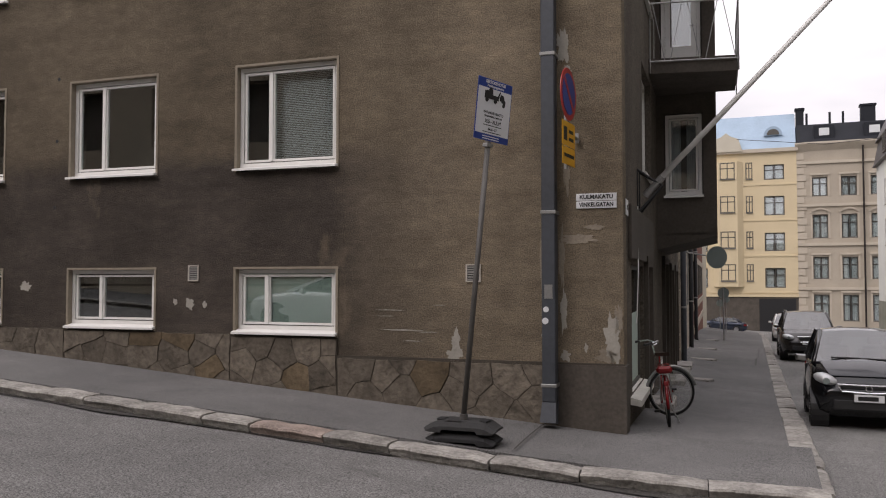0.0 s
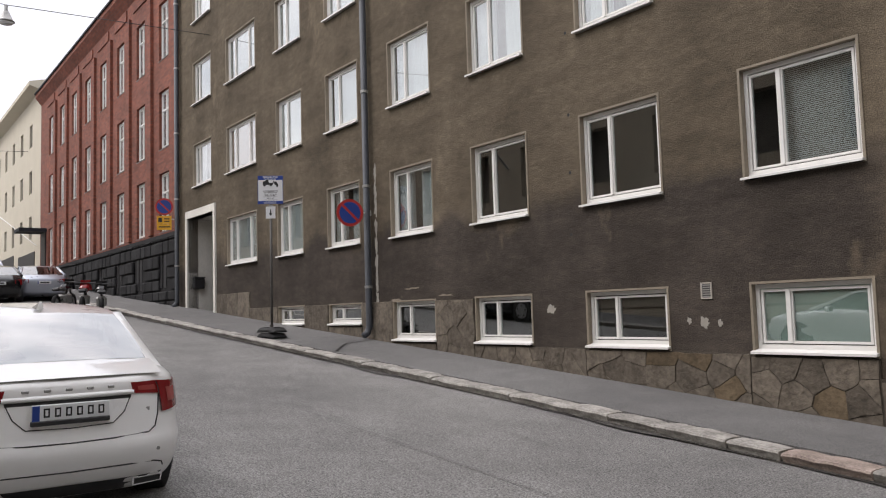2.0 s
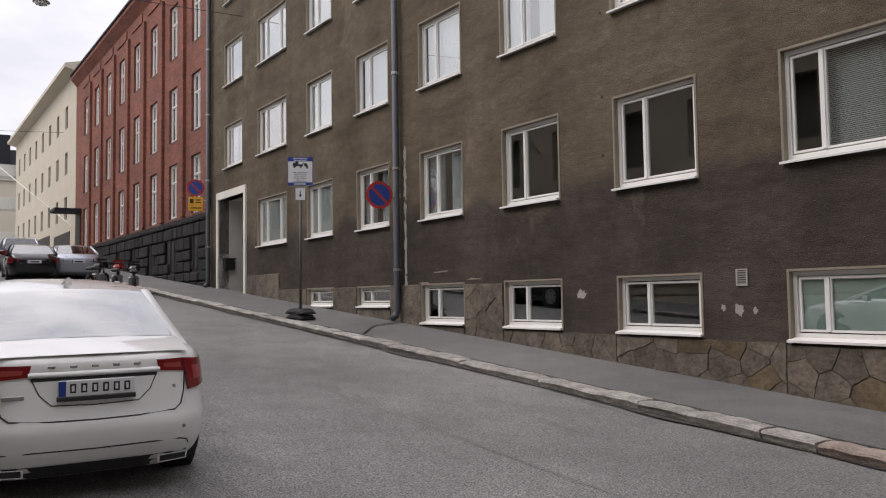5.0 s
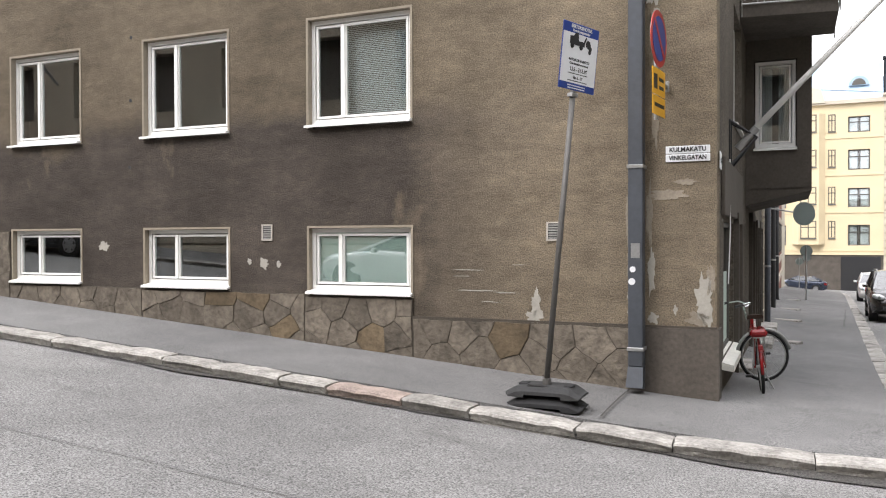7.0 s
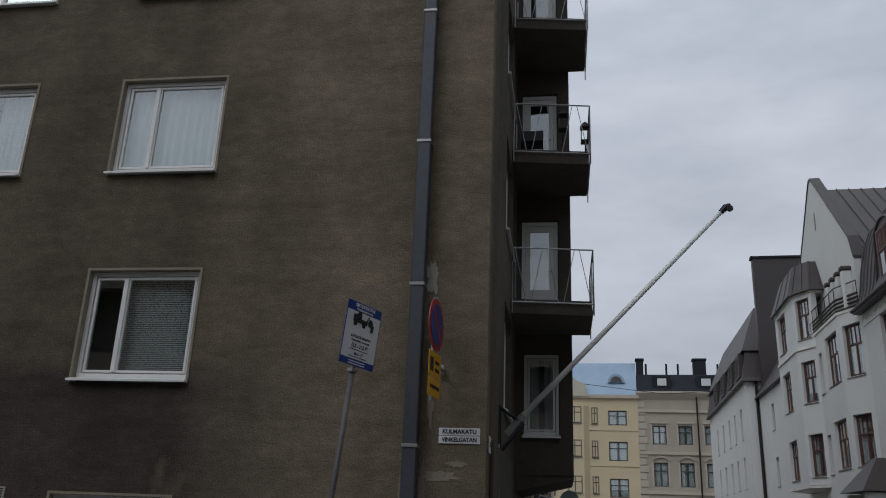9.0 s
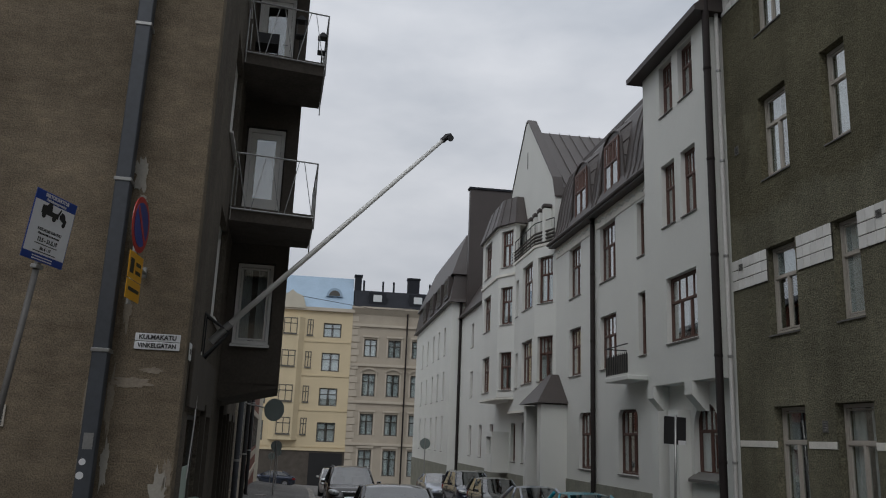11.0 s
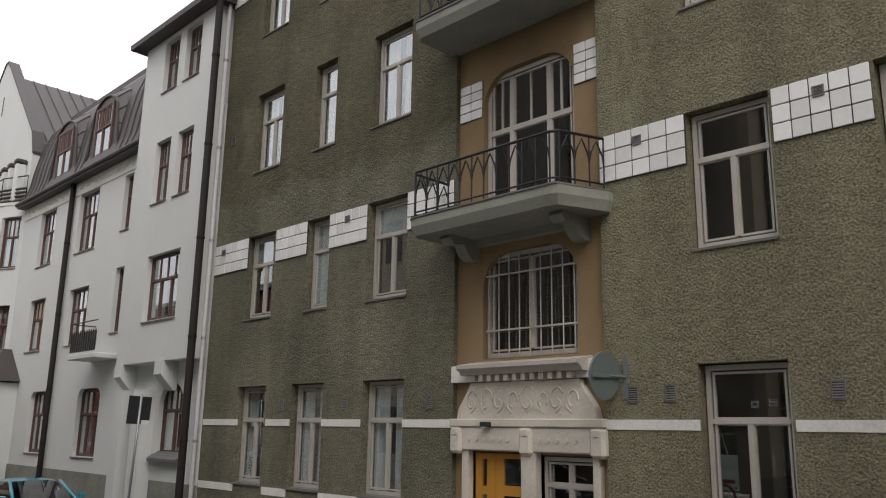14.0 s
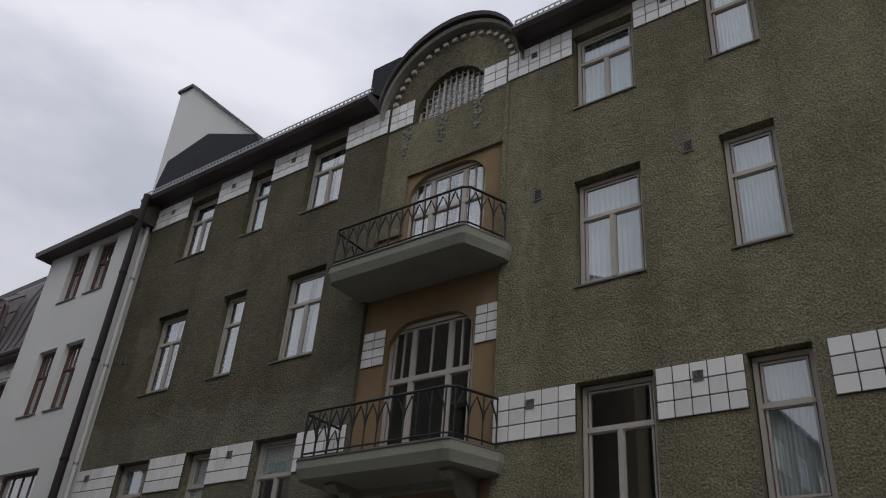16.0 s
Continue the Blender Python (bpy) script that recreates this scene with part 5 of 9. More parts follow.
def tile_band(parent, a0, a1, z0, z1, b=0.0, rows=3, size=0.27):
    """A band of square tiles between a0 and a1."""
    n = max(1, round((a1 - a0) / size))
    tw, th = (a1 - a0) / n, (z1 - z0) / rows
    part("grout_bed", Geo(MG).box(a0, a1, b - 0.012, b + 0.02, z0, z1), M_GROUT, parent)
    key = (round(tw, 3), round(th, 3))
    if key not in TILE_MESH:
        TILE_MESH[key] = Geo().cbox(0.009, key[0] - 0.009, -0.03, 0.0, 0.009, key[1] - 0.009, 0.005).mesh("tile", M_TILE)
    for i in range(n):
        for k in range(rows):
            ob = new("tile", TILE_MESH[key])
            ob.parent = parent
            ob.matrix_world = MG @ Matrix.Translation((a0 + tw * i, b - 0.002 + 0.0, z0 + th * k))


tiles = thing("tile_band", None, "bands of square white glazed wall tiles", "tiles", kind="structure")
TB = (5.58, 6.34)


def gaps(y_hi, y_lo, openings):
    """The runs of wall between openings, from y_hi down to y_lo, as a-ranges."""
    runs, y = [], y_hi
    for o0, o1 in sorted(openings, reverse=True):
        if o1 < y - 0.05 and o1 > y_lo:
            runs.append((-y, -o1))
        y = min(y, o0)
    if y > y_lo + 0.05:
        runs.append((-y, -y_lo))
    return runs


row_open = [(15.9, 17.1), NARROW, (11.38, 12.6)]
for a0, a1 in gaps(18.66, CEN1 + 0.02, row_open):
    tile_band(tiles, a0, a1, *TB)
for a0, a1 in gaps(CEN0 - 0.02, -3.0, [(4.24, 5.5), (1.95, 3.0), (-1.2, 0.2)]):
    tile_band(tiles, a0, a1, *TB)
for a0, a1 in gaps(18.66, CEN1 + 0.02, row_open):
    tile_band(tiles, a0, a1, 13.04, 13.72, rows=3, size=0.25)
for a0, a1 in gaps(CEN0 - 0.02, -3.0, [(4.24, 5.5), (1.95, 3.0), (-1.2, 0.2)]):
    tile_band(tiles, a0, a1, 13.04, 13.72, rows=3, size=0.25)
for a0, a1 in ((-CEN1 + 0.02, -9.52), (-7.48, -CEN0 - 0.02)):
    tile_band(tiles, a0, a1, 7.42, 8.14, 0.10, 4, 0.24)
    tile_band(tiles, a0 - (0 if a0 < -9 else 0.1), a1 + (0.1 if a1 < -9 else 0), 13.04, 13.72, 0.03, 3, 0.25)
for a in (-18.3, -13.3, -6.35, -3.7):
    vent(MG @ Matrix.Translation((0, -0.028, 0)), a, a + 0.15, 6.05, 6.2, M_SILLMETAL, "small louvred vent among white tiles", "tile vents")
for a, z in ((-17.9, 13.5), (-15.4, 13.5), (-13.2, 13.5), (-6.4, 13.5), (-3.7, 13.5)):
    vent(MG @ Matrix.Translation((0, -0.028, 0)), a, a + 0.13, z - 0.13, z, M_SILLMETAL, "small louvred vent among white tiles", "tile vents")
for a, z in ((-15.4, 2.3), (-13.2, 2.3), (-10.75, 2.3), (-6.6, 2.35), (-3.8, 2.35), (-6.3, 10.0), (-3.55, 10.0), (-18.3, 9.1), (-6.0, 2.36)):
    vent(MG, a, a + 0.17, z - 0.1, z + 0.13, M_SILLMETAL, "small grey louvred vent in the olive wall", "wall vents")

# painted bands, stone base
bands = thing("trim_1", None, "narrow white painted bands round the olive house", "trim", kind="structure")
lo_open = [(15.9, 17.1), (13.84, 14.98), (11.38, 12.6)]
for a0, a1 in gaps(18.66, CEN1, lo_open) + gaps(CEN0, -3.0, [(4.24, 5.5), (1.95, 3.0), (-1.2, 0.2)]):
    part("band", Geo(MG).box(a0, a1, -0.014, 0.02, 1.88, 2.02), M_BAND, bands)
    part("band", Geo(MG).box(a0, a1, -0.014, 0.02, 0.42, 0.58), M_BAND, bands)
stone_base = thing("plinth", None, "rough hewn granite base along the dark pavement", "plinth", kind="structure")
r = random.Random(5)
a = -18.66
while a < 6.0:
    ln = r.uniform(0.8, 1.7)
    if not (a + ln > -CEN1 and a < -CEN0):
        g = Geo(MG)
        nu, nz = 7, 6
        e = min(a + ln, -CEN1 if a < -CEN1 else 99)
        ztop = 0.16 + r.uniform(-0.06, 0.05)
        rows = []
        for j in range(nz + 1):
            z = -1.3 + (ztop + 1.3) * j / nz
            rows.append([(a + (e - a) * i / nu, (-0.09 if i in (0, nu) or j in (nz,) else -0.22) - 0.20 * noise.noise(Vector((a + (e - a) * i / nu, z * 1.6, 2.2)) * 2.4), z) for i in range(nu + 1)])
        rows.append([(p[0], 0.02, ztop) for p in rows[-1]])
        g.loft(rows, False, False, False)
        g.loft([[rr[0], (rr[0][0], 0.02, rr[0][2])] for rr in rows], False, False, False).loft([[(rr[-1][0], 0.02, rr[-1][2]), rr[-1]] for rr in rows], False, False, False)
        part("granite_block", g, M_ROUGHGRANITE, stone_base, smooth=True, fix=True, angle=38)
    a += ln + 0.01

# stucco doorway with relief
dw = thing("doorway_2", MG, "worn cream stucco doorway with relief ornament", "doorway", kind="structure")
part("pier", Geo().cbox(-9.85, -9.7, -0.03, 0.3, -0.9, 1.52, 0.01), M_CREAMSTONE, dw)
part("pier", Geo().cbox(-8.55, -8.26, -0.05, 0.3, -0.9, 1.52, 0.01), M_CREAMSTONE, dw)
part("pier", Geo().cbox(-7.22, -7.1, -0.02, 0.3, -0.9, 1.52, 0.01), M_CREAMSTONE, dw)
lin = part("lintel", Geo().cbox(-10.06, -6.97, -0.07, 0.25, 1.52, 1.9, 0.02), M_CREAMSTONE, dw)
for a in (-10.08, -8.56, -7.22):
    part("corbel", Geo().cbox(a, a + 0.27, -0.12, 0.1, 1.46, 1.9, 0.05), M_CREAMSTONE, lin)
    part("boss", Geo().cbox(a + 0.09, a + 0.2, -0.135, -0.1, 1.76, 1.87, 0.01), M_CREAMSTONE, lin)
for a0, n in ((-9.65, 6), (-8.16, 5)):
    for i in range(n):
        c = a0 + 0.17 * i
        part("diamond", Geo().prism([(c - 0.045, 1.7), (c, 1.65), (c + 0.045, 1.7), (c, 1.75)], -0.085, -0.07, 1), M_CREAMSTONE, lin)
part("string_course", Geo().cbox(-10.1, -6.95, -0.1, 0.2, 1.9, 2.03, 0.015), M_CREAMSTONE, dw)
prof = [(-9.95, 2.03), (-7.1, 2.03), (-7.14, 2.2), (-7.3, 2.42), (-7.42, 2.62), (-9.63, 2.62), (-9.75, 2.42), (-9.91, 2.2)]
rel = part("relief_panel", Geo().prism(prof, -0.05, 0.2, 1), M_CREAMSTONE, dw, "relief panel of curling tendrils")
rr = random.Random(12)
for c, k, lean, turn in ((-9.62, 0.16, 0.3, 5.2), (-9.3, 0.2, -0.2, 6.0), (-9.02, 0.17, 0.9, 4.6), (-8.72, 0.15, -0.5, 5.6), (-8.42, 0.19, 0.6, 6.2), (-8.12, 0.16, -0.8, 4.8), (-7.85, 0.18, 0.2, 5.6), (-7.55, 0.16, -0.4, 5.0)):
    pts = []
    for i in range(30):
        t = i / 29
        rad, an = k * (1 - 0.8 * t), lean + turn * t
        pts.append((c + rad * 0.8 * math.cos(an), -0.056, 2.37 - 0.12 * t + rad * 1.1 * math.sin(an)))
    tail = [(c + 0.1 * math.sin(3 * j / 7) * (1 if lean > 0 else -1), -0.056, 2.12 + 0.24 * j / 7) for j in range(8)]
    part("tendril", Geo().tube(pts, 0.016, 6), M_CREAMSTONE, rel, smooth=True)
    part("tendril", Geo().tube(tail, [0.008 + 0.012 * math.sin(math.pi * j / 7) for j in range(8)], 6), M_CREAMSTONE, rel, smooth=True)
for i in range(26):
    c, z = rr.uniform(-9.65, -7.4), rr.uniform(2.1, 2.57)
    part("bead", Geo().disc((c, -0.055, z), (0, 1, 0), 0.02, 0.02, 8), M_CREAMSTONE, rel)
part("ledge", Geo().box(-10.12, -6.94, -0.03, 0.12, 2.64, 2.92), M_BAND, dw, "white ledge")
part("cornice", Geo().prism([(0.12, 2.98), (-0.30, 2.9), (-0.30, 2.84), (-0.22, 2.8), (-0.18, 2.74), (0.12, 2.74)], -9.75, -7.25, 0), M_GREYFRAME, dw)
for i in range(12):
    c = -9.55 + 0.18 * i
    part("dentil", Geo().cbox(c, c + 0.09, -0.15, 0.1, 2.63, 2.738, 0.006), M_CREAMSTONE, dw)
lamp = thing("wall_lamp", at(MG, -9.2, -0.1, 1.93), "small black box lamp over the yellow door", "lamp")
part("housing", Geo().cbox(-0.08, 0.08, -0.12, 0.0, -0.03, 0.05, 0.01), M_PLASTIC, lamp)
part("lens", Geo().cbox(-0.06, 0.06, -0.11, -0.02, -0.045, -0.03, 0.004), M_SIGNWHITE, lamp)

yd = thing("door_3", MG, "varnished yellow wooden door with small dark panes", "door", kind="structure")
g = wall_geo(Geo(), -9.68, -8.57, -0.75, 1.48, [(-8.98 - 0.08, -8.64, 0.98, 1.40), (-9.06, -8.64, 0.42, 0.82), (-9.06, -8.64, -0.16, 0.26), (-9.53, -9.43, 0.95, 1.38), (-9.53, -9.43, 0.4, 0.82), (-9.53, -9.43, -0.16, 0.26)], 0.14, 0.19)
part("door_leaf", g, M_DOORYELLOW, yd)
for a0, a1 in ((-9.06, -8.64), (-9.53, -9.43)):
    for z0, z1 in ((0.98, 1.40), (0.42, 0.82), (-0.16, 0.26)):
        part("pane", Geo().box(a0 - 0.005, a1 + 0.005, 0.16, 0.166, z0 - 0.005, z1 + 0.005), M_GLASS, yd)
part("stile", Geo().cbox(-9.3, -9.24, 0.125, 0.14, -0.75, 1.48, 0.004), M_DOORYELLOW, yd)
part("pull_handle", Geo().tube([(-9.16, 0.13, 0.3), (-9.16, 0.08, 0.34), (-9.16, 0.08, 0.74), (-9.16, 0.13, 0.78)], 0.016, 8), M_DOORYELLOW, yd)
window(at(MG, -8.24, 0.16, 0.04), 1.0, 1.42, (0.5, 0.5), (0.72, 0.28), (0.5, 0.5), M_GREYFRAME, 0.06, 0.06, 0.0, M_SILLMETAL, 0.2, None, "weathered grey window beside the yellow door", "window_4")


# iron balconies
def iron_balcony(z, label):
    b = thing("iron_balcony", MG, label, "balcony", "balconies of the olive house", "structure")
    a0, a1, out = -10.3, -6.74, -1.0
    ch = 0.42
    plan = [(a0, 0.08), (a0, out + 0.1), (a0 + 0.12, out), (a1 - ch, out), (a1 - ch + 0.1, out + 0.03), (a1, -0.12), (a1, 0.08)]
    g = Geo()
    g.prism(plan, z + 0.16, z + 0.3, 2)
    part("slab", g, M_BALC, b)
    low = [(p[0] * 0.97 - 0.25, min(0.08, p[1] * 0.93)) for p in plan]
    g = Geo().loft([[(x, y, z) for x, y in low], [(x, y, z + 0.16) for x, y in plan]])
    part("underside", g, M_BALC, b, fix=True)
    part("cover_plate", Geo().prism([(x * 1.0, y - 0.02 if y < 0 else y) for x, y in plan], z + 0.302, z + 0.33, 2), M_SILLMETAL, b)
    rail = [(a0 + 0.06, -0.02), (a0 + 0.06, out + 0.12), (a0 + 0.16, out + 0.05), (a1 - ch - 0.05, out + 0.05), (a1 - ch + 0.08, out + 0.12), (a1 - 0.06, -0.14)]
    zt, zb = z + 1.15, z + 0.42
    part("handrail", Geo().tube([(x, y, zt) for x, y in rail], 0.024, 6), M_IRON, b)
    part("bottom_rail", Geo().tube([(x, y, zb) for x, y in rail], 0.016, 6), M_IRON, b)
    for (x0, y0), (x1, y1) in zip(rail, rail[1:]):
        ln = math.hypot(x1 - x0, y1 - y0)
        if ln < 0.3:
            continue
        n = max(2, round(ln / 0.26))
        for i in range(n + 1):
            t = i / n
            x, y = x0 + (x1 - x0) * t, y0 + (y1 - y0) * t
            part("baluster", Geo().tube([(x, y, zb - 0.1), (x, y, zt)], 0.014, 6), M_IRON, b)
            if i < n:
                xm, ym = x + (x1 - x0) / n / 2, y + (y1 - y0) / n / 2
                xe, ye = x + (x1 - x0) / n, y + (y1 - y0) / n
                part("pointed_arch", Geo().tube([(x, y, zt - 0.42), (x * 0.8 + xm * 0.2, y * 0.8 + ym * 0.2, zt - 0.28), (xm, ym, zt - 0.06), (xe * 0.8 + xm * 0.2, ye * 0.8 + ym * 0.2, zt - 0.28), (xe, ye, zt - 0.42)], 0.016, 5), M_IRON, b)
    return b


b1_ = iron_balcony(5.1, "pale plaster balcony with black pointed-arch iron railing")
for a in (-9.7, -7.35):
    part("bracket", Geo().prism([(0.1, 5.12), (-0.62, 5.12), (-0.66, 5.04), (-0.55, 4.94), (-0.3, 4.98), (-0.2, 4.82), (-0.08, 4.74), (0.1, 4.74)], a - 0.12, a + 0.12, 0), M_BALC, b1_)
part("bracket_beam", Geo().box(-9.7, -7.35, -0.05, 0.1, 4.98, 5.1), M_BALC, b1_)
b2_ = iron_balcony(8.82, "pale plaster balcony with black pointed-arch iron railing")

# mirror on the wall, seen from behind
mir = thing("traffic_mirror", at(MG, -6.72, -0.4, 2.62), "round grey-green traffic mirror seen from behind", "mirror")
part("disc", Geo().disc((0, 0, 0), (-1.0, 0.06, 0.06), 0.34, 0.03, 28), M_SIGNGREY, mir)
part("strap", Geo().box(0.02, 0.045, -0.32, 0.32, -0.03, 0.03), M_SIGNGREY, mir)
part("arm", Geo().tube([(0.03, 0.05, 0.0), (0.07, 0.25, 0.0), (0.1, 0.38, 0.0)], 0.02, 6), M_SIGNGREY, mir)
part("bracket", Geo().box(0.07, 0.13, 0.37, 0.4, -0.3, 0.3), M_SIGNGREY, mir)

# attic gable, eaves and roof
top_g = thing("roof_1", None, "dark sheet metal roof with deep eaves and snow rail", "roof", kind="structure")
for a0, a1 in ((-Y1G - 0.25, -CEN1 - 0.35), (-CEN0 + 0.35, 12.0)):
    part("eave", Geo(MG).prism([(-0.42, EAVE_G - 0.14), (-0.48, EAVE_G - 0.05), (-0.42, EAVE_G + 0.06), (0.35, EAVE_G + 0.4), (0.35, EAVE_G - 0.28), (0.0, EAVE_G - 0.28), (-0.05, EAVE_G - 0.18)], a0, a1, 0), M_ROOF, top_g)
    part("roof_slope", Geo(MG).prism([(-0.40, EAVE_G + 0.07), (5.0, EAVE_G + 2.5), (5.0, EAVE_G + 0.07)], a0, a1, 0), M_ROOF_BLACK, top_g)
    g = Geo(MG)
    n = int((a1 - a0) / 0.13)
    for i in range(n):
        x = a0 + (a1 - a0) * i / n
        g.box(x, x + 0.035, -0.36, -0.34, EAVE_G + 0.06, EAVE_G + 0.25)
    g.box(a0, a1, -0.36, -0.34, EAVE_G + 0.15, EAVE_G + 0.17).box(a0, a1, -0.36, -0.34, EAVE_G + 0.25, EAVE_G + 0.275)
    part("snow_rail", g, M_STEEL, top_g)
part("roof_dormer", Geo(MG).prism([(-20.9, 14.1), (-20.75, 15.9), (-20.5, 16.75), (-18.6, 17.1), (-16.1, 16.05), (-15.2, 14.5)], 0.8, 2.1, 1), M_ROOF_BLACK, top_g, "black sheet metal dormer")
part("chimney", Geo(MG).cbox(-11.75, -10.8, 0.8, 1.6, 14.4, 16.4, 0.03), M_ROOF_BLACK, top_g)
gb = thing("gable_1", MG, "curved olive gable with an arched attic window", "gable", kind="structure")
ca_, cr, zc = -8.42, 1.78, 13.55
for s in (1, -1):
    outer = [(ca_ + s * cr * math.cos(t), zc + 1.68 * math.sin(t)) for t in [math.pi / 2 * i / 12 for i in range(13)]]
    inner = [(ca_ + s * 0.95 * math.cos(t), 13.1 + 1.05 * math.sin(t)) for t in [math.pi / 2 * i / 12 for i in range(13)]]
    g = Geo()
    rows = [[(o[0], 0.02, o[1]), (o[0], 0.35, o[1]), (q[0], 0.35, q[1]), (q[0], 0.02, q[1])] for o, q in zip(outer, inner)]
    lowr = [(outer[0][0], 0.02, 13.0), (outer[0][0], 0.35, 13.0), (inner[0][0], 0.35, 13.0), (inner[0][0], 0.02, 13.0)]
    g.loft([lowr] + rows)
    part("gable_wall", g, M_GREEN, gb, fix=True)
rim = [(ca_ + (cr + 0.06) * math.cos(t), zc + 1.74 * math.sin(t)) for t in [math.pi * i / 24 for i in range(25)]]
for name_, b0, up, mat_ in (("gable_moulding", -0.16, -0.14, M_PLINTHGREY), ("gable_cornice", -0.27, 0.0, M_ROOF)):
    part(name_, Geo().loft([[(x, b0, z + up), (x, 0.45, z + up), (x, 0.45, z + up + 0.12), (x, b0 - 0.03, z + up + 0.09)] for x, z in rim]), mat_, gb, fix=True)
for i in range(19):
    t = math.pi * (0.05 + 0.9 * i / 18)
    x, z = ca_ + (cr - 0.2) * math.cos(t), zc + 1.42 * math.sin(t)
    part("dentil", Geo().cbox(x - 0.06, x + 0.06, -0.05, 0.03, z - 0.05, z + 0.05, 0.01), M_GREYFRAME, gb)
g = Geo()
for i in range(13):
    x = ca_ - 0.92 + 1.84 * i / 12
    hgt = 1.05 * math.sqrt(max(0.0, 1 - ((x - ca_) / 0.95) ** 2))
    th = 0.026 if i % 4 == 0 else 0.009
    g.box(x - th, x + th, 0.14, 0.18, 13.02, 13.1 + hgt)
for k in range(7):
    z = 13.02 + 0.17 * k
    half = 0.95 * math.sqrt(max(0.0, 1 - ((z - 13.1) / 1.05) ** 2)) if z > 13.1 else 0.95
    g.box(ca_ - half, ca_ + half, 0.15, 0.17, z - 0.009, z + 0.009)
part("window_frame", g, M_GREYFRAME, gb)
lunette = [(ca_ + 0.95 * math.cos(t), 13.1 + 1.05 * math.sin(t)) for t in [math.pi * i / 16 for i in range(17)]] + [(ca_ - 0.95, 13.0), (ca_ + 0.95, 13.0)]
part("pane", Geo().prism(lunette, 0.19, 0.2, 1), M_GLASS, gb)
# white sheet added inside so the pane looks bright, as if reflecting sky
part("curtain", Geo().prism(lunette, 0.30, 0.31, 1), M_CURTAIN, gb)
for c in (-9.55, -8.6, -7.7):
    g = Geo()
    for k in range(26):
        x, z = c + rr.uniform(-0.14, 0.14) * (1 - k / 34), 12.95 - 0.028 * k
        g.disc((x, 0.03, z), (0, 1, 0), 0.035, 0.05, 8)
    part("garland", g, M_PLINTHGREY, gb, "hanging stucco garland")
part("pilaster_edge", Geo().box(-CEN0 - 0.02, -CEN0 + 0.07, -0.05, 0.05, 8.9, 13.0), M_GREEN, gb)
drainpipe(MG, -18.7, -0.15, -0.7, EAVE_G, 0.055, M_PALEPIPE, "pale grey metal drainpipe between the two houses", (1.5, 4.0, 6.5, 9.0, 11.5))
drainpipe(MG, -18.62, -0.5, -0.7, EAVE_G, 0.095, M_BROWNPIPE, "dark brown drainpipe at the corner of the pale house", (1.5, 4.0, 6.5, 9.0, 11.5), m_clip=M_BROWNPIPE)


# ---- pale grey house with oriels and mansard roof ----
white = thing("wall_east", None, "pale grey rendered house wall with oriels", "wall", kind="structure")
XW = 0.0
EAVE_W = 10.3


def face(name, m, a0, a1, b0, z0, z1, mat, parent, openings, thick=0.35, label="", win=None):
    """A wall piece with windows in its openings (a0, a1, z0, z1)."""
    w_ = part(name, wall_geo(Geo(), a0, a1, z0, z1, openings, b0, b0 + thick), mat, parent, label)
    w_.matrix_world = m
    for o in openings:
        if win:
            win(m, o, b0)
    return w_


def brown_window(m, o, b0):
    a0, a1, z0, z1 = o
    wide = a1 - a0 > 1.5
    narrow = a1 - a0 < 0.75
    window(at(m, a0 + 0.01, b0 + 0.14, z0 + 0.01), a1 - a0 - 0.02, z1 - z0 - 0.02, (1.0,), (0.62, 0.38), (0.33, 0.34, 0.33) if wide else ((1.0,) if narrow else (0.5, 0.5)),
           M_BROWNFRAME, 0.05, 0.045, 0.0, M_SILLMETAL, 0.18, ("curtain", M_CURTAIN) if not narrow else None, "red-brown wooden window with small upper panes", "window_5", "windows of the pale house", muntins=0 if narrow else 3)


main_open = []
for y0, y1 in ((26.78, 28.4), (30.65, 32.15)):
    for z0, z1 in ((4.42, 6.3), (7.58, 9.66)):
        main_open.append((-y1, -y0, z0, z1))
for y0, y1 in ((24.2, 24.8),):
    for z0, z1 in ((4.6, 6.6), (7.8, 9.6)):
        main_open.append((-y1, -y0, z0, z1))
for y0, y1 in ((25.0, 26.7), (29.3, 30.9)):
    main_open.append((-y1, -y0, 0.9, 2.95))
main_open.append((-21.1, -19.72, 1.12, 2.95))
face("main_wall", MG, -34.2, -18.704, XW, -2.6, EAVE_W, M_WHITEWALL, white, main_open, win=brown_window)
for o in main_open[-3:-1]:
    spandrels(MG, o[0], o[1], o[3], 0.3, 0.003, 0.13, M_WHITEWALL, white)
part("plinth_wall", Geo(MG).box(-34.2, -23.2, -0.05, 0.0, -2.6, 0.45), M_PLINTHGREY, white, "grey-green rough render plinth")
part("room_dark_backing", Geo(MG).box(-80, -19.3, 1.0, 1.1, -2.6, EAVE_W), M_ROOM, white)
# oriel over the corner entrance
OR0, OR1, ORB, ORZ = -23.1, -18.85, -0.42, 3.5
or_open = [(-21.7, -19.8, 4.62, 6.45)]
for z0, z1 in ((8.0, 9.85), (11.4, 13.0)):
    or_open += [(-20.55, -19.65, z0, z1), (-21.85, -20.95, z0, z1)]
face("oriel_wall", MG, OR0, OR1, ORB, ORZ, 13.15, M_WHITEWALL, white, or_open, win=brown_window)
part("oriel_side", Geo(MG).box(OR0, OR0 + 0.3, ORB + 0.35, 0.4, ORZ, 13.15).box(OR1 - 0.3, OR1, ORB + 0.35, 0.4, ORZ, 13.15), M_WHITEWALL, white)
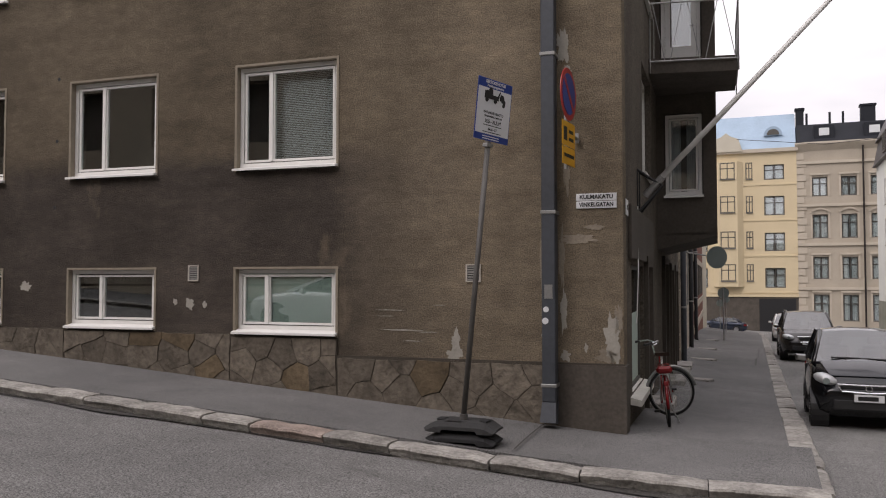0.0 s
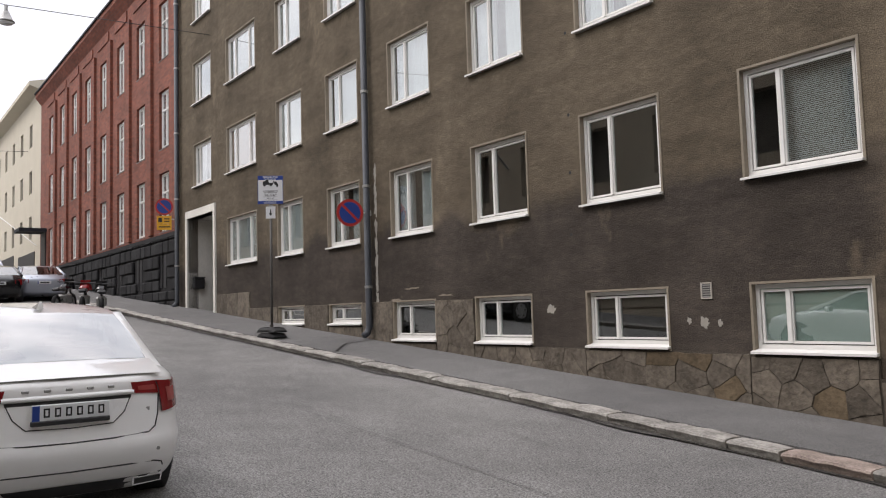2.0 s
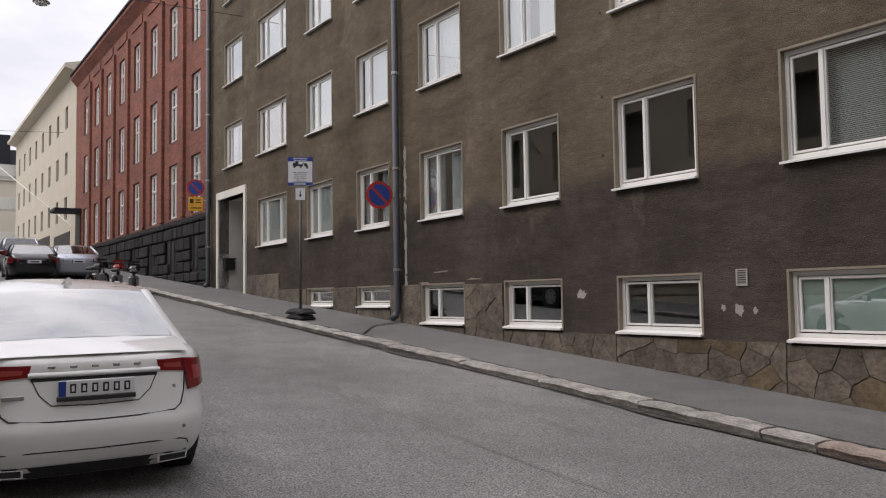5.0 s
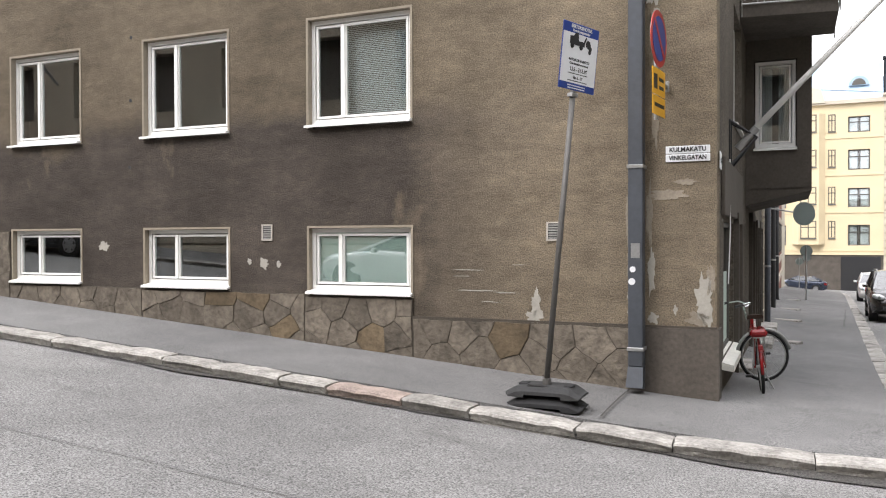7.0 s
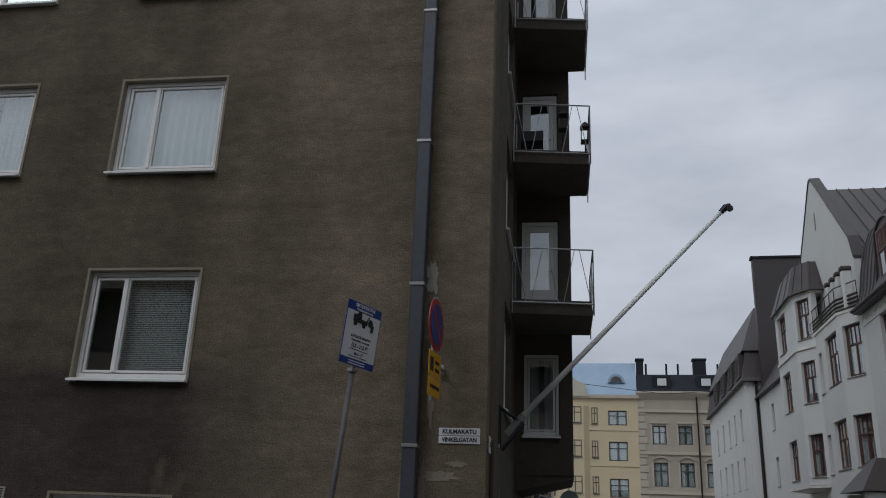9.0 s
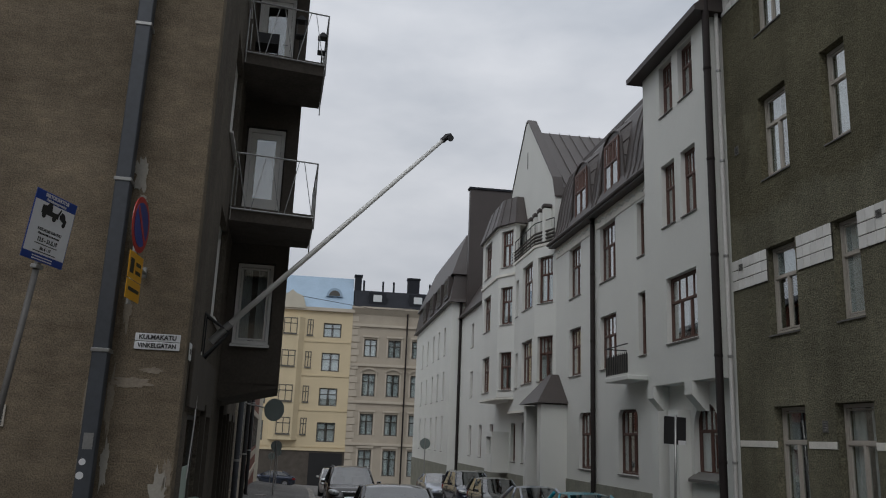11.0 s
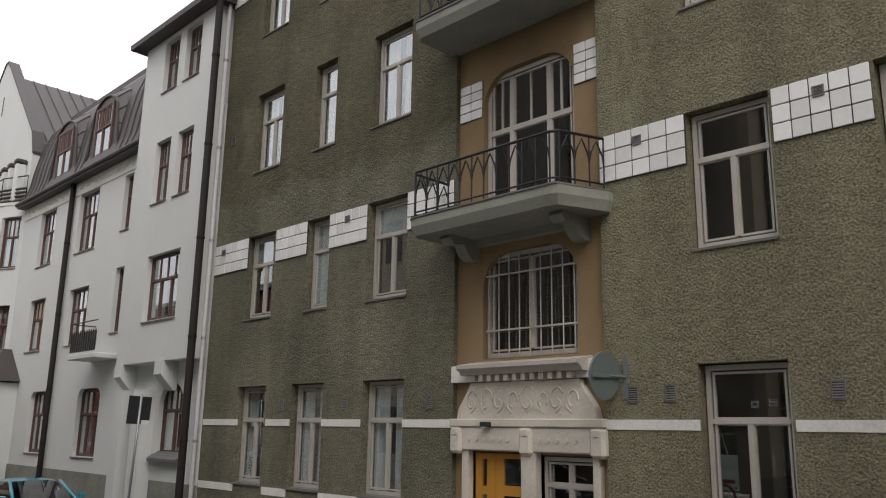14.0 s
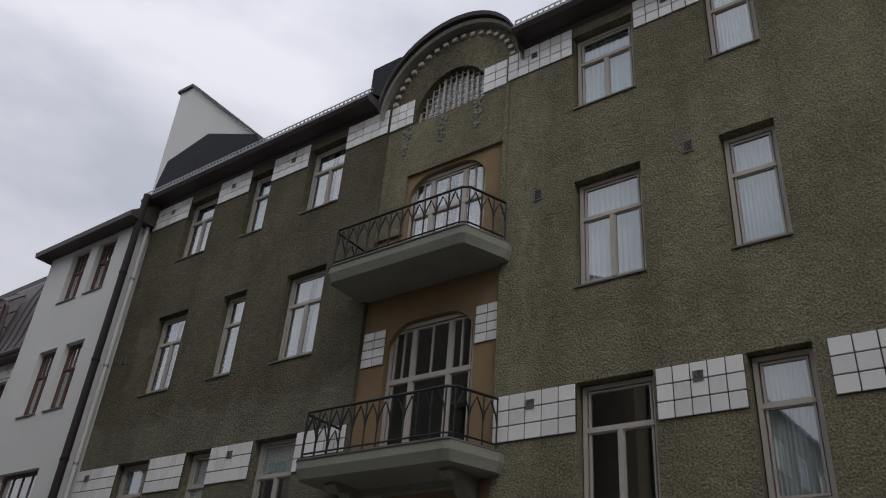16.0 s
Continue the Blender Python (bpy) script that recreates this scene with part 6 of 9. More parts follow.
part("oriel_floor", Geo(MG).box(OR0 + 0.02, OR1 - 0.02, ORB + 0.02, 0.6, ORZ - 0.004, ORZ + 0.2), M_WHITEWALL, white)
part("oriel_eave", Geo(MG).prism([(ORB - 0.4, 13.15), (ORB - 0.42, 13.3), (1.2, 14.9), (1.2, 13.15)], OR0 - 0.35, OR1 + 0.3, 0), M_ROOF, white)
for a in (OR0 + 0.05, -20.6):
    part("corbel", Geo(MG).prism([(0.0, ORZ), (ORB - 0.05, ORZ), (ORB - 0.05, ORZ - 0.35), (-0.1, ORZ - 0.75), (0.0, ORZ - 0.75)], a, a + 0.42, 0), M_WHITEWALL, white)
part("entrance_pier", Geo(MG).box(-23.1, -22.6, -0.36, 0.0, -1.5, 2.8).box(-21.9, -21.3, -0.36, 0.0, -1.5, 2.8), M_WHITEWALL, white)
part("entrance_door", Geo(MG).box(-22.6, -21.9, -0.04, 0.0, -1.0, 2.7), M_WOOD, white, "narrow dark door between two piers")
spandrels(MG, -21.1, -19.72, 2.95, 0.62, 0.003, 0.13, M_WHITEWALL, white)
part("arch_sill", Geo(MG).prism([(0.1, 1.2), (-0.16, 1.02), (-0.16, 0.94), (0.0, 1.0)], -21.2, -19.62, 0), M_SILLMETAL, white)
part("plinth_wall", Geo(MG).box(-21.2, -18.71, -0.05, 0.0, -2.6, 0.45), M_PLINTHGREY, white, "grey-green rough render plinth")
sb = thing("balcony", MG, "small balcony with a dark slatted railing", "balcony", kind="structure")
part("slab", Geo().cbox(-25.9, -23.9, -0.75, 0.0, 3.75, 3.9, 0.02), M_WHITEWALL, sb)
part("panel", Geo().box(-25.8, -24.0, -0.72, -0.69, 3.98, 4.55), M_DARKFRAME, sb)
for i in range(12):
    part("baluster", Geo().box(-25.8 + 1.78 * i / 11, -25.77 + 1.78 * i / 11, -0.74, -0.72, 3.95, 4.6), M_IRON, sb)
part("handrail", Geo().tube([(-25.85, 0.0, 4.85), (-25.85, -0.72, 4.85), (-23.95, -0.72, 4.85)], 0.02, 6), M_IRON, sb)
# carved frieze and mansard
fz = part("frieze", Geo(MG).box(-34.2, -23.3, -0.03, 0.0, EAVE_W - 0.62, EAVE_W - 0.15), M_BAND, white, "low relief frieze")
g = Geo(MG)
for i in range(72):
    c = -34.0 + 0.148 * i
    g.disc((c, -0.04, EAVE_W - 0.36 + 0.06 * math.sin(i * 1.6)), (0, 1, 0), 0.05, 0.03, 8)
part("relief", g, M_WHITEWALL, fz)
mans = thing("roof_2", None, "dark brown seamed metal mansard roof with dormers", "roof", kind="structure")
prof = [(-0.35, EAVE_W - 0.15), (-0.35, EAVE_W), (-0.14, EAVE_W + 0.22), (0.0, EAVE_W + 0.7), (0.12, EAVE_W + 1.5), (0.3, EAVE_W + 2.4), (0.6, EAVE_W + 3.2), (1.05, EAVE_W + 3.75), (1.7, EAVE_W + 4.0), (4.5, EAVE_W + 4.5), (4.5, EAVE_W - 0.15)]
part("slope", Geo(MG).prism(prof, -34.1, -23.1, 0), M_ROOF, mans)
for i in range(24):
    c = -34.0 + 0.46 * i
    if any(abs(c - d) < 1.3 for d in (-27.0, -30.5)):
        continue
    part("seam", Geo(MG).tube([(c, p[0] - 0.01, p[1] + 0.01) for p in prof[1:10]], 0.026, 4), M_ROOF, mans)
part("gutter", Geo(MG).tube([(-34.1, -0.38, EAVE_W - 0.02), (-23.1, -0.38, EAVE_W - 0.02)], 0.075, 8), M_ROOF, mans)
part("ridge_guard", Geo(MG).box(-34.0, -23.2, 1.25, 1.35, EAVE_W + 3.9, EAVE_W + 4.18), M_ROOF, mans)


def hood(c, k, z):
    """A bell-shaped line over a dormer, k: half width, z: top."""
    pts = [(c - k - 0.42, EAVE_W + 0.25), (c - k - 0.22, EAVE_W + 0.7), (c - k - 0.1, EAVE_W + 1.4), (c - k, z - 0.75)]
    pts += [(c + k * math.cos(t), z - 0.75 + 0.75 * math.sin(t)) for t in [math.pi * (1 - i / 8) for i in range(1, 8)]]
    return pts + [(2 * c - x, zz) for x, zz in pts[3::-1]]


for c in (-27.0, -30.5):
    shape = ((0.0, 1.0, 2.62), (0.35, 1.12, 2.95), (0.8, 1.2, 3.3), (1.6, 1.25, 3.6))
    dm = part("dormer", Geo(MG).loft([[(x, b, z) for x, z in hood(c, k, EAVE_W + h)] for b, k, h in shape]), M_ROOF, mans, fix=True)
    for k in (1, 2, 3, 5, 7, 9, 11, 12, 13):
        part("seam", Geo(MG).tube([(hood(c, kk, EAVE_W + h)[k][0], b, hood(c, kk, EAVE_W + h)[k][1] + 0.01) for b, kk, h in shape], 0.026, 4), M_ROOF, dm)
    part("dormer_rim", Geo(MG).tube([(x, -0.02, z) for x, z in hood(c, 1.0, EAVE_W + 2.64)], 0.05, 6), M_ROOF, dm)
    window(at(MG, c - 0.72, -0.06, EAVE_W + 0.36), 1.44, 1.95, (0.34, 0.32, 0.34), (0.58, 0.42), (0.5, 0.5), M_BROWNFRAME, 0.07, 0.05, 0.0, M_SILLMETAL, 0.05, ("curtain", M_CURTAIN), "dormer window with white curtains in dark metal", "window_5", "windows of the pale house", muntins=1)
drainpipe(MG, -28.9, -0.12, -1.1, EAVE_W, 0.09, M_BROWNPIPE, "dark brown drainpipe on the pale wall", (0.5, 3, 5.5, 8), m_clip=M_BROWNPIPE)

# canted bay under the gable, and a farther one that stands out more and has a turret roof
BAYS = {"gable": ([(-40.2, -0.6), (-35.4, -0.6), (-34.0, 0.0)], 10.45, [(4.4, 6.35), (7.85, 9.95)], [(1.55, 3.1), (0.22, 1.28)]),
        "turret": ([(-46.0, 0.0), (-44.6, -1.2), (-40.4, -1.2), (-39.2, -0.6)], 12.55, [(4.25, 6.1), (7.5, 9.4), (10.45, 12.35)], [(0.4, 1.4), (0.6, 2.4), (0.2, 1.14)])}
for nm, (plan, top, rows, spans) in BAYS.items():
    for (p0, p1), (s0, s1) in zip(zip(plan, plan[1:]), spans):
        d = Vector((p1[0] - p0[0], p1[1] - p0[1]))
        wm = MG @ Matrix.Translation((p0[0], p0[1], 0)) @ Matrix.Rotation(math.atan2(d.y, d.x), 4, "Z")
        ops = []
        for z0, z1 in rows:
            if nm == "gable" and d.length > 2:
                ops += [(2.5, 4.4, z0, z1), (1.2, 1.75, z0 - 0.1, z1 - 0.4)]
            else:
                ops.append((s0, s1, z0, z1))
        face("bay_wall", wm, 0.0, d.length, 0.0, 3.2 if nm == "gable" else 3.9, top, M_WHITEWALL, white, ops, 0.28, win=brown_window)
    closed = plan + ([(-34.0, 0.3), (-40.2, 0.3)] if nm == "gable" else [(-39.2, 0.3), (-46.0, 0.3)])
    zb = 3.1 if nm == "gable" else 3.78
    part("bay_floor", Geo(MG).prism([(x, b - 0.06 if b < 0 else b) for x, b in closed], zb, zb + 0.1, 2), M_BAND, white)
    part("bay_top", Geo(MG).prism([(x, b - 0.05 if b < 0 else b) for x, b in closed], top, top + 0.12, 2), M_BAND, white)
    part("bay_dark_backing", Geo(MG).box(plan[1][0] + 0.35 if nm == "turret" else -40.0, plan[-2][0] - 0.35, -0.25, -0.2, zb + 0.2, top - 0.1), M_ROOM, white)
    if nm == "turret":
        part("string_course", Geo(MG).prism([(x, b - 0.07 if b < 0 else b) for x, b in closed], 9.95, 10.08, 2), M_BAND, white)
        eave = [(-46.2, 0.3), (-44.7, -1.4), (-40.3, -1.4), (-39.0, -0.7), (-39.0, 0.3)]
        rings = [[(x, b, top + 0.08) for x, b in eave]]
        for k, h in ((0.90, 0.6), (0.80, 1.2), (0.70, 1.75)):
            rings.append([(-42.4 + (x + 42.4) * k, 0.3 + (b - 0.3) * k, top + h) for x, b in eave])
        tr = part("turret_roof", Geo(MG).loft(rings), M_ROOF, mans, fix=True)
        for k in range(10):
            t = k / 9
            j = min(3, int(t * 4))
            f = t * 4 - j
            part("seam", Geo(MG).tube([(rg[j][0] * (1 - f) + rg[j + 1][0] * f, rg[j][1] * (1 - f) + rg[j + 1][1] * f - 0.01, rg[0][2]) for rg in rings], 0.025, 4), M_ROOF, tr)
gp = [(-45.6, EAVE_W), (-45.6, 12.9), (-44.6, 13.3), (-39.6, 18.2), (-39.3, 18.2), (-34.6, 13.6), (-34.2, 12.6), (-34.2, EAVE_W)]
part("gable_wall", Geo(MG).prism(gp, -0.02, 0.35, 1), M_WHITEWALL, white)
gable_roof = part("gable_roof", Geo(MG).prism([(-39.45, 17.75), (-34.5, 13.2), (-34.2, 12.0), (-34.2, 11.5), (-45.6, 11.5), (-45.6, 12.6)], 0.36, 4.6, 1), M_ROOF, mans)
for i in range(8):
    b = 0.62 + 0.55 * i
    part("seam", Geo(MG).tube([(-39.45, b, 17.78), (-34.5, b, 13.23)], 0.03, 4), M_ROOF, gable_roof)
part("gable_coping", Geo(MG).loft([[(x, -0.06, z), (x, 0.4, z), (x, 0.4, z + 0.09), (x, -0.06, z + 0.09)] for x, z in ((-34.15, 12.6), (-34.55, 13.6), (-39.25, 18.22), (-39.65, 18.22), (-44.6, 13.32), (-45.65, 12.9))]), M_ROOF, white, fix=True)
part("gable_slit", Geo(MG).box(-39.35, -39.2, -0.028, 0.0, 15.6, 16.5), M_DARKFRAME, white)
for i in range(4):
    c = -37.4 + 0.82 * i
    part("arcade_post", Geo(MG).cbox(c, c + 0.28, -0.42, -0.02, 10.6, 12.2, 0.04), M_WHITEWALL, white)
    part("arcade_cap", Geo(MG).cbox(c - 0.04, c + 0.32, -0.46, -0.02, 12.204, 12.4, 0.05), M_ROOF, white)
    part("arcade_recess", Geo(MG).box(c - 0.5, c - 0.02, -0.03, -0.02, 10.6, 12.4), M_DARKFRAME, white)
gb2 = thing("balcony", MG, "roof balcony with dark railing below the gable", "balcony", kind="structure")
line = [(-40.0, -0.62), (-35.42, -0.62), (-34.15, -0.08)]
for (x0, y0), (x1, y1) in zip(line, line[1:]):
    for z in (10.62, 10.78, 10.94, 11.1):
        part("rail_board", Geo().tube([(x0, y0, z), (x1, y1, z)], 0.06, 4), M_DARKFRAME, gb2)
    part("handrail", Geo().tube([(x0, y0, 11.62), (x1, y1, 11.62)], 0.025, 6), M_IRON, gb2)
    n = max(2, int(math.hypot(x1 - x0, y1 - y0) / 0.7))
    for i in range(n + 1):
        part("post", Geo().tube([(x0 + (x1 - x0) * i / n, y0 + (y1 - y0) * i / n, 10.55), (x0 + (x1 - x0) * i / n, y0 + (y1 - y0) * i / n, 11.62)], 0.018, 5), M_IRON, gb2)

rest_open = []
for y in (37.2, 39.4, 41.6, 46.9, 50.2, 53.6):
    rest_open.append((-y - 0.45, -y + 0.45, 0.8, 2.7))
for y in (49.6, 53.6):
    for z0, z1 in ((4.5, 6.2), (7.8, 9.4)):
        rest_open.append((-y - 0.42, -y + 0.42, z0, z1))
face("main_wall", MG, -58.0, -34.2, XW, -4.6, EAVE_W, M_WHITEWALL, white, rest_open, win=brown_window)
part("plinth_wall", Geo(MG).box(-58.0, -34.2, -0.05, 0.0, -4.6, 0.2), M_PLINTHGREY, white, "grey-green rough render plinth")
part("roof_slope", Geo(MG).prism([(-0.3, EAVE_W), (1.5, EAVE_W + 3.0), (4.5, EAVE_W + 4.0), (4.5, EAVE_W)], -58.0, -45.8, 0), M_ROOF, mans)
cn = thing("porch", MG, "pale porch with a small hipped metal roof", "porch", kind="structure")
part("roof", Geo().loft([[(-35.3, -1.3, 3.35), (-32.2, -1.3, 3.35), (-32.2, 0.0, 3.35), (-35.3, 0.0, 3.35)], [(-34.2, -0.3, 4.6), (-33.6, -0.3, 4.6), (-33.6, 0.0, 4.6), (-34.2, 0.0, 4.6)]]), M_ROOF, cn)
part("wall", Geo().box(-32.9, -32.4, -1.1, 0.0, -1.6, 3.3), M_WHITEWALL, cn)
part("wall", Geo().box(-35.1, -34.7, -1.1, 0.0, -1.6, 3.3), M_WHITEWALL, cn)
part("door", Geo().box(-34.7, -32.9, -0.1, -0.06, -1.6, 2.6), M_WOOD, cn)
ob_ = thing("oriel", MG, "small pale oriel box above the ground floor", "oriel", kind="structure")
part("box", Geo().box(-44.3, -42.5, -0.9, 0.0, 0.2, 1.1).box(-44.3, -42.5, -0.9, 0.0, 2.0, 2.25).box(-44.3, -44.0, -0.9, 0.0, 1.1, 2.0).box(-42.8, -42.5, -0.9, 0.0, 1.1, 2.0), M_WHITEWALL, ob_)
part("pane", Geo().box(-44.0, -42.8, -0.7, -0.66, 1.1, 2.0), M_GLASS, ob_)
# projecting far wing with a steep roof
far_open = []
for y in (61.0, 64.0, 67.0, 70.5, 74.0):
    for z0, z1 in ((0.9, 3.4), (4.6, 6.7), (7.9, 10.0)):
        far_open.append((-y - 0.4, -y + 0.4, z0, z1))
face("wing_wall", MG, -79.0, -58.0, -0.75, -4.8, 11.5, M_WHITEWALL, white, far_open, win=brown_window)
part("wing_side", Geo(MG).box(-58.3, -58.0, -0.4, 6.0, -4.8, 11.5), M_WHITEWALL, white)
part("plinth_wall", Geo(MG).box(-79.0, -58.0, -0.8, -0.75, -4.8, 0.0), M_PLINTHGREY, white, "grey-green rough render plinth")
wing_roof = part("wing_roof", Geo(MG).loft([[(-79.2, -1.1, 11.5), (-57.6, -1.1, 11.5), (-57.6, 6.0, 11.5), (-79.2, 6.0, 11.5)],
                                        [(-79.2, -0.95, 11.75), (-57.75, -0.95, 11.75), (-57.75, 6.0, 11.75), (-79.2, 6.0, 11.75)],
                                        [(-79.0, -0.6, 13.6), (-58.1, -0.6, 13.6), (-58.1, 6.0, 13.6), (-79.0, 6.0, 13.6)],
                                        [(-79.0, -0.85, 13.62), (-57.9, -0.85, 13.62), (-57.9, 6.0, 13.62), (-79.0, 6.0, 13.62)],
                                        [(-78.0, 0.7, 17.4), (-61.0, 0.7, 17.4), (-61.0, 4.5, 17.6), (-78.0, 4.5, 17.6)]]), M_ROOF, mans, fix=True)
for y in (59.6, 63.2, 67.5, 72.0):
    part("wing_dormer", Geo(MG).cbox(-y - 1.0, -y + 1.0, -1.02, 0.3, 11.9, 13.55, 0.03), M_ROOF, wing_roof)
    window(at(MG, -y - 0.7, -1.06, 12.15), 1.4, 1.25, (0.34, 0.32, 0.34), (1.0,), None, M_DARKFRAME, 0.06, 0.05, 0.0, None, 0.0, None, "dark dormer window high in the roof", "window_5", "windows of the pale house")
part("fire_wall", Geo(MG).box(-57.4, -56.9, 0.15, 6.5, 11.0, 19.9), M_ROOF, mans, "tall dark metal-clad fire wall")
part("fire_wall_cap", Geo(MG).box(-57.5, -56.8, 0.05, 6.6, 19.9, 20.05), M_ROOF_BLACK, mans)
drainpipe(MG, -57.85, -0.12, -1.5, 11.5, 0.1, M_BROWNPIPE, "dark brown drainpipe on the pale wall", (0.5, 3, 5.5, 8), m_clip=M_BROWNPIPE)
# pale fire wall rising behind the olive roof
part("back_gable", Geo(MG).prism([(-23.4, 13.0), (-17.0, 13.0), (-17.0, 16.7), (-22.8, 22.05), (-23.6, 22.1)], 2.2, 2.6, 1), M_WHITEWALL, white)
part("back_gable_coping", Geo(MG).loft([[(x, 2.1, z), (x, 2.7, z), (x, 2.7, z + 0.12), (x, 2.1, z + 0.12)] for x, z in ((-23.7, 22.1), (-22.8, 22.06), (-16.9, 16.65))]), M_ROOF, white, fix=True)

# ---- houses across the far end of the street ----
yel = thing("yellow_house", None, "pale yellow apartment house with a blue-grey sheet roof", "house", kind="structure")


def dark_window(m, o, b0):
    a0, a1, z0, z1 = o
    window(at(m, a0 + 0.02, b0 + 0.12, z0 + 0.02), a1 - a0 - 0.04, z1 - z0 - 0.04, (0.5, 0.5), (0.66, 0.34), (0.5, 0.5), M_DARKFRAME, 0.07, 0.06, 0.0, M_SILLMETAL, 0.1, ("curtain", M_CURTAIN),
           "dark-framed window of a distant house", "window_6", "windows at the end of the street")


y_open = []
for x0, x1 in ((0.15, 2.2), (-7.5, -5.8)):
    for z0, z1 in ((0.9, 3.05), (4.9, 6.9), (8.8, 10.9), (12.7, 14.35)):
        y_open.append((x0, x1, z0, z1))
face("wall", MF, -12.0, 3.45, 0.0, 0.0, 16.0, M_YELLOW, yel, y_open, win=dark_window)
part("ground_floor", Geo(MF).box(-12.0, 3.45, 0.0, 0.4, -4.6, 0.0), M_CONCRETE, yel, "dark stone ground floor")
part("band", Geo(MF).box(-12.0, 3.5, -0.12, 0.0, -0.1, 0.2), M_YELLOW, yel)
part("gateway", Geo(MF).box(-0.5, 3.2, -0.03, 0.0, -4.2, -0.3), M_BLACK, yel, "dark gateway")
part("room_dark_backing", Geo(MF).box(-12, 14, 1.2, 1.3, -4, 16.5), M_ROOM, yel)
part("cornice", Geo(MF).box(-12.0, 3.6, -0.35, 0.0, 15.7, 16.1), M_BEIGE_TRIM, yel)
part("roof", Geo(MF).prism([(-0.3, 16.1), (0.6, 17.6), (2.4, 20.2), (6.0, 20.2), (6.0, 16.1)], -12.0, 3.4, 0), M_ROOF_BLUE, yel)
part("bay", Geo(MF).prism([(-5.2, 0.0), (-4.6, -0.8), (-2.6, -0.8), (-2.0, 0.0)], 1.0, 14.8, 2), M_YELLOW, yel)
for z in (1.6, 5.2, 9.1, 12.8):
    dark_window(MF, (-4.4, -2.8, z, z + 1.9), -0.94)
    dark_window(MF, (-1.75, -1.0, z, z + 1.9), -0.14)
part("bay_gable", Geo(MF).prism([(-5.4, 15.9), (-2.0, 15.9), (-2.4, 17.3), (-3.2, 17.6), (-3.7, 18.0), (-4.2, 17.6), (-5.0, 17.3)], -0.5, 0.2, 1), M_CREAM, yel)
part("dormer", Geo(MF).prism([(0.2 + 0.95 * (1 - math.cos(t)), 17.6 + 1.0 * math.sin(t)) for t in [math.pi * i / 10 for i in range(11)]], 0.3, 1.6, 1), M_ROOF_BLUE, yel)
part("dormer_pane", Geo(MF).prism([(1.15 + 0.65 * math.cos(t), 17.65 + 0.65 * math.sin(t)) for t in [math.pi * i / 10 for i in range(11)]], 0.27, 0.3, 1), M_DARKFRAME, yel)
for z in (0.3, 4.3, 8.2, 12.1):
    part("string_course", Geo(MF).box(-12.0, 3.45, -0.07, 0.0, z, z + 0.16), M_YELLOW, yel)

bei = thing("beige_house", None, "beige stuccoed apartment house with arched window heads", "house", kind="structure")
b_open = []
for x0 in (4.95, 7.75, 10.55, 13.3):
    for z0, z1 in ((-2.6, 0.2), (1.85, 4.2), (6.2, 8.75), (10.7, 12.75)):
        b_open.append((x0, x0 + 1.5, z0, z1))
face("wall", MF, 3.45, 22.0, 0.05, -4.6, 16.4, M_BEIGE, bei, b_open, win=dark_window)
for i, (x0, x1, z0, z1) in enumerate(b_open):
    if 5 < z0 < 8:
        part("window_head", Geo(MF).loft([[(x, b, z) for b, z in ((-0.12, zz), (0.05, zz), (0.05, zz + 0.22), (-0.16, zz + 0.22))] for x, zz in [(x0 - 0.25 + (x1 - x0 + 0.5) * t / 10, z1 + 0.1 + 0.42 * math.sin(math.pi * t / 10)) for t in range(11)]]), M_BEIGE_TRIM, bei, fix=True)
    else:
        part("window_head", Geo(MF).box(x0 - 0.2, x1 + 0.2, -0.12, 0.05, z1 + 0.22, z1 + 0.42), M_BEIGE_TRIM, bei)
    part("window_trim", Geo(MF).box(x0 - 0.2, x0 - 0.02, -0.02, 0.05, z0, z1 + 0.2).box(x1 + 0.02, x1 + 0.2, -0.02, 0.05, z0, z1 + 0.2), M_BEIGE_TRIM, bei)
for z in (0.7, 5.4, 9.6, 14.2):
    part("string_course", Geo(MF).box(3.45, 22.0, -0.14, 0.05, z, z + 0.3), M_BEIGE_TRIM, bei)
part("cornice", Geo(MF).prism([(0.05, 15.6), (-0.2, 15.9), (-0.55, 16.3), (-0.55, 16.5), (0.05, 16.5)], 3.3, 22.0, 0), M_BEIGE_TRIM, bei)
for i in range(26):
    z = -4.0 + 0.78 * i
    if z < 15.4:
        part("quoin", Geo(MF).box(3.45, 4.15 + 0.22 * (i % 2), -0.05, 0.05, z, z + 0.66), M_BEIGE_TRIM, bei)
part("roof", Geo(MF).prism([(-0.4, 16.5), (1.4, 18.7), (6.0, 19.0), (6.0, 16.5)], 3.5, 22.0, 0), M_ROOF_BLACK, bei)
for x in (5.2, 10.0):
    part("dormer", Geo(MF).box(x, x + 2.0, -0.1, 1.5, 16.9, 18.3), M_ROOF_BLACK, bei)
    part("dormer_pane", Geo(MF).box(x + 0.5, x + 1.5, -0.14, -0.1, 17.2, 18.0), M_BLIND, bei)
for x, w_ in ((3.5, 0.8), (9.9, 1.4)):
    ch = part("chimney", Geo(MF).box(x, x + w_, 1.5, 2.6, 17.0, 20.4), M_ROOF_BLACK, bei)
    part("chimney_cap", Geo(MF).box(x - 0.1, x + w_ + 0.1, 1.4, 2.7, 20.4, 20.6), M_ROOF_BLACK, ch)
for x in (4.6, 6.9, 8.2, 12.6):
    part("flue", Geo(MF).tube([(x, 1.8, 18.4), (x, 1.8, 20.0)], 0.12, 8), M_ROOF_BLACK, bei)
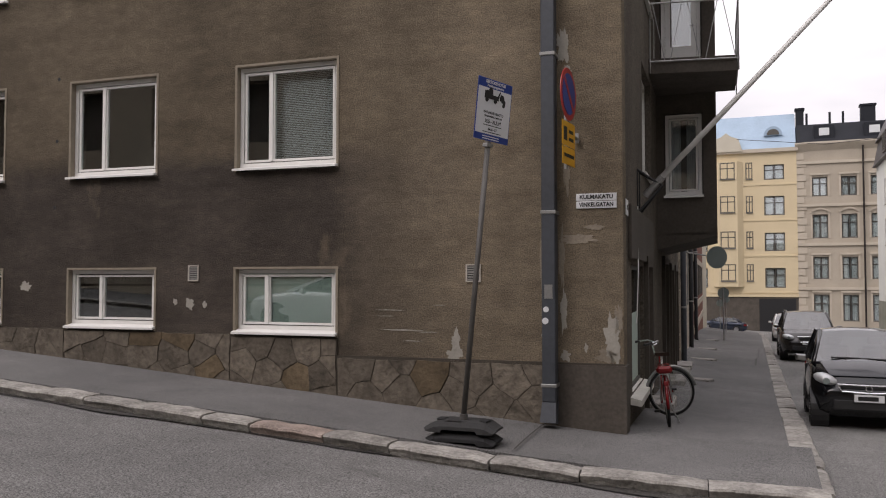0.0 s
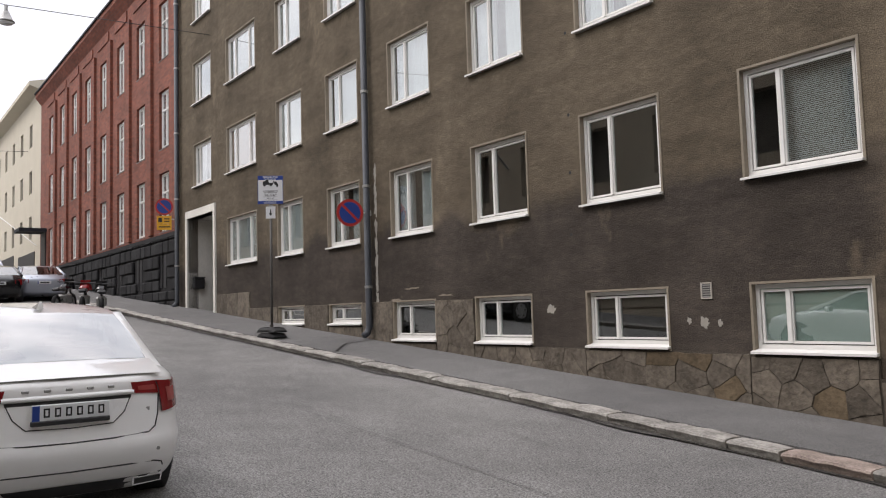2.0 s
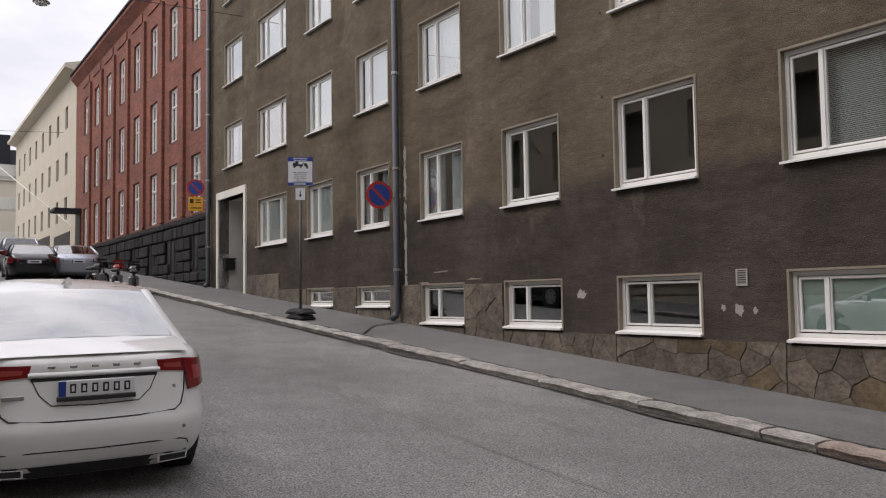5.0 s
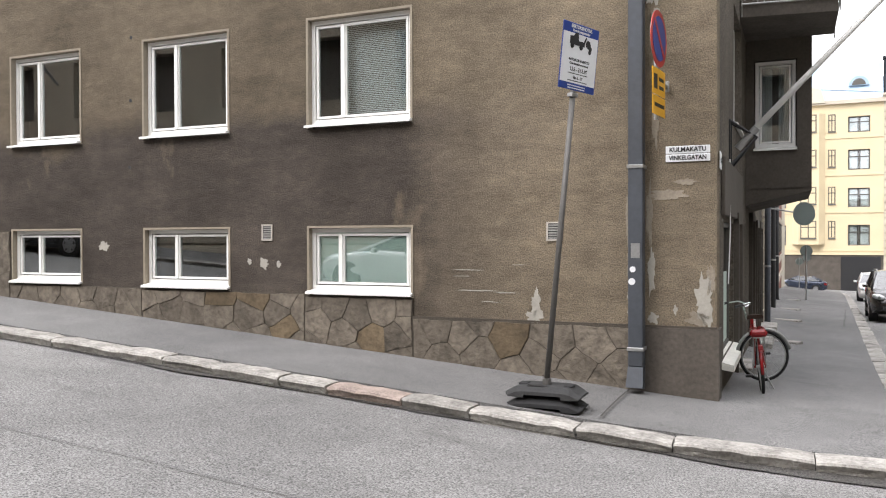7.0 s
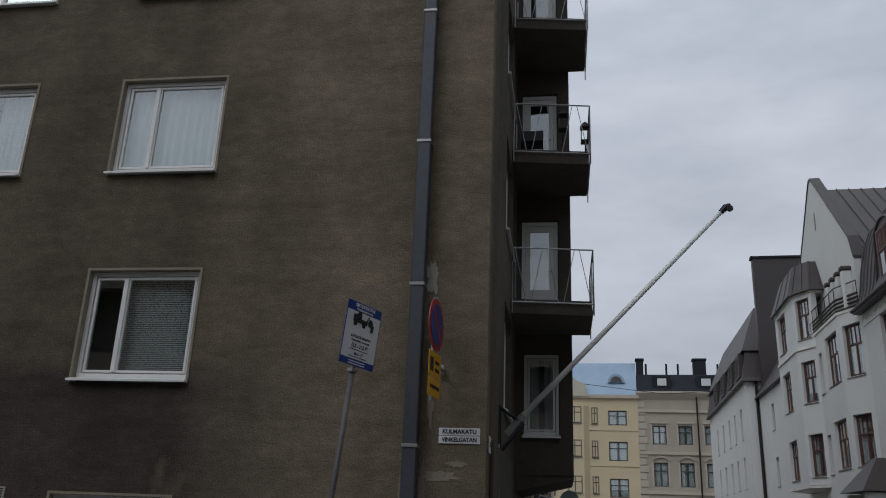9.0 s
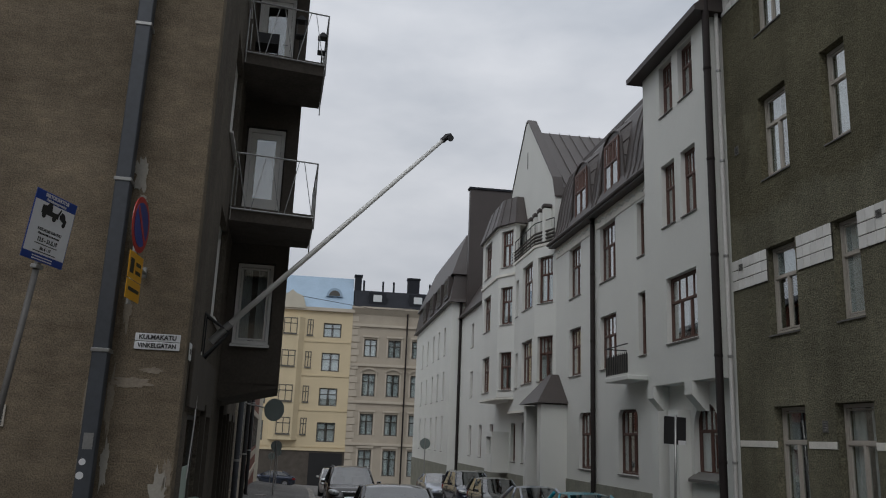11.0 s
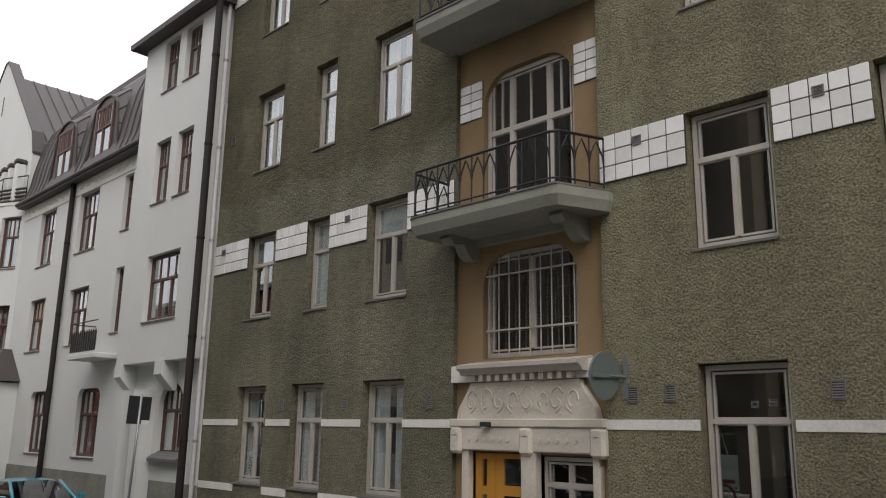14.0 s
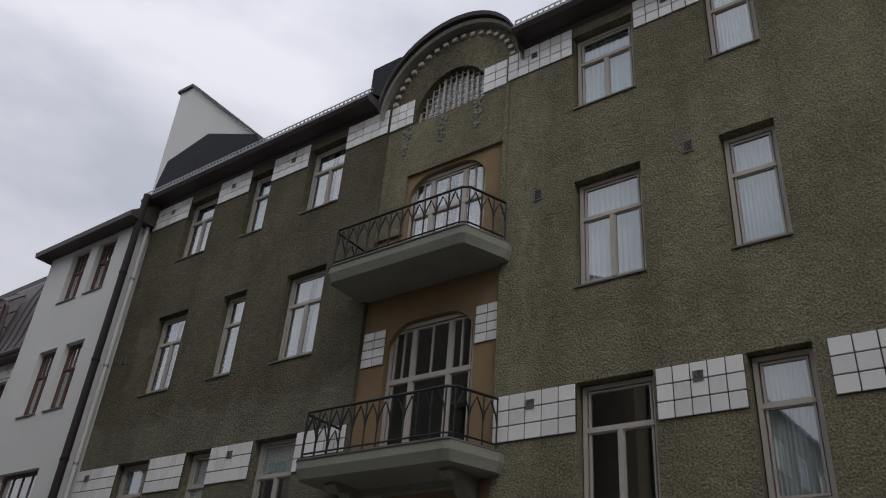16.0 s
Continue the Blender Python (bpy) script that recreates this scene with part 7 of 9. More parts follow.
drainpipe(MF, 9.85, -0.25, -3.8, 15.9, 0.09, M_BROWNPIPE, "thin brown drainpipe on the beige house", (0, 4, 8, 12), m_clip=M_BROWNPIPE)

# ---- red brick house up the sloping street ----
bk = thing("brick_house", None, "red brick house with pilasters on a black granite base", "house", kind="structure")
BK0, BK1 = -54.2, -28.35
bk_cols = [-29.35 - 3.03 * i for i in range(8)]


def white_window(m, o, b0):
    a0, a1, z0, z1 = o
    window(at(m, a0 + 0.01, b0 + 0.1, z0 + 0.01), a1 - a0 - 0.02, z1 - z0 - 0.02, (0.5, 0.5), (0.68, 0.32), (0.5, 0.5), M_WHITE, 0.06, 0.05, 0.0, M_SILLMETAL, 0.12, ("roller", M_CURTAIN),
           "tall white window in the brick wall", "window_7", "windows of the brick house")


bk_open = [(c - 1.15, c, z, z + 2.25) for c in bk_cols for z in (5.05, 8.25, 11.75)]
face("wall", MA, BK0, BK1, 0.0, 4.85, 15.9, M_BRICK, bk, bk_open, win=white_window)
for c in bk_cols:
    part("pilaster", Geo(MA).box(c + 0.7, c + 1.15, -0.12, 0.0, 5.0, 14.6), M_BRICK, bk)
    part("brick_panel", Geo(MA).box(c - 1.5, c + 0.5, -0.05, 0.0, 14.75, 15.2), M_BRICK, bk)
part("cornice", Geo(MA).prism([(0.0, 15.3), (-0.15, 15.5), (-0.35, 15.75), (-0.35, 15.95), (0.0, 15.95)], BK0, BK1, 0), M_BRICK, bk)
part("roof", Geo(MA).prism([(-0.42, 15.95), (-0.42, 16.05), (5.0, 17.5), (5.0, 15.95)], BK0, BK1, 0), M_ROOF_BLACK, bk)
part("room_dark_backing", Geo(MA).box(-84, BK1, 0.9, 1.0, 2, 16), M_ROOM, bk)
part("base_course", Geo(MA).box(BK0, BK1, -0.12, 0.1, 4.75, 4.9), M_DARKSTONE, bk)
r = random.Random(9)
base = part("base_wall", Geo(MA).box(BK0, BK1, -0.04, 0.3, 0.5, 4.75), M_DARKSTONE, bk, "black rubble granite base")
z = 1.6
while z < 4.7:
    hgt = r.uniform(0.36, 0.52)
    a = BK1
    while a > BK1 - 17:
        ln = r.uniform(0.5, 1.0)
        if not any(abs(a - ln / 2 - (c - 0.55)) < 0.62 and 2.9 < z + 0.2 < 4.2 for c in bk_cols):
            g = Geo(MA).cbox(a - ln + 0.02, a - 0.02, -0.12 - r.uniform(0, 0.05), -0.03, z + 0.02, min(4.74, z + hgt - 0.02), 0.04)
            part("granite_block", g, M_DARKSTONE, base)
        a -= ln
    z += hgt
for c in bk_cols[:6]:
    for k in (0, 1):
        part("slit_window", Geo(MA).box(c - 0.95 + 0.5 * k, c - 0.65 + 0.5 * k, -0.06, -0.03, 2.9, 4.15), M_BLACK, base)
part("door_canopy", Geo(MA).box(BK0 + 0.2, BK0 + 2.0, -1.5, 0.0, 7.2, 7.4), M_ROOF_BLACK, bk)
part("doorway", Geo(MA).box(BK0 + 0.5, BK0 + 1.8, -0.06, 0.0, 4.6, 7.2), M_BLACK, bk)

# ---- cream house beyond, and the house that closes the street ----
cr_ = thing("cream_house", None, "plain cream rendered house with small dark windows", "house", kind="structure")
c_open = [(-57.2 - 3.4 * i - 1.0, -57.2 - 3.4 * i, z, z + 1.5) for i in range(8) for z in (7.2, 10.2, 13.3)]


def small_dark(m, o, b0):
    a0, a1, z0, z1 = o
    window(at(m, a0 + 0.01, b0 + 0.12, z0 + 0.01), a1 - a0 - 0.02, z1 - z0 - 0.02, (0.5, 0.5), (1.0,), None, M_DARKFRAME, 0.06, 0.05, 0.0, M_SILLMETAL, 0.1, None,
           "small dark-framed window in a cream wall", "window_8", "windows of the cream house")


face("wall", MA, -84.0, -54.25, 0.0, 2.0, 16.6, M_CREAM, cr_, c_open, win=small_dark)
part("eave", Geo(MA).prism([(0.0, 16.4), (-0.7, 16.6), (-0.7, 16.85), (4.0, 18.0), (4.0, 16.4)], -84.4, -54.25, 0), M_CREAM, cr_)
part("garage_opening", Geo(MA).box(-62, -56, -0.04, 0.0, 4.5, 6.3).box(-70, -64, -0.04, 0.0, 5.0, 6.6), M_BLACK, cr_)
for z in (7.3, 10.5, 13.6):
    part("balcony", Geo(MA).box(-86.5, -84.3, -1.3, 0.4, z, z + 1.1), M_WHITEWALL, cr_)
fp2 = thing("flagpole", MA, "thin pale flagpole slanting from the house wall", "flagpole")
part("pole", Geo().tube([(-55.0, -0.1, 6.6), (-62.5, -4.0, 11.6)], 0.028, 8), M_POLE, fp2)
en = thing("end_house", None, "pale cream house with a black roof across the street end", "house", kind="structure")
ME = frame_matrix((-100.0, 0.0), (0, 1))
e_open = []
for y0, y1 in ((2.4, 4.8), (-1.0, -0.2), (-4.5, -2.3)):
    for z in (8.8, 11.7 + 0.1, 13.0 - 0.1 + 1.6):
        if z < 14:
            e_open.append((y0, y1, z - 0.3, z + 1.35))
face("wall", ME, -30.0, 30.0, 0.0, 4.0, 15.3, M_CREAM, en, e_open, win=white_window)
part("room_dark_backing", Geo(ME).box(-30, 30, 0.9, 1.0, 4, 15), M_ROOM, en)
part("eave", Geo(ME).box(-30.0, 30.0, -0.3, 0.0, 15.1, 15.4), M_CREAM, en)
part("roof", Geo(ME).prism([(-0.3, 15.4), (2.2, 18.9), (5.0, 19.0), (5.0, 15.4)], -30.0, 30.0, 0), M_ROOF_BLACK, en)
for y in (-2.3, 0.1, 4.7):
    part("chimney", Geo(ME).box(y, y + 1.2, 0.8, 2.4, 16.5, 20.3), M_ROOF_BLACK, en)
for y in (-0.8, 2.0, 3.2):
    part("flue", Geo(ME).tube([(y, 1.8, 18), (y, 1.8, 19.8)], 0.12, 8), M_ROOF_BLACK, en)
part("downpipe", Geo(ME).tube([(1.5, -0.1, 4.5), (1.5, -0.1, 15.2)], 0.12, 8), M_BROWNPIPE, en)

# ---- row behind the brown house on the cross street ----
row = thing("beige_row_house", None, "beige rusticated house wall with drainpipes", "house", kind="structure")
part("wall", Geo(MB).box(14.0, 27.0, 0.0, 0.5, -2.5, 12.0), M_BEIGE, row)
for k in range(30):
    z = -1.0 + 0.42 * k
    if z < 4.4:
        part("course", Geo(MB).box(14.0, 27.0, -0.05, 0.0, z, z + 0.36), M_BEIGE_TRIM, row)
for a in (16.0, 19.5, 23.0, 25.8):
    part("window_recess", Geo(MB).box(a, a + 1.1, -0.06, -0.052, 0.9, 2.8), M_DARKFRAME, row)
    for z in (5.6, 9.0):
        part("window_recess", Geo(MB).box(a, a + 1.1, -0.03, 0.0, z, z + 1.9), M_DARKFRAME, row)
part("cornice", Geo(MB).prism([(0.0, 11.6), (-0.5, 11.9), (-0.5, 12.1), (3.0, 13.0), (3.0, 11.6)], 14.0, 27.0, 0), M_BEIGE_TRIM, row)
row2 = thing("orange_row_house", None, "orange-red brick house wall with pale bands", "house", kind="structure")
part("wall", Geo(MB).box(27.0, 52.0, 0.0, 0.5, -4.0, 9.0), M_BRICK, row2)
for z in (-0.6, 0.4, 2.6, 4.9, 7.5):
    part("band", Geo(MB).box(27.0, 52.0, -0.08, 0.0, z, z + 0.28), M_BEIGE_TRIM, row2)
for i in range(7):
    for z in (0.9, 5.3):
        part("window_recess", Geo(MB).box(28.5 + 3.3 * i, 29.7 + 3.3 * i, -0.04, 0.0, z, z + 1.7), M_DARKFRAME, row2)
part("roof", Geo(MB).prism([(-0.4, 9.0), (3.0, 10.5), (3.0, 9.0)], 27.0, 52.0, 0), M_ROOF_BLACK, row2)
row3 = thing("cream_row_house", None, "cream house wall farther down the street", "house", kind="structure")
part("wall", Geo(MB).box(52.0, 72.0, 0.0, 0.5, -5.0, 8.0), M_CREAM, row3)
for a in (14.2, 20.9, 27.2):
    drainpipe(MB, a, -0.14, -1.0, 11.5 if a < 27 else 8.8, 0.08, M_ZINC if a < 15 else M_IRON, "dark drainpipe between the row houses", (1, 3, 6))

# ---- the near side, behind the camera ----
sw = thing("wall_south", None, "light stone house wall on the near side of the street", "wall", kind="structure")
MSO = frame_matrix((8.0, -3.3), (-1, 0))
s_open = [(2 + 3.2 * i, 3.3 + 3.2 * i, z, z + 2.0) for i in range(22) for z in (2.6, 6.2)]
w = part("street_wall", wall_geo(Geo(), 0.0, 76.0, -2.0, 9.8, s_open, 0.0, 0.4), M_SOUTH, sw)
w.matrix_world = MSO
part("room_dark_backing", Geo(MSO).box(0, 76, 0.6, 0.7, -2, 9.8), M_ROOM, sw)
for z in (1.2, 2.0, 5.2, 8.8):
    part("string_course", Geo(MSO).box(0.0, 76.0, -0.15, 0.0, z, z + 0.3), M_BEIGE_TRIM, sw)
for k in range(6):
    part("course", Geo(MSO).box(0.0, 76.0, -0.06, 0.0, -0.6 + 0.45 * k, -0.6 + 0.45 * k + 0.38), M_BEIGE_TRIM, sw)


# ---- parked cars ----
def lerp_list(pts, x):
    if x <= pts[0][0]:
        return pts[0][1]
    for (x0, v0), (x1, v1) in zip(pts, pts[1:]):
        if x <= x1:
            return v0 + (v1 - v0) * (x - x0) / (x1 - x0)
    return pts[-1][1]


def car(m, label, paint, L, W, H, belt, top_line, glass, wheel_x, wheel_r=0.31, hood=None, group="parked cars", roof_rails=False, roof_paint=None,
        front="plain", rear="plain", plate=True, mirror=None, ground=0.17, section_n=None):
    """A car whose middle stands at m's origin, nose towards +x. top_line: (x, z) of the upper edge of the lower body.
    glass: x of the rear base, rear top, front top and front base of the cabin."""
    c = thing("car", m, label, "car", group)
    hw = W / 2
    n = 26
    rings = []
    for i in range(n + 1):
        x = -L / 2 + L * i / n
        e = abs(2 * i / n - 1)
        k = 1.0 - 0.17 * max(0.0, (e - 0.72) / 0.28) ** 2.2
        zt = lerp_list(top_line, x)
        zb = ground + 0.16 * max(0.0, (e - 0.8) / 0.2) ** 2
        h = zt - zb
        w = hw * k
        half = [(0.80 * w, zb), (0.95 * w, zb + 0.08 * h), (0.985 * w, zb + 0.3 * h), (1.0 * w, zb + 0.55 * h), (0.985 * w, zb + 0.74 * h), (0.945 * w, zb + 0.90 * h), (0.86 * w, zb + 0.985 * h), (0.5 * w, zb + 1.0 * h + 0.015)]
        xo = x
        rings.append([(xo, y, z) for y, z in half] + [(xo, -y, z) for y, z in half[::-1]])
    # rounded nose and tail
    for at_end, grow in ((0, -1), (-1, 1)):
        end = rings[at_end]
        zm = sum(p[2] for p in end) / len(end)
        for kk, off in ((0.95, 0.03), (0.82, 0.05)):
            cap = [(end[0][0] + grow * off, p[1] * kk, zm + (p[2] - zm) * kk) for p in end]
            rings = [cap] + rings if at_end == 0 else rings + [cap]
    body = part("body", Geo().loft(rings), paint, c, smooth=True, fix=True, angle=50)
    rb, rt, ft, fb = glass
    bz_r, bz_f = lerp_list(top_line, rb), lerp_list(top_line, fb)
    by, ty = hw * 0.90, hw * 0.72
    roof_t = 0.06
    # roof panel, gently crowned
    rr_ = []
    for i in range(9):
        t = i / 8
        x = rt + (ft - rt) * t
        z = H - 0.05 * (2 * t - 1) ** 2 - 0.02
        rr_.append([(x, ty * s, z - 0.05 * abs(s) ** 3 + (0.0 if abs(s) < 1 else -0.02)) for s in (-1, -0.9, -0.5, 0, 0.5, 0.9, 1)] + [(x, ty * s * 0.97, z - 0.11) for s in (1, 0, -1)])
    part("roof", Geo().loft(rr_), roof_paint or paint, c, smooth=True, fix=True, angle=50)
    zr, zf = H - 0.09, H - 0.09
    beltz = belt

    def pillar(p0, p1, r0, r1):
        part("pillar", Geo().tube([p0, p1], [r0, r1], 6), paint, c, smooth=True)
    for s in (1, -1):
        pillar((fb, by * s, bz_f - 0.03), (ft, ty * s, zf), 0.045, 0.04)
        pillar((rb, by * s, bz_r - 0.03), (rt, ty * s, zr), 0.07, 0.05)
        mid = (rt + ft) / 2 - 0.05
        pillar((mid, by * s * 1.0, beltz - 0.03), (mid - 0.02, ty * s * 1.01, H - 0.10), 0.04, 0.035)
    part("windscreen", Geo().add([(fb, -by, bz_f), (fb, by, bz_f), (ft, ty, zf), (ft, -ty, zf), (fb + 0.06, 0, bz_f + 0.01), (ft + 0.05, 0, zf + 0.03)], [(0, 4, 5, 3), (4, 1, 2, 5)]), M_CARGLASS, c, smooth=True)
    part("rear_window", Geo().add([(rb, by, bz_r), (rb, -by, bz_r), (rt, -ty, zr), (rt, ty, zr), (rb - 0.05, 0, bz_r + 0.01), (rt - 0.04, 0, zr + 0.03)], [(0, 4, 5, 3), (4, 1, 2, 5)]), M_CARGLASS, c, smooth=True)
    for s in (1, -1):
        f = [(0, 1, 2, 3)] if s < 0 else [(3, 2, 1, 0)]
        part("side_window", Geo().add([(rb + 0.05, by * s, max(bz_r, beltz) - 0.01), (fb - 0.05, by * s, max(bz_f, beltz - 0.05) - 0.01), (ft - 0.03, ty * s, zf), (rt + 0.04, ty * s, zr)], f), M_CARGLASS, c)
    # seats and dark floor
    part("interior", Geo().box(rb + 0.1, fb - 0.15, -by * 0.9, by * 0.9, ground + 0.3, beltz - 0.18), M_SEAT, c)
    for s in (0.37, -0.37):
        part("seat", Geo().cbox(mid - 0.12, mid + 0.05, s * W / 1.85 - 0.24, s * W / 1.85 + 0.24, beltz - 0.25, beltz + 0.22, 0.05).cbox(mid - 0.08, mid + 0.0, s * W / 1.85 - 0.12, s * W / 1.85 + 0.12, beltz + 0.24, beltz + 0.40, 0.04), M_SEAT, c)
    # wheels
    for x in wheel_x:
        for s in (1, -1):
            y = s * (hw - 0.10)
            # no well is cut; a black disc stands for its shade
            part("wheel_arch", Geo().tube([(x, s * (hw - 0.25), wheel_r), (x, s * (hw + 0.004), wheel_r)], wheel_r + 0.055, 24), M_PLASTIC, c)
            wh = part("wheel", Geo().torus((x, y + s * 0.03, wheel_r), (0, 1, 0), wheel_r - 0.075, 0.085, 28, 10), M_TYRE, c, smooth=True)
            part("rim", Geo().disc((x, y + s * 0.08, wheel_r), (0, 1, 0), wheel_r - 0.11, 0.05, 24), M_RIM, wh)
            for q in range(5):
                a_ = 2 * math.pi * q / 5 + 0.3
                part("spoke_gap", Geo().disc((x + math.cos(a_) * (wheel_r - 0.18), y + s * 0.107, wheel_r + math.sin(a_) * (wheel_r - 0.18)), (0, 1, 0), 0.035, 0.006, 10), M_PLASTIC, wh)
    for s in (1, -1):
        mr = part("mirror", Geo().loft([[(fb - 0.28 + dx, s * (hw + 0.02 + dy), beltz + dz) for dx, dy, dz in ((0, 0, -0.02), (0, 0.16, 0.0), (0, 0.17, 0.10), (0, 0.01, 0.09))],
                                        [(fb - 0.14 + dx, s * (hw + 0.03 + dy), beltz + dz) for dx, dy, dz in ((0, 0, 0.0), (0, 0.12, 0.02), (0, 0.12, 0.08), (0, 0.01, 0.07))]]), mirror or paint, c, fix=True)
        part("door_line", Geo().box(mid + 0.0, mid + 0.008, s * (hw * 0.965), s * (hw * 1.002), ground + 0.18, beltz - 0.1), M_PLASTIC, c)
        part("door_handle", Geo().cbox(mid - 0.26, mid - 0.08, s * hw * 0.985 - 0.012, s * hw * 0.985 + 0.012, beltz - 0.16, beltz - 0.125, 0.006), paint, c)
        part("sill", Geo().box(wheel_x[0] + wheel_r + 0.08, wheel_x[1] - wheel_r - 0.08, s * hw * 0.93, s * hw * 0.985, ground - 0.005, ground + 0.1), M_PLASTIC, c)
        if roof_rails:
            part("roof_rail", Geo().tube([(rt + 0.1, s * (ty - 0.04), H - 0.1), (rt + 0.2, s * (ty - 0.03), H - 0.02), (ft - 0.2, s * (ty - 0.03), H - 0.02), (ft - 0.1, s * (ty - 0.04), H - 0.1)], 0.018, 6), M_STEEL, c)
    # ends
    xf, xr = L / 2 + 0.05, -L / 2 - 0.05
    zl = lerp_list(top_line, xf - 0.3)
    part("grille", Geo().cbox(xf - 0.06, xf + 0.006, -hw * 0.40, hw * 0.40, zl - 0.23, zl - 0.16, 0.02), M_PLASTIC, c)
    part("bumper_mouth", Geo().cbox(xf - 0.06, xf + 0.012, -hw * 0.62, hw * 0.62, ground + 0.14, ground + 0.30, 0.02), M_PLASTIC, c)
    if plate:
        p = part("number_plate", Geo().cbox(xf, xf + 0.02, -0.24, 0.24, ground + 0.34, ground + 0.46, 0.005), M_SIGNWHITE, c)
        part("mark", Geo().box(xf + 0.02, xf + 0.023, -0.15, 0.17, ground + 0.37, ground + 0.43), M_BLACK, p)
        p = part("number_plate", Geo().cbox(xr - 0.02, xr, -0.26, 0.26, belt - 0.27, belt - 0.15, 0.005), M_SIGNWHITE, c)
        part("mark", Geo().box(xr - 0.023, xr - 0.02, -0.19, 0.15, belt - 0.24, belt - 0.18), M_BLACK, p)
        part("blue_strip", Geo().box(xr - 0.0225, xr - 0.02, 0.21, 0.255, belt - 0.265, belt - 0.155), M_BLUE, p)
    for s in (1, -1):
        cx_, cy_, cz_ = xf - 0.27, s * hw * 0.70, zl - 0.14
        hl = part("headlight", Geo().loft([[(cx_ + 0.25 * math.sin(u) * math.cos(v) - 0.10 * (s * hw * 0.26 * math.sin(u) * math.sin(v) * s), cy_ + hw * 0.25 * math.sin(u) * math.sin(v), cz_ + 0.10 * math.cos(u) + 0.05 * s * math.sin(u) * math.sin(v)) for v in [2 * math.pi * q / 16 for q in range(16)]] for u in [0.08 + (math.pi - 0.16) * q / 9 for q in range(10)]]), M_LAMPCLEAR, c, smooth=True, fix=True)
        part("bulb", Geo().disc((cx_ + 0.235, cy_ + s * 0.02, cz_ - 0.01), (1, s * 0.2, 0.15), 0.05, 0.03, 14), M_SIGNGREY, hl)
        part("tail_light", Geo().loft([[(xr + 0.34, s * hw * 0.985, belt - 0.26), (xr + 0.30, s * hw * 0.975, belt - 0.06), (xr + 0.1, s * hw * 0.6, belt - 0.06), (xr + 0.1, s * hw * 0.6, belt - 0.22)],
                                       [(xr + 0.07, s * hw * 0.90, belt - 0.28), (xr + 0.07, s * hw * 0.88, belt - 0.07), (xr - 0.0, s * hw * 0.62, belt - 0.08), (xr - 0.012, s * hw * 0.62, belt - 0.22)]]), M_LAMPRED, c, fix=True)
    return c


def standing(x, y, heading, rise=None):
    """Pose on the road with the car's nose along heading (degrees)."""
    h = radians(heading)
    d = 1.3
    z0, z1 = road_z(x - math.cos(h) * d, y - math.sin(h) * d), road_z(x + math.cos(h) * d, y + math.sin(h) * d)
    return Matrix.Translation((x, y, (z0 + z1) / 2)) @ Matrix.Rotation(h, 4, "Z") @ Matrix.Rotation(-math.atan2(z1 - z0, 2 * d), 4, "Y")


SEDAN = dict(L=4.63, W=1.87, H=1.48, belt=1.0, top_line=[(-2.32, 0.95), (-2.2, 1.08), (-1.75, 1.10), (-1.2, 1.02), (0.9, 0.97), (1.3, 0.93), (2.0, 0.80), (2.2, 0.70), (2.32, 0.6)], glass=(-1.85, -0.95, 0.25, 1.15), wheel_x=(-1.38, 1.4), wheel_r=0.33)
SUV = dict(L=4.6, W=1.82, H=1.72, belt=1.1, top_line=[(-2.3, 0.98), (-2.2, 1.12), (1.0, 1.08), (1.3, 1.05), (2.05, 0.95), (2.25, 0.82), (2.3, 0.7)], glass=(-2.2, -1.75, 0.35, 1.15), wheel_x=(-1.3, 1.35), wheel_r=0.36, roof_rails=True, ground=0.24)
HATCH = dict(L=3.8, W=1.6, H=1.40, belt=0.92, top_line=[(-1.9, 0.85), (-1.8, 0.95), (0.7, 0.9), (0.95, 0.88), (1.6, 0.72), (1.82, 0.62), (1.9, 0.5)], glass=(-1.8, -1.2, 0.1, 0.9), wheel_x=(-1.2, 1.2), wheel_r=0.28)
TALLHATCH = dict(L=3.65, W=1.66, H=1.52, belt=0.98, top_line=[(-1.82, 0.9), (-1.75, 1.02), (0.85, 0.97), (1.1, 0.95), (1.55, 0.80), (1.75, 0.68), (1.82, 0.55)], glass=(-1.75, -1.35, 0.3, 1.1), wheel_x=(-1.15, 1.2), wheel_r=0.29)
ROUND = dict(L=3.6, W=1.64, H=1.40, belt=0.92, top_line=[(-1.8, 0.75), (-1.7, 0.92), (-1.2, 0.95), (0.7, 0.92), (0.95, 0.90), (1.45, 0.76), (1.7, 0.64), (1.8, 0.5)], glass=(-1.62, -0.75, 0.15, 0.95), wheel_x=(-1.2, 1.22), wheel_r=0.28)
MICRO = dict(L=2.7, W=1.56, H=1.54, belt=0.98, top_line=[(-1.35, 0.85), (-1.28, 1.02), (0.55, 1.0), (0.72, 0.98), (1.12, 0.86), (1.28, 0.74), (1.35, 0.62)], glass=(-1.28, -1.0, -0.02, 0.72), wheel_x=(-0.93, 0.93), wheel_r=0.28, ground=0.16)

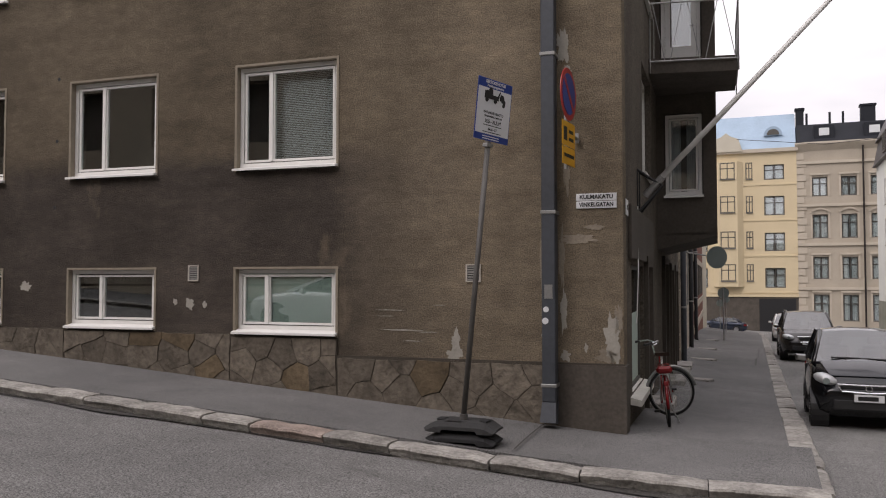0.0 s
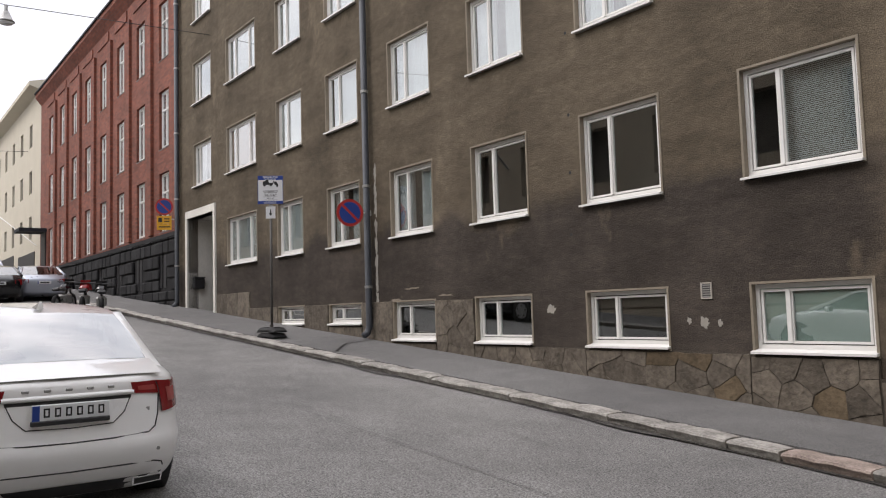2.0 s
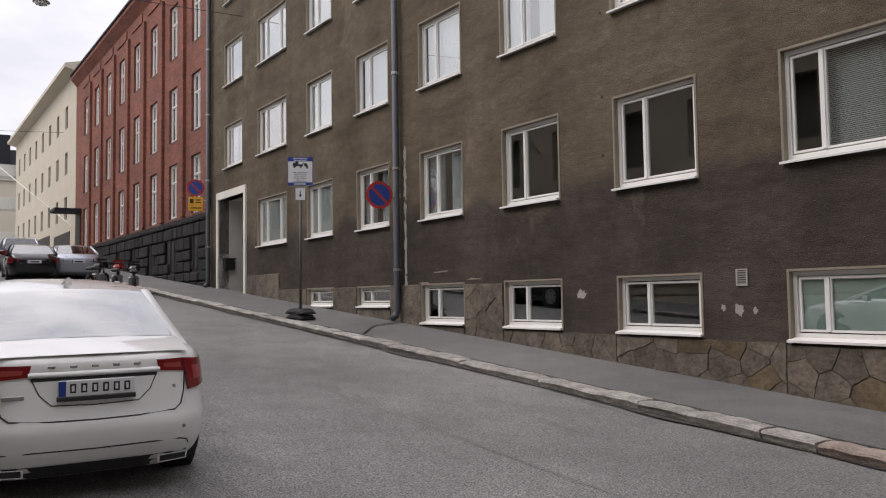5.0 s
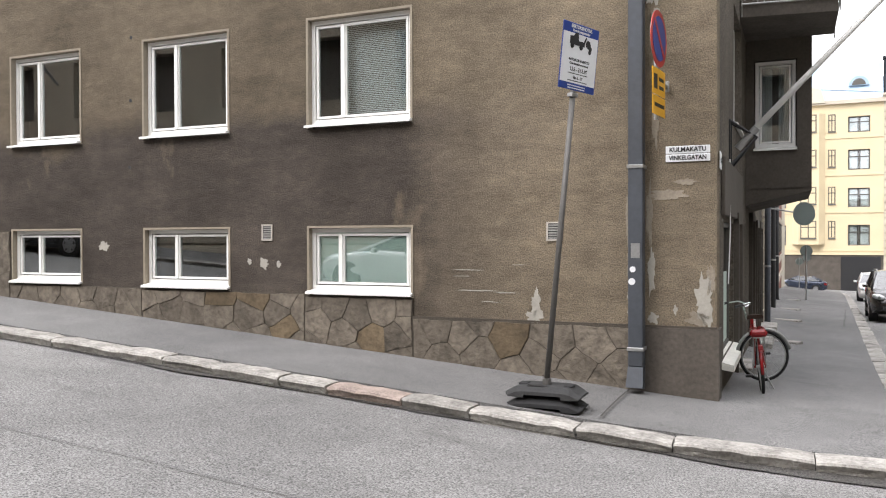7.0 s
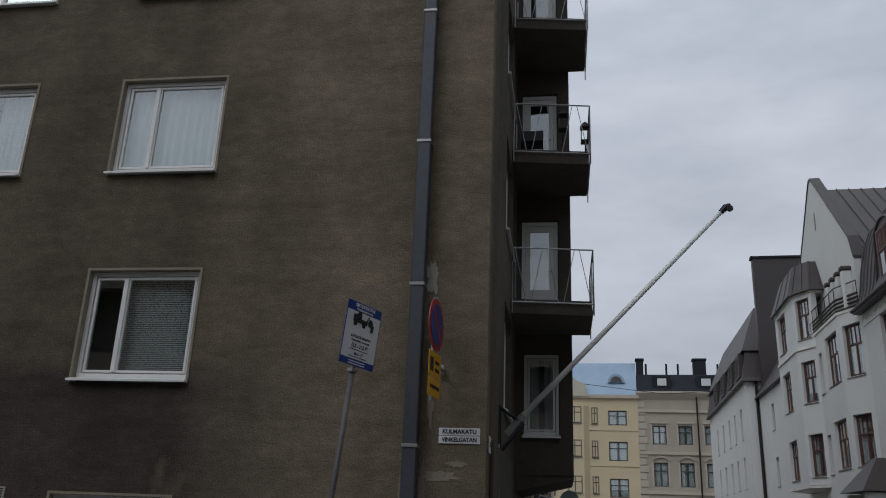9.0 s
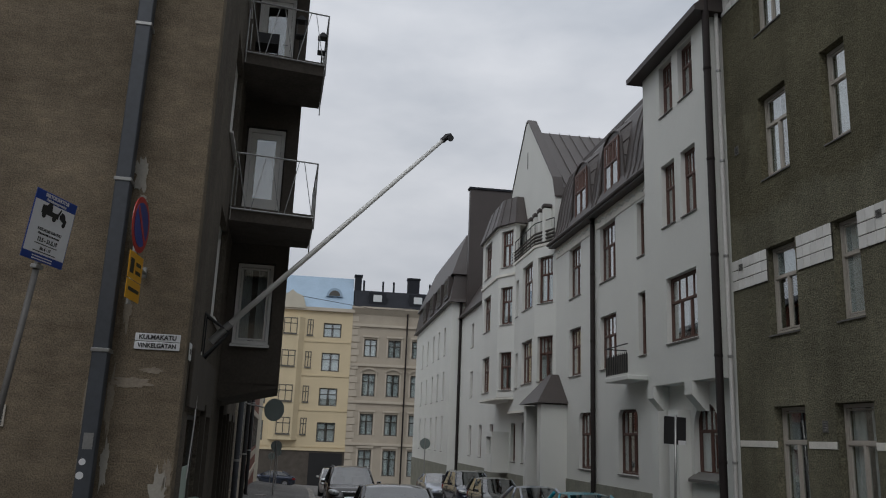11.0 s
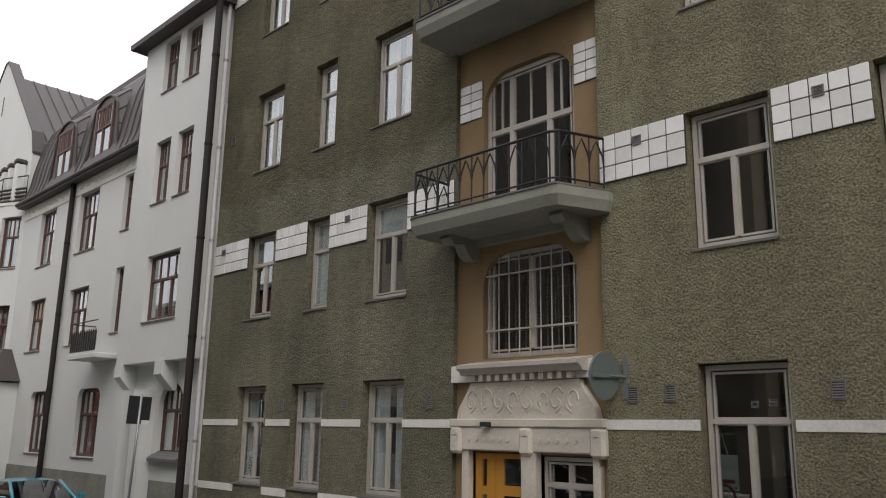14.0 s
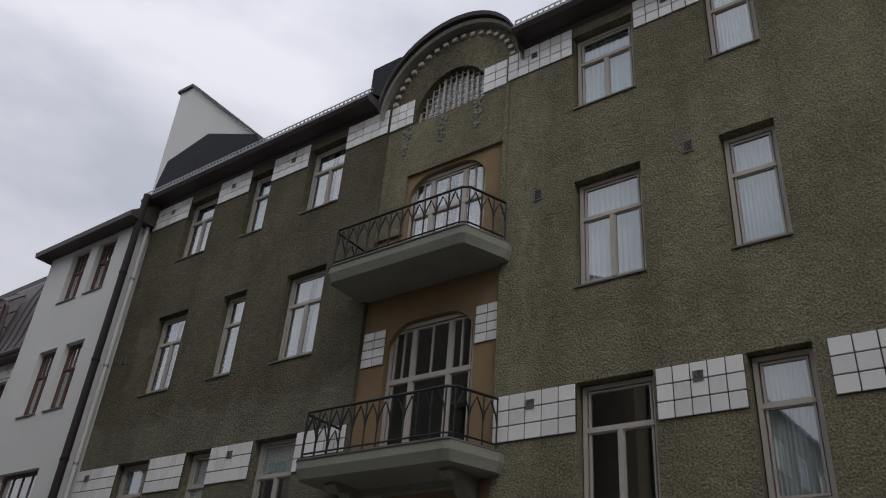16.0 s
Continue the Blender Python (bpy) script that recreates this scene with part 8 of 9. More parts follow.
def outline(z, t, rings):
    """A point of the saloon's lower body at height z, at the angle t round its plan (0: nose, pi: tail)."""
    for (z0, r0, f0, w0), (z1, r1, f1, w1) in zip(rings, rings[1:]):
        if z <= z1 or z1 == rings[-1][0]:
            k = max(0.0, min(1.0, (z - z0) / (z1 - z0)))
            r_, f_, w_ = r0 + (r1 - r0) * k, f0 + (f1 - f0) * k, w0 + (w1 - w0) * k
            break
    p = 5.2
    c, s_ = math.cos(t), math.sin(t)
    return ((r_ + f_) / 2 + (f_ - r_) / 2 * math.copysign(abs(c) ** (2 / p), c), w_ * math.copysign(abs(s_) ** (2 / p), s_), z)


SALOON = [(0.19, -2.14, 2.16, 0.86), (0.27, -2.24, 2.26, 0.92), (0.38, -2.31, 2.31, 0.95), (0.50, -2.345, 2.32, 0.96), (0.575, -2.35, 2.32, 0.96), (0.615, -2.325, 2.3, 0.955), (0.75, -2.30, 2.24, 0.942),
          (0.86, -2.285, 2.0, 0.922), (0.95, -2.265, 1.5, 0.90), (1.015, -2.26, 1.2, 0.865), (1.05, -2.225, 1.15, 0.82), (1.075, -2.12, 1.1, 0.76)]


def tail_angle(z, y):
    """The angle at which the tail reaches the width y at height z."""
    lo, hi = math.pi / 2, math.pi
    for _ in range(40):
        m_ = (lo + hi) / 2
        lo, hi = (m_, hi) if outline(z, m_, SALOON)[1] > abs(y) else (lo, m_)
    return lo if y >= 0 else 2 * math.pi - lo


def on_tail(y, z, out=0.0):
    x, yy, z = outline(z, tail_angle(z, y), SALOON)
    return (x - out, yy, z)


def saloon_car(m):
    c = thing("car", m, "white saloon car parked facing uphill", "car", "parked cars")
    n = 72
    body = part("body", Geo().loft([[outline(z, 2 * math.pi * i / n, SALOON) for i in range(n)] for z in [0.19 + (1.075 - 0.19) * k / 26 for k in range(27)]]), M_CARWHITE, c, smooth=True, fix=True, angle=45)
    # boot deck, bonnet and cabin shoulders
    part("boot_lid", Geo().loft([[(-2.19, 0.66, 1.058), (-2.225, 0.3, 1.065), (-2.235, 0.0, 1.067), (-2.225, -0.3, 1.065), (-2.19, -0.66, 1.058)], [(-1.95, 0.68, 1.10), (-1.96, 0.3, 1.112), (-1.96, 0.0, 1.114), (-1.96, -0.3, 1.112), (-1.95, -0.68, 1.10)],
                                 [(-1.66, 0.70, 1.115), (-1.76, 0.3, 1.13), (-1.78, 0.0, 1.132), (-1.76, -0.3, 1.13), (-1.66, -0.70, 1.115)]], False, False, False), M_CARWHITE, c, smooth=True)
    for s_ in (1, -1):
        # broad rear pillar running down into the haunch
        rows = []
        for k in range(9):
            t = k / 8
            q = t * t * (3 - 2 * t)
            xr_, xf_ = -0.98 - 0.74 * t - 0.10 * t ** 5, -0.62 - 0.50 * t - 0.1 * t ** 4
            yo, zo = 0.665 + 0.165 * t ** 1.2, 1.43 - 0.44 * t
            yi, zi = 0.575 + 0.105 * t - 0.0 * t, 1.445 - 0.325 * t - 0.06 * t ** 6
            rows.append([(xr_, s_ * yi, zi), (xr_ - 0.02, s_ * (yi * 0.5 + yo * 0.5 + 0.02), (zi + zo) / 2 + 0.012), ((xr_ + xf_) / 2 - 0.05, s_ * (yo + 0.008), zo + 0.01), (xf_, s_ * yo, zo)])
        part("pillar", Geo().loft(rows, False, False, False), M_CARWHITE, c, smooth=True)
        part("pillar", Geo().tube([(1.18, s_ * 0.80, 0.98), (0.25, s_ * 0.62, 1.42)], [0.05, 0.04], 6), M_CARWHITE, c)
        part("pillar", Geo().tube([(-0.1, s_ * 0.83, 1.0), (-0.12, s_ * 0.66, 1.42)], [0.04, 0.035], 6), M_PLASTIC, c)
        part("side_window", Geo().add([(-1.12, s_ * 0.835, 1.02), (1.05, s_ * 0.825, 0.98), (0.25, s_ * 0.655, 1.41), (-0.62, s_ * 0.665, 1.425)], [(0, 1, 2, 3)]), M_CARGLASS, c)
        part("window_trim", Geo().tube([(-1.12, s_ * 0.845, 1.02), (1.05, s_ * 0.835, 0.98)], 0.012, 5), M_CHROME, c)
        part("shoulder", Geo().loft([[(-1.75, s_ * 0.80, 1.03), (-1.75, s_ * 0.885, 0.97)], [(-1.1, s_ * 0.80, 1.04), (-1.1, s_ * 0.90, 0.96)], [(1.1, s_ * 0.80, 1.0), (1.1, s_ * 0.89, 0.95)]], False, False, False), M_CARWHITE, c, smooth=True)
    rr_ = []
    for i in range(11):
        t = i / 10
        x = -1.0 + 1.3 * t
        z = 1.495 - 0.045 * (1.25 * t - 0.75) ** 2 * 2.0
        rr_.append([(x - 0.05 * (1 - u * u) * (1 if i == 0 else 0), 0.665 * u, z - 0.055 * abs(u) ** 3) for u in (-1, -0.85, -0.5, 0, 0.5, 0.85, 1)])
    part("roof", Geo().loft(rr_, False, False, False), M_CARWHITE, c, smooth=True)
    part("rear_window", Geo().loft([[(-1.0 - 0.045 * (1 - u * u), 0.58 * u, 1.43 + 0.03 * (1 - u * u)) for u in (-1, -0.6, -0.2, 0.2, 0.6, 1)], [(-1.38 - 0.06 * (1 - u * u), 0.635 * u, 1.285 + 0.035 * (1 - u * u)) for u in (-1, -0.6, -0.2, 0.2, 0.6, 1)],
                                    [(-1.70 - 0.07 * (1 - u * u), 0.69 * u, 1.115 + 0.02 * (1 - u * u)) for u in (-1, -0.6, -0.2, 0.2, 0.6, 1)]], False, False, False), M_REARGLASS, c, smooth=True)
    part("windscreen", Geo().add([(1.18, -0.8, 0.98), (1.18, 0.8, 0.98), (0.28, 0.62, 1.42), (0.28, -0.62, 1.42)], [(0, 1, 2, 3)]), M_CARGLASS, c)
    part("brake_light", Geo().cbox(-1.05, -1.0, -0.18, 0.18, 1.385, 1.41, 0.008), M_LAMPRED, c)
    part("interior", Geo().box(-1.6, 1.0, -0.7, 0.7, 0.5, 1.02), M_SEAT, c)
    part("parcel_shelf", Geo().box(-1.66, -1.1, -0.62, 0.62, 1.03, 1.06), M_SEAT, c)
    for y in (0.36, -0.36):
        for x in (-0.95, 0.05):
            part("seat", Geo().cbox(x - 0.12, x + 0.05, y - 0.24, y + 0.24, 0.75, 1.15, 0.06).cbox(x - 0.1, x, y - 0.13, y + 0.13, 1.17, 1.31, 0.04), M_SEAT, c)
    # lamps wrapping the corners
    for s_ in (1, -1):
        t_in, t_mid, t_out = tail_angle(0.95, 0.43), tail_angle(0.9, 0.63), math.pi / 2 + 0.14

        def lamp(t0, t1, zl0, zl1, zh0, zh1, out, name, mat, par, nn=10):
            rows = []
            for k in range(nn + 1):
                q = k / nn
                t = t0 + (t1 - t0) * q
                row = []
                for h in range(5):
                    z = (zl0 + (zl1 - zl0) * q) * (1 - h / 4) + (zh0 + (zh1 - zh0) * q) * h / 4
                    x, y, z = outline(z, t, SALOON)
                    d = Vector((math.cos(t) * 0.6, math.sin(t) * 0.6 + 0.0)).normalized()
                    row.append((x + d.x * out, s_ * (y + d.y * out), z))
                rows.append(row)
            return part(name, Geo().loft(rows, False, False, False), mat, par, smooth=True)
        tl = lamp(t_in, t_mid, 0.925, 0.905, 1.005, 1.005, 0.010, "tail_light", M_LAMPRED, c)
        lamp(t_mid, t_out, 0.765, 0.775, 1.005, 0.93, 0.012, "tail_light", M_LAMPRED, c, 14)
        lamp(tail_angle(0.9, 0.70), tail_angle(0.9, 0.79), 0.83, 0.83, 0.94, 0.93, 0.015, "reversing_light", M_LAMPPINK, tl, 5)
        lamp(t_mid, t_mid - 0.012, 0.765, 0.765, 1.005, 1.005, 0.016, "lamp_joint", M_PLASTIC, tl, 2)
        lamp(tail_angle(0.96, 0.47), tail_angle(0.96, 0.60), 0.945, 0.935, 0.975, 0.975, 0.013, "lamp_strip", M_LAMPPINK, tl, 5)
        part("lid_line", Geo().tube([on_tail(s_ * y, z, 0.002) for y, z in ((0.635, 0.90), (0.625, 0.76), (0.60, 0.67), (0.55, 0.632), (0.3, 0.618), (0.0, 0.612))], 0.006, 5), M_PLASTIC, c)
        part("valance_line", Geo().tube([on_tail(s_ * y, z, 0.0) for y, z in ((0.68, 0.35), (0.66, 0.385), (0.60, 0.405), (0.4, 0.41), (0.0, 0.405))], 0.006, 5), M_PLASTIC, c)
        part("exhaust", Geo().prism([(s_ * 0.45, 0.225), (s_ * 0.66, 0.24), (s_ * 0.67, 0.295), (s_ * 0.45, 0.285)], -2.235, -2.05, 0), M_CHROME, c)
        part("exhaust_mouth", Geo().prism([(s_ * 0.465, 0.235), (s_ * 0.65, 0.248), (s_ * 0.655, 0.287), (s_ * 0.465, 0.277)], -2.24, -2.22, 0), M_BLACK, c)
        part("sensor", Geo().disc(on_tail(s_ * 0.62, 0.5, 0.0), (1, 0, 0), 0.014, 0.006, 12), M_STEEL, c)
        mr = part("mirror", Geo().cbox(0.62, 0.74, s_ * 1.0 - 0.1, s_ * 1.0 + 0.1, 0.98, 1.11, 0.04), M_CARWHITE, c)
        part("mirror_glass", Geo().cbox(0.612, 0.62, s_ * 1.0 - 0.085, s_ * 1.0 + 0.085, 0.995, 1.095, 0.003), M_PLASTIC, mr)
        part("door_line", Geo().tube([(-0.1, s_ * 0.935, 0.28), (-0.1, s_ * 0.937, 0.6), (-0.1, s_ * 0.905, 0.95)], 0.005, 5), M_PLASTIC, c)
        part("door_handle", Geo().cbox(-0.45, -0.22, s_ * 0.935 - 0.02, s_ * 0.935 + 0.02, 0.83, 0.865, 0.008), M_CARWHITE, c)
        for x in (-1.38, 1.4):
            # black disc in place of the shaded wheel well
            part("wheel_arch", Geo().tube([(x, s_ * 0.66, 0.33), (x, s_ * (0.885 if x < 0 else 0.95), 0.33)], 0.385, 28), M_PLASTIC, c)
            wh = part("wheel", Geo().torus((x, s_ * 0.845, 0.325), (0, 1, 0), 0.24, 0.095, 30, 10), M_TYRE, c, smooth=True)
            part("rim", Geo().disc((x, s_ * 0.90, 0.325), (0, 1, 0), 0.21, 0.05, 24), M_RIM, wh)
    part("lower_valance", Geo().loft([[on_tail(0.68 * u, z, 0.006) for u in (-1, -0.8, -0.5, 0, 0.5, 0.8, 1)] for z in (0.195, 0.25, 0.30)], False, False, False), M_PLASTIC, c, smooth=True)
    # plate in its hollow under the lip
    part("lid_lip", Geo().loft([[(on_tail(0.44 * u, 0.935)[0] - o, 0.44 * u, z) for u in (-1, -0.9, -0.5, 0, 0.5, 0.9, 1)] for o, z in ((0.0, 0.955), (0.022, 0.945), (0.024, 0.93), (0.004, 0.918))], False, False, False), M_CARWHITE, c, smooth=True)
    part("plate_hollow_edge", Geo().tube([on_tail(y, z, 0.001) for y, z in ((0.42, 0.915), (0.37, 0.80), (0.29, 0.725), (0.0, 0.715), (-0.29, 0.725), (-0.37, 0.80), (-0.42, 0.915))], 0.004, 5), M_PLASTIC, c)
    # the hollow is not cut; this black strip paints the lip's shadow
    part("hollow_shade", Geo().loft([[(on_tail(0.42 * u, z)[0] - 0.003, 0.42 * u, z) for u in (-1, -0.5, 0, 0.5, 1)] for z in (0.893, 0.917)], False, False, False), M_PLASTIC, c)
    pl = part("number_plate", Geo().cbox(-2.33, -2.305, -0.255, 0.255, 0.785, 0.898, 0.005), M_SIGNWHITE, c)
    for k in range(6):
        y = 0.16 - 0.072 * k
        part("mark", Geo().box(-2.333, -2.33, y - 0.02, y + 0.02, 0.81, 0.874), M_BLACK, pl)
        part("mark_gap", Geo().box(-2.3345, -2.333, y - 0.009, y + 0.009, 0.822, 0.862), M_SIGNWHITE, pl)
    part("blue_strip", Geo().box(-2.3325, -2.33, 0.205, 0.252, 0.788, 0.895), M_BLUE, pl)
    part("plate_holder", Geo().cbox(-2.335, -2.305, -0.262, 0.262, 0.752, 0.785, 0.005), M_PLASTIC, c)
    for i in range(5):
        y = 0.29 - 0.1425 * i
        x = on_tail(y, 0.985)[0]
        part("badge_mark", Geo().cbox(x - 0.006, x + 0.01, y - 0.024, y + 0.024, 0.975, 0.997, 0.005), M_STEEL, c)
    for y0, y1, z in ((0.46, 0.60, 0.79), (-0.56, -0.49, 0.80)):
        x = on_tail(y0, z)[0]
        part("badge_mark", Geo().cbox(x - 0.005, x + 0.02, min(y0, y1), max(y0, y1), z - 0.015, z + 0.015, 0.004), M_STEEL, c)
    part("antenna", Geo().loft([[(-0.92, -0.03, 1.48), (-0.72, -0.035, 1.485), (-0.72, 0.035, 1.485), (-0.92, 0.03, 1.48)], [(-0.93, -0.008, 1.55), (-0.87, -0.008, 1.53), (-0.87, 0.008, 1.53), (-0.93, 0.008, 1.55)]]), M_CARWHITE, c)
    return c


saloon_car(standing(-8.9, 1.12, 181.65))

micro = car(standing(1.5, 14.85, -90), "small black two-seat car with grey bonnet, parked nose out", M_CARBLACK, **{**MICRO, "mirror": M_STEEL, "plate": False})
part("bonnet", Geo().add([(0.74, -0.62, 1.0), (0.74, 0.62, 1.0), (1.13, 0.56, 0.885), (1.13, -0.56, 0.885), (0.8, 0, 1.015), (1.17, 0, 0.9), (1.25, 0.5, 0.80), (1.25, -0.5, 0.80)], [(0, 4, 5, 3)[::-1], (4, 1, 2, 5)[::-1], (3, 5, 2, 6, 7)[::-1]]), M_CARGREY, micro, "dark grey bonnet panel", smooth=True)
NOSE = Matrix.Translation((0.05, 0, 0))
part("grille", Geo(NOSE).cbox(1.31, 1.365, -0.38, 0.38, 0.60, 0.68, 0.03), M_PLASTIC, micro)
part("grille_trim", Geo(NOSE).tube([(1.37, -0.42, 0.68), (1.375, -0.36, 0.58), (1.38, 0.0, 0.565), (1.375, 0.36, 0.58), (1.37, 0.42, 0.68), (1.375, 0.0, 0.672), (1.37, -0.42, 0.68)], 0.012, 5), M_CHROME, micro)
part("badge", Geo(NOSE).ring((1.385, 0, 0.63), (1, 0, 0), 0.035, 0.05, 0.02, 16), M_CHROME, micro)
pl = part("number_plate", Geo(NOSE).cbox(1.37, 1.39, -0.20, 0.20, 0.43, 0.54, 0.005), M_SIGNWHITE, micro)
part("mark", Geo(NOSE).box(1.39, 1.393, -0.15, 0.12, 0.455, 0.515), M_BLACK, pl)
part("plate_holder", Geo(NOSE).cbox(1.36, 1.375, -0.22, 0.22, 0.41, 0.56, 0.005), M_PLASTIC, micro)
for s in (1, -1):
    part("wiper", Geo().tube([(0.70, s * 0.1 + 0.25, 1.03), (0.68, s * 0.1 - 0.35, 1.05)], 0.012, 5), M_PLASTIC, micro)

suv = car(standing(1.43, 31.9, -89), "dark brown estate car with silver roof rails", M_CARBROWN, **SUV)
part("grille", Geo(NOSE).cbox(2.24, 2.32, -0.36, 0.36, 0.66, 0.84, 0.04), M_PLASTIC, suv)
part("grille_trim", Geo(NOSE).tube([(2.32, -0.4, 0.84), (2.33, -0.3, 0.66), (2.33, 0.3, 0.66), (2.32, 0.4, 0.84), (2.32, -0.4, 0.84)], 0.018, 5), M_CHROME, suv)
car(standing(1.25, 48.0, -90), "white car with dark glass parked down the street", M_CARWHITE, **TALLHATCH)
car(standing(-4.0, 86.0, 180), "dark saloon car crossing the end of the street", M_CARBLUE, **SEDAN)
teal = car(standing(7.25, 21.6, -89.5), "bright teal hatchback parked by the kerb", M_CARTEAL, **HATCH)
for s in (1, -1):
    part("indicator", Geo().cbox(1.68, 1.84, s * 0.66 - 0.05, s * 0.66 + 0.07, 0.56, 0.66, 0.03), M_AMBER, teal)
car(standing(7.2, 26.6, -88), "silver-blue rounded hatchback parked by the kerb", M_CARSILVER, **ROUND)
car(standing(7.15, 32.6, -89), "blackish green tall hatchback parked by the kerb", M_CARGREEN, **TALLHATCH)
car(standing(7.1, 38.0, -89), "dark blue estate car parked by the kerb", M_CARBLUE, **SUV)
car(standing(7.0, 47.0, -90), "silver saloon car parked by the kerb", M_CARSILVER, **SEDAN)
car(standing(-21.3, 0.18, 180), "black estate car parked ahead of the white one", M_CARBLACK, **{**SUV, "W": 1.72, "H": 1.55})
car(standing(-47.5, 3.35, 180), "silver estate car parked up the street", M_CARSILVER, **SUV)
car(standing(-38.8, 3.2, 180), "black saloon car parked up the street", M_CARBLACK, **SEDAN)
car(standing(-39.8, 4.95, 180), "light grey saloon car parked up the street", M_CARSILVER, **SEDAN)


def motorbike(x, y, heading, paint):
    b = thing("motorcycle", standing(x, y, heading), "dark motorcycle parked by the pavement", "motorcycle", "parked motorcycles")
    for wx in (-0.68, 0.68):
        wh = part("wheel", Geo().torus((wx, 0, 0.3), (0, 1, 0), 0.24, 0.065, 24, 8), M_TYRE, b, smooth=True)
        part("rim", Geo().disc((wx, 0, 0.3), (0, 1, 0), 0.18, 0.04, 18), M_RIM, wh)
    part("frame", Geo().tube([(0.66, 0, 0.3), (0.45, 0, 0.95)], 0.035, 6).tube([(0.4, 0, 0.8), (-0.1, 0, 0.45), (-0.66, 0, 0.3)], 0.04, 6), M_PLASTIC, b)
    part("engine", Geo().cbox(-0.2, 0.3, -0.16, 0.16, 0.28, 0.6, 0.05), M_STEEL, b)
    part("tank", Geo().cbox(-0.05, 0.45, -0.16, 0.16, 0.7, 0.95, 0.09), paint, b)
    part("seat", Geo().cbox(-0.75, -0.05, -0.13, 0.13, 0.72, 0.84, 0.05), M_PLASTIC, b)
    part("fairing", Geo().loft([[(0.45, -0.2, 0.75), (0.45, 0.2, 0.75), (0.45, 0.16, 1.1), (0.45, -0.16, 1.1)], [(0.75, -0.08, 0.75), (0.75, 0.08, 0.75), (0.6, 0.06, 1.05), (0.6, -0.06, 1.05)]]), paint, b, fix=True)
    part("handlebar", Geo().tube([(0.35, -0.36, 1.02), (0.45, 0, 1.0), (0.35, 0.36, 1.02)], 0.018, 6), M_PLASTIC, b)


motorbike(-30.8, 4.75, 150, M_CARBLACK)
motorbike(-29.7, 5.2, 165, M_LAMPRED)
motorbike(-28.7, 5.55, 170, M_CARBLACK)


# ---- signs and street things ----
def rubber_foot(m, label, group="sign feet", mat=M_GREYRUBBER):
    """Two stacked rubber slabs with sloping shoulders, notched below, a dark slot on top."""
    f = thing("sign_foot", m, label, "sign foot", group)
    for k, z0 in enumerate((0.0, 0.125)):
        rings = []
        for x, top, low, d in ((-0.40, 0.045, 0.02, 0.15), (-0.37, 0.055, 0.0, 0.19), (-0.28, 0.105, 0.0, 0.21), (-0.2, 0.115, 0.0, 0.21), (-0.19, 0.115, 0.03, 0.21), (0.19, 0.115, 0.03, 0.21),
                               (0.2, 0.115, 0.0, 0.21), (0.28, 0.105, 0.0, 0.21), (0.37, 0.055, 0.0, 0.19), (0.40, 0.045, 0.02, 0.15)):
            rings.append([(x, -d, z0 + low), (x, d, z0 + low), (x, d, z0 + max(low + 0.012, top - 0.05)), (x, d * 0.72, z0 + top), (x, -d * 0.72, z0 + top), (x, -d, z0 + max(low + 0.012, top - 0.05))])
        part("slab", Geo().loft(rings), mat if k else M_RUBBER, f, fix=True)
    part("slot", Geo().box(-0.16, 0.02, -0.16, -0.10, 0.236, 0.243), M_BLACK, f)
    for sx_ in (-0.24, 0.24):
        part("grip", Geo().cbox(sx_ - 0.05, sx_ + 0.05, -0.07, 0.07, 0.232, 0.25, 0.008), M_RUBBER, f)
    part("socket", Geo().tube([(0, 0, 0.23), (0, 0, 0.30)], 0.045, 12), M_DARKPOLE, f)
    return f


def tow_truck(m, parent, s=1.0):
    """The pictogram of a truck lifting a car, as flat black shapes."""
    def blk(pts, nm="pictogram"):
        o = part(nm, Geo().prism([(x * s, z * s) for x, z in pts], -0.0015, 0.0015, 1), M_BLACK, parent)
        o.matrix_local = m
    blk([(-0.15, -0.02), (-0.15, 0.05), (-0.10, 0.055), (-0.08, 0.085), (-0.04, 0.085), (-0.03, 0.02), (0.04, 0.02), (0.07, 0.07), (0.08, 0.065), (0.055, 0.0), (0.055, -0.02)])
    for c_ in (-0.115, 0.01):
        blk([(c_ + 0.024 * math.cos(t), -0.03 + 0.024 * math.sin(t)) for t in [2 * math.pi * i / 12 for i in range(12)]])
    blk([(0.07, 0.02), (0.09, 0.05), (0.125, 0.04), (0.145, 0.0), (0.16, -0.01), (0.155, -0.045), (0.075, -0.01)])
    blk([(0.135 + 0.02 * math.cos(t), -0.05 + 0.02 * math.sin(t)) for t in [2 * math.pi * i / 12 for i in range(12)]])


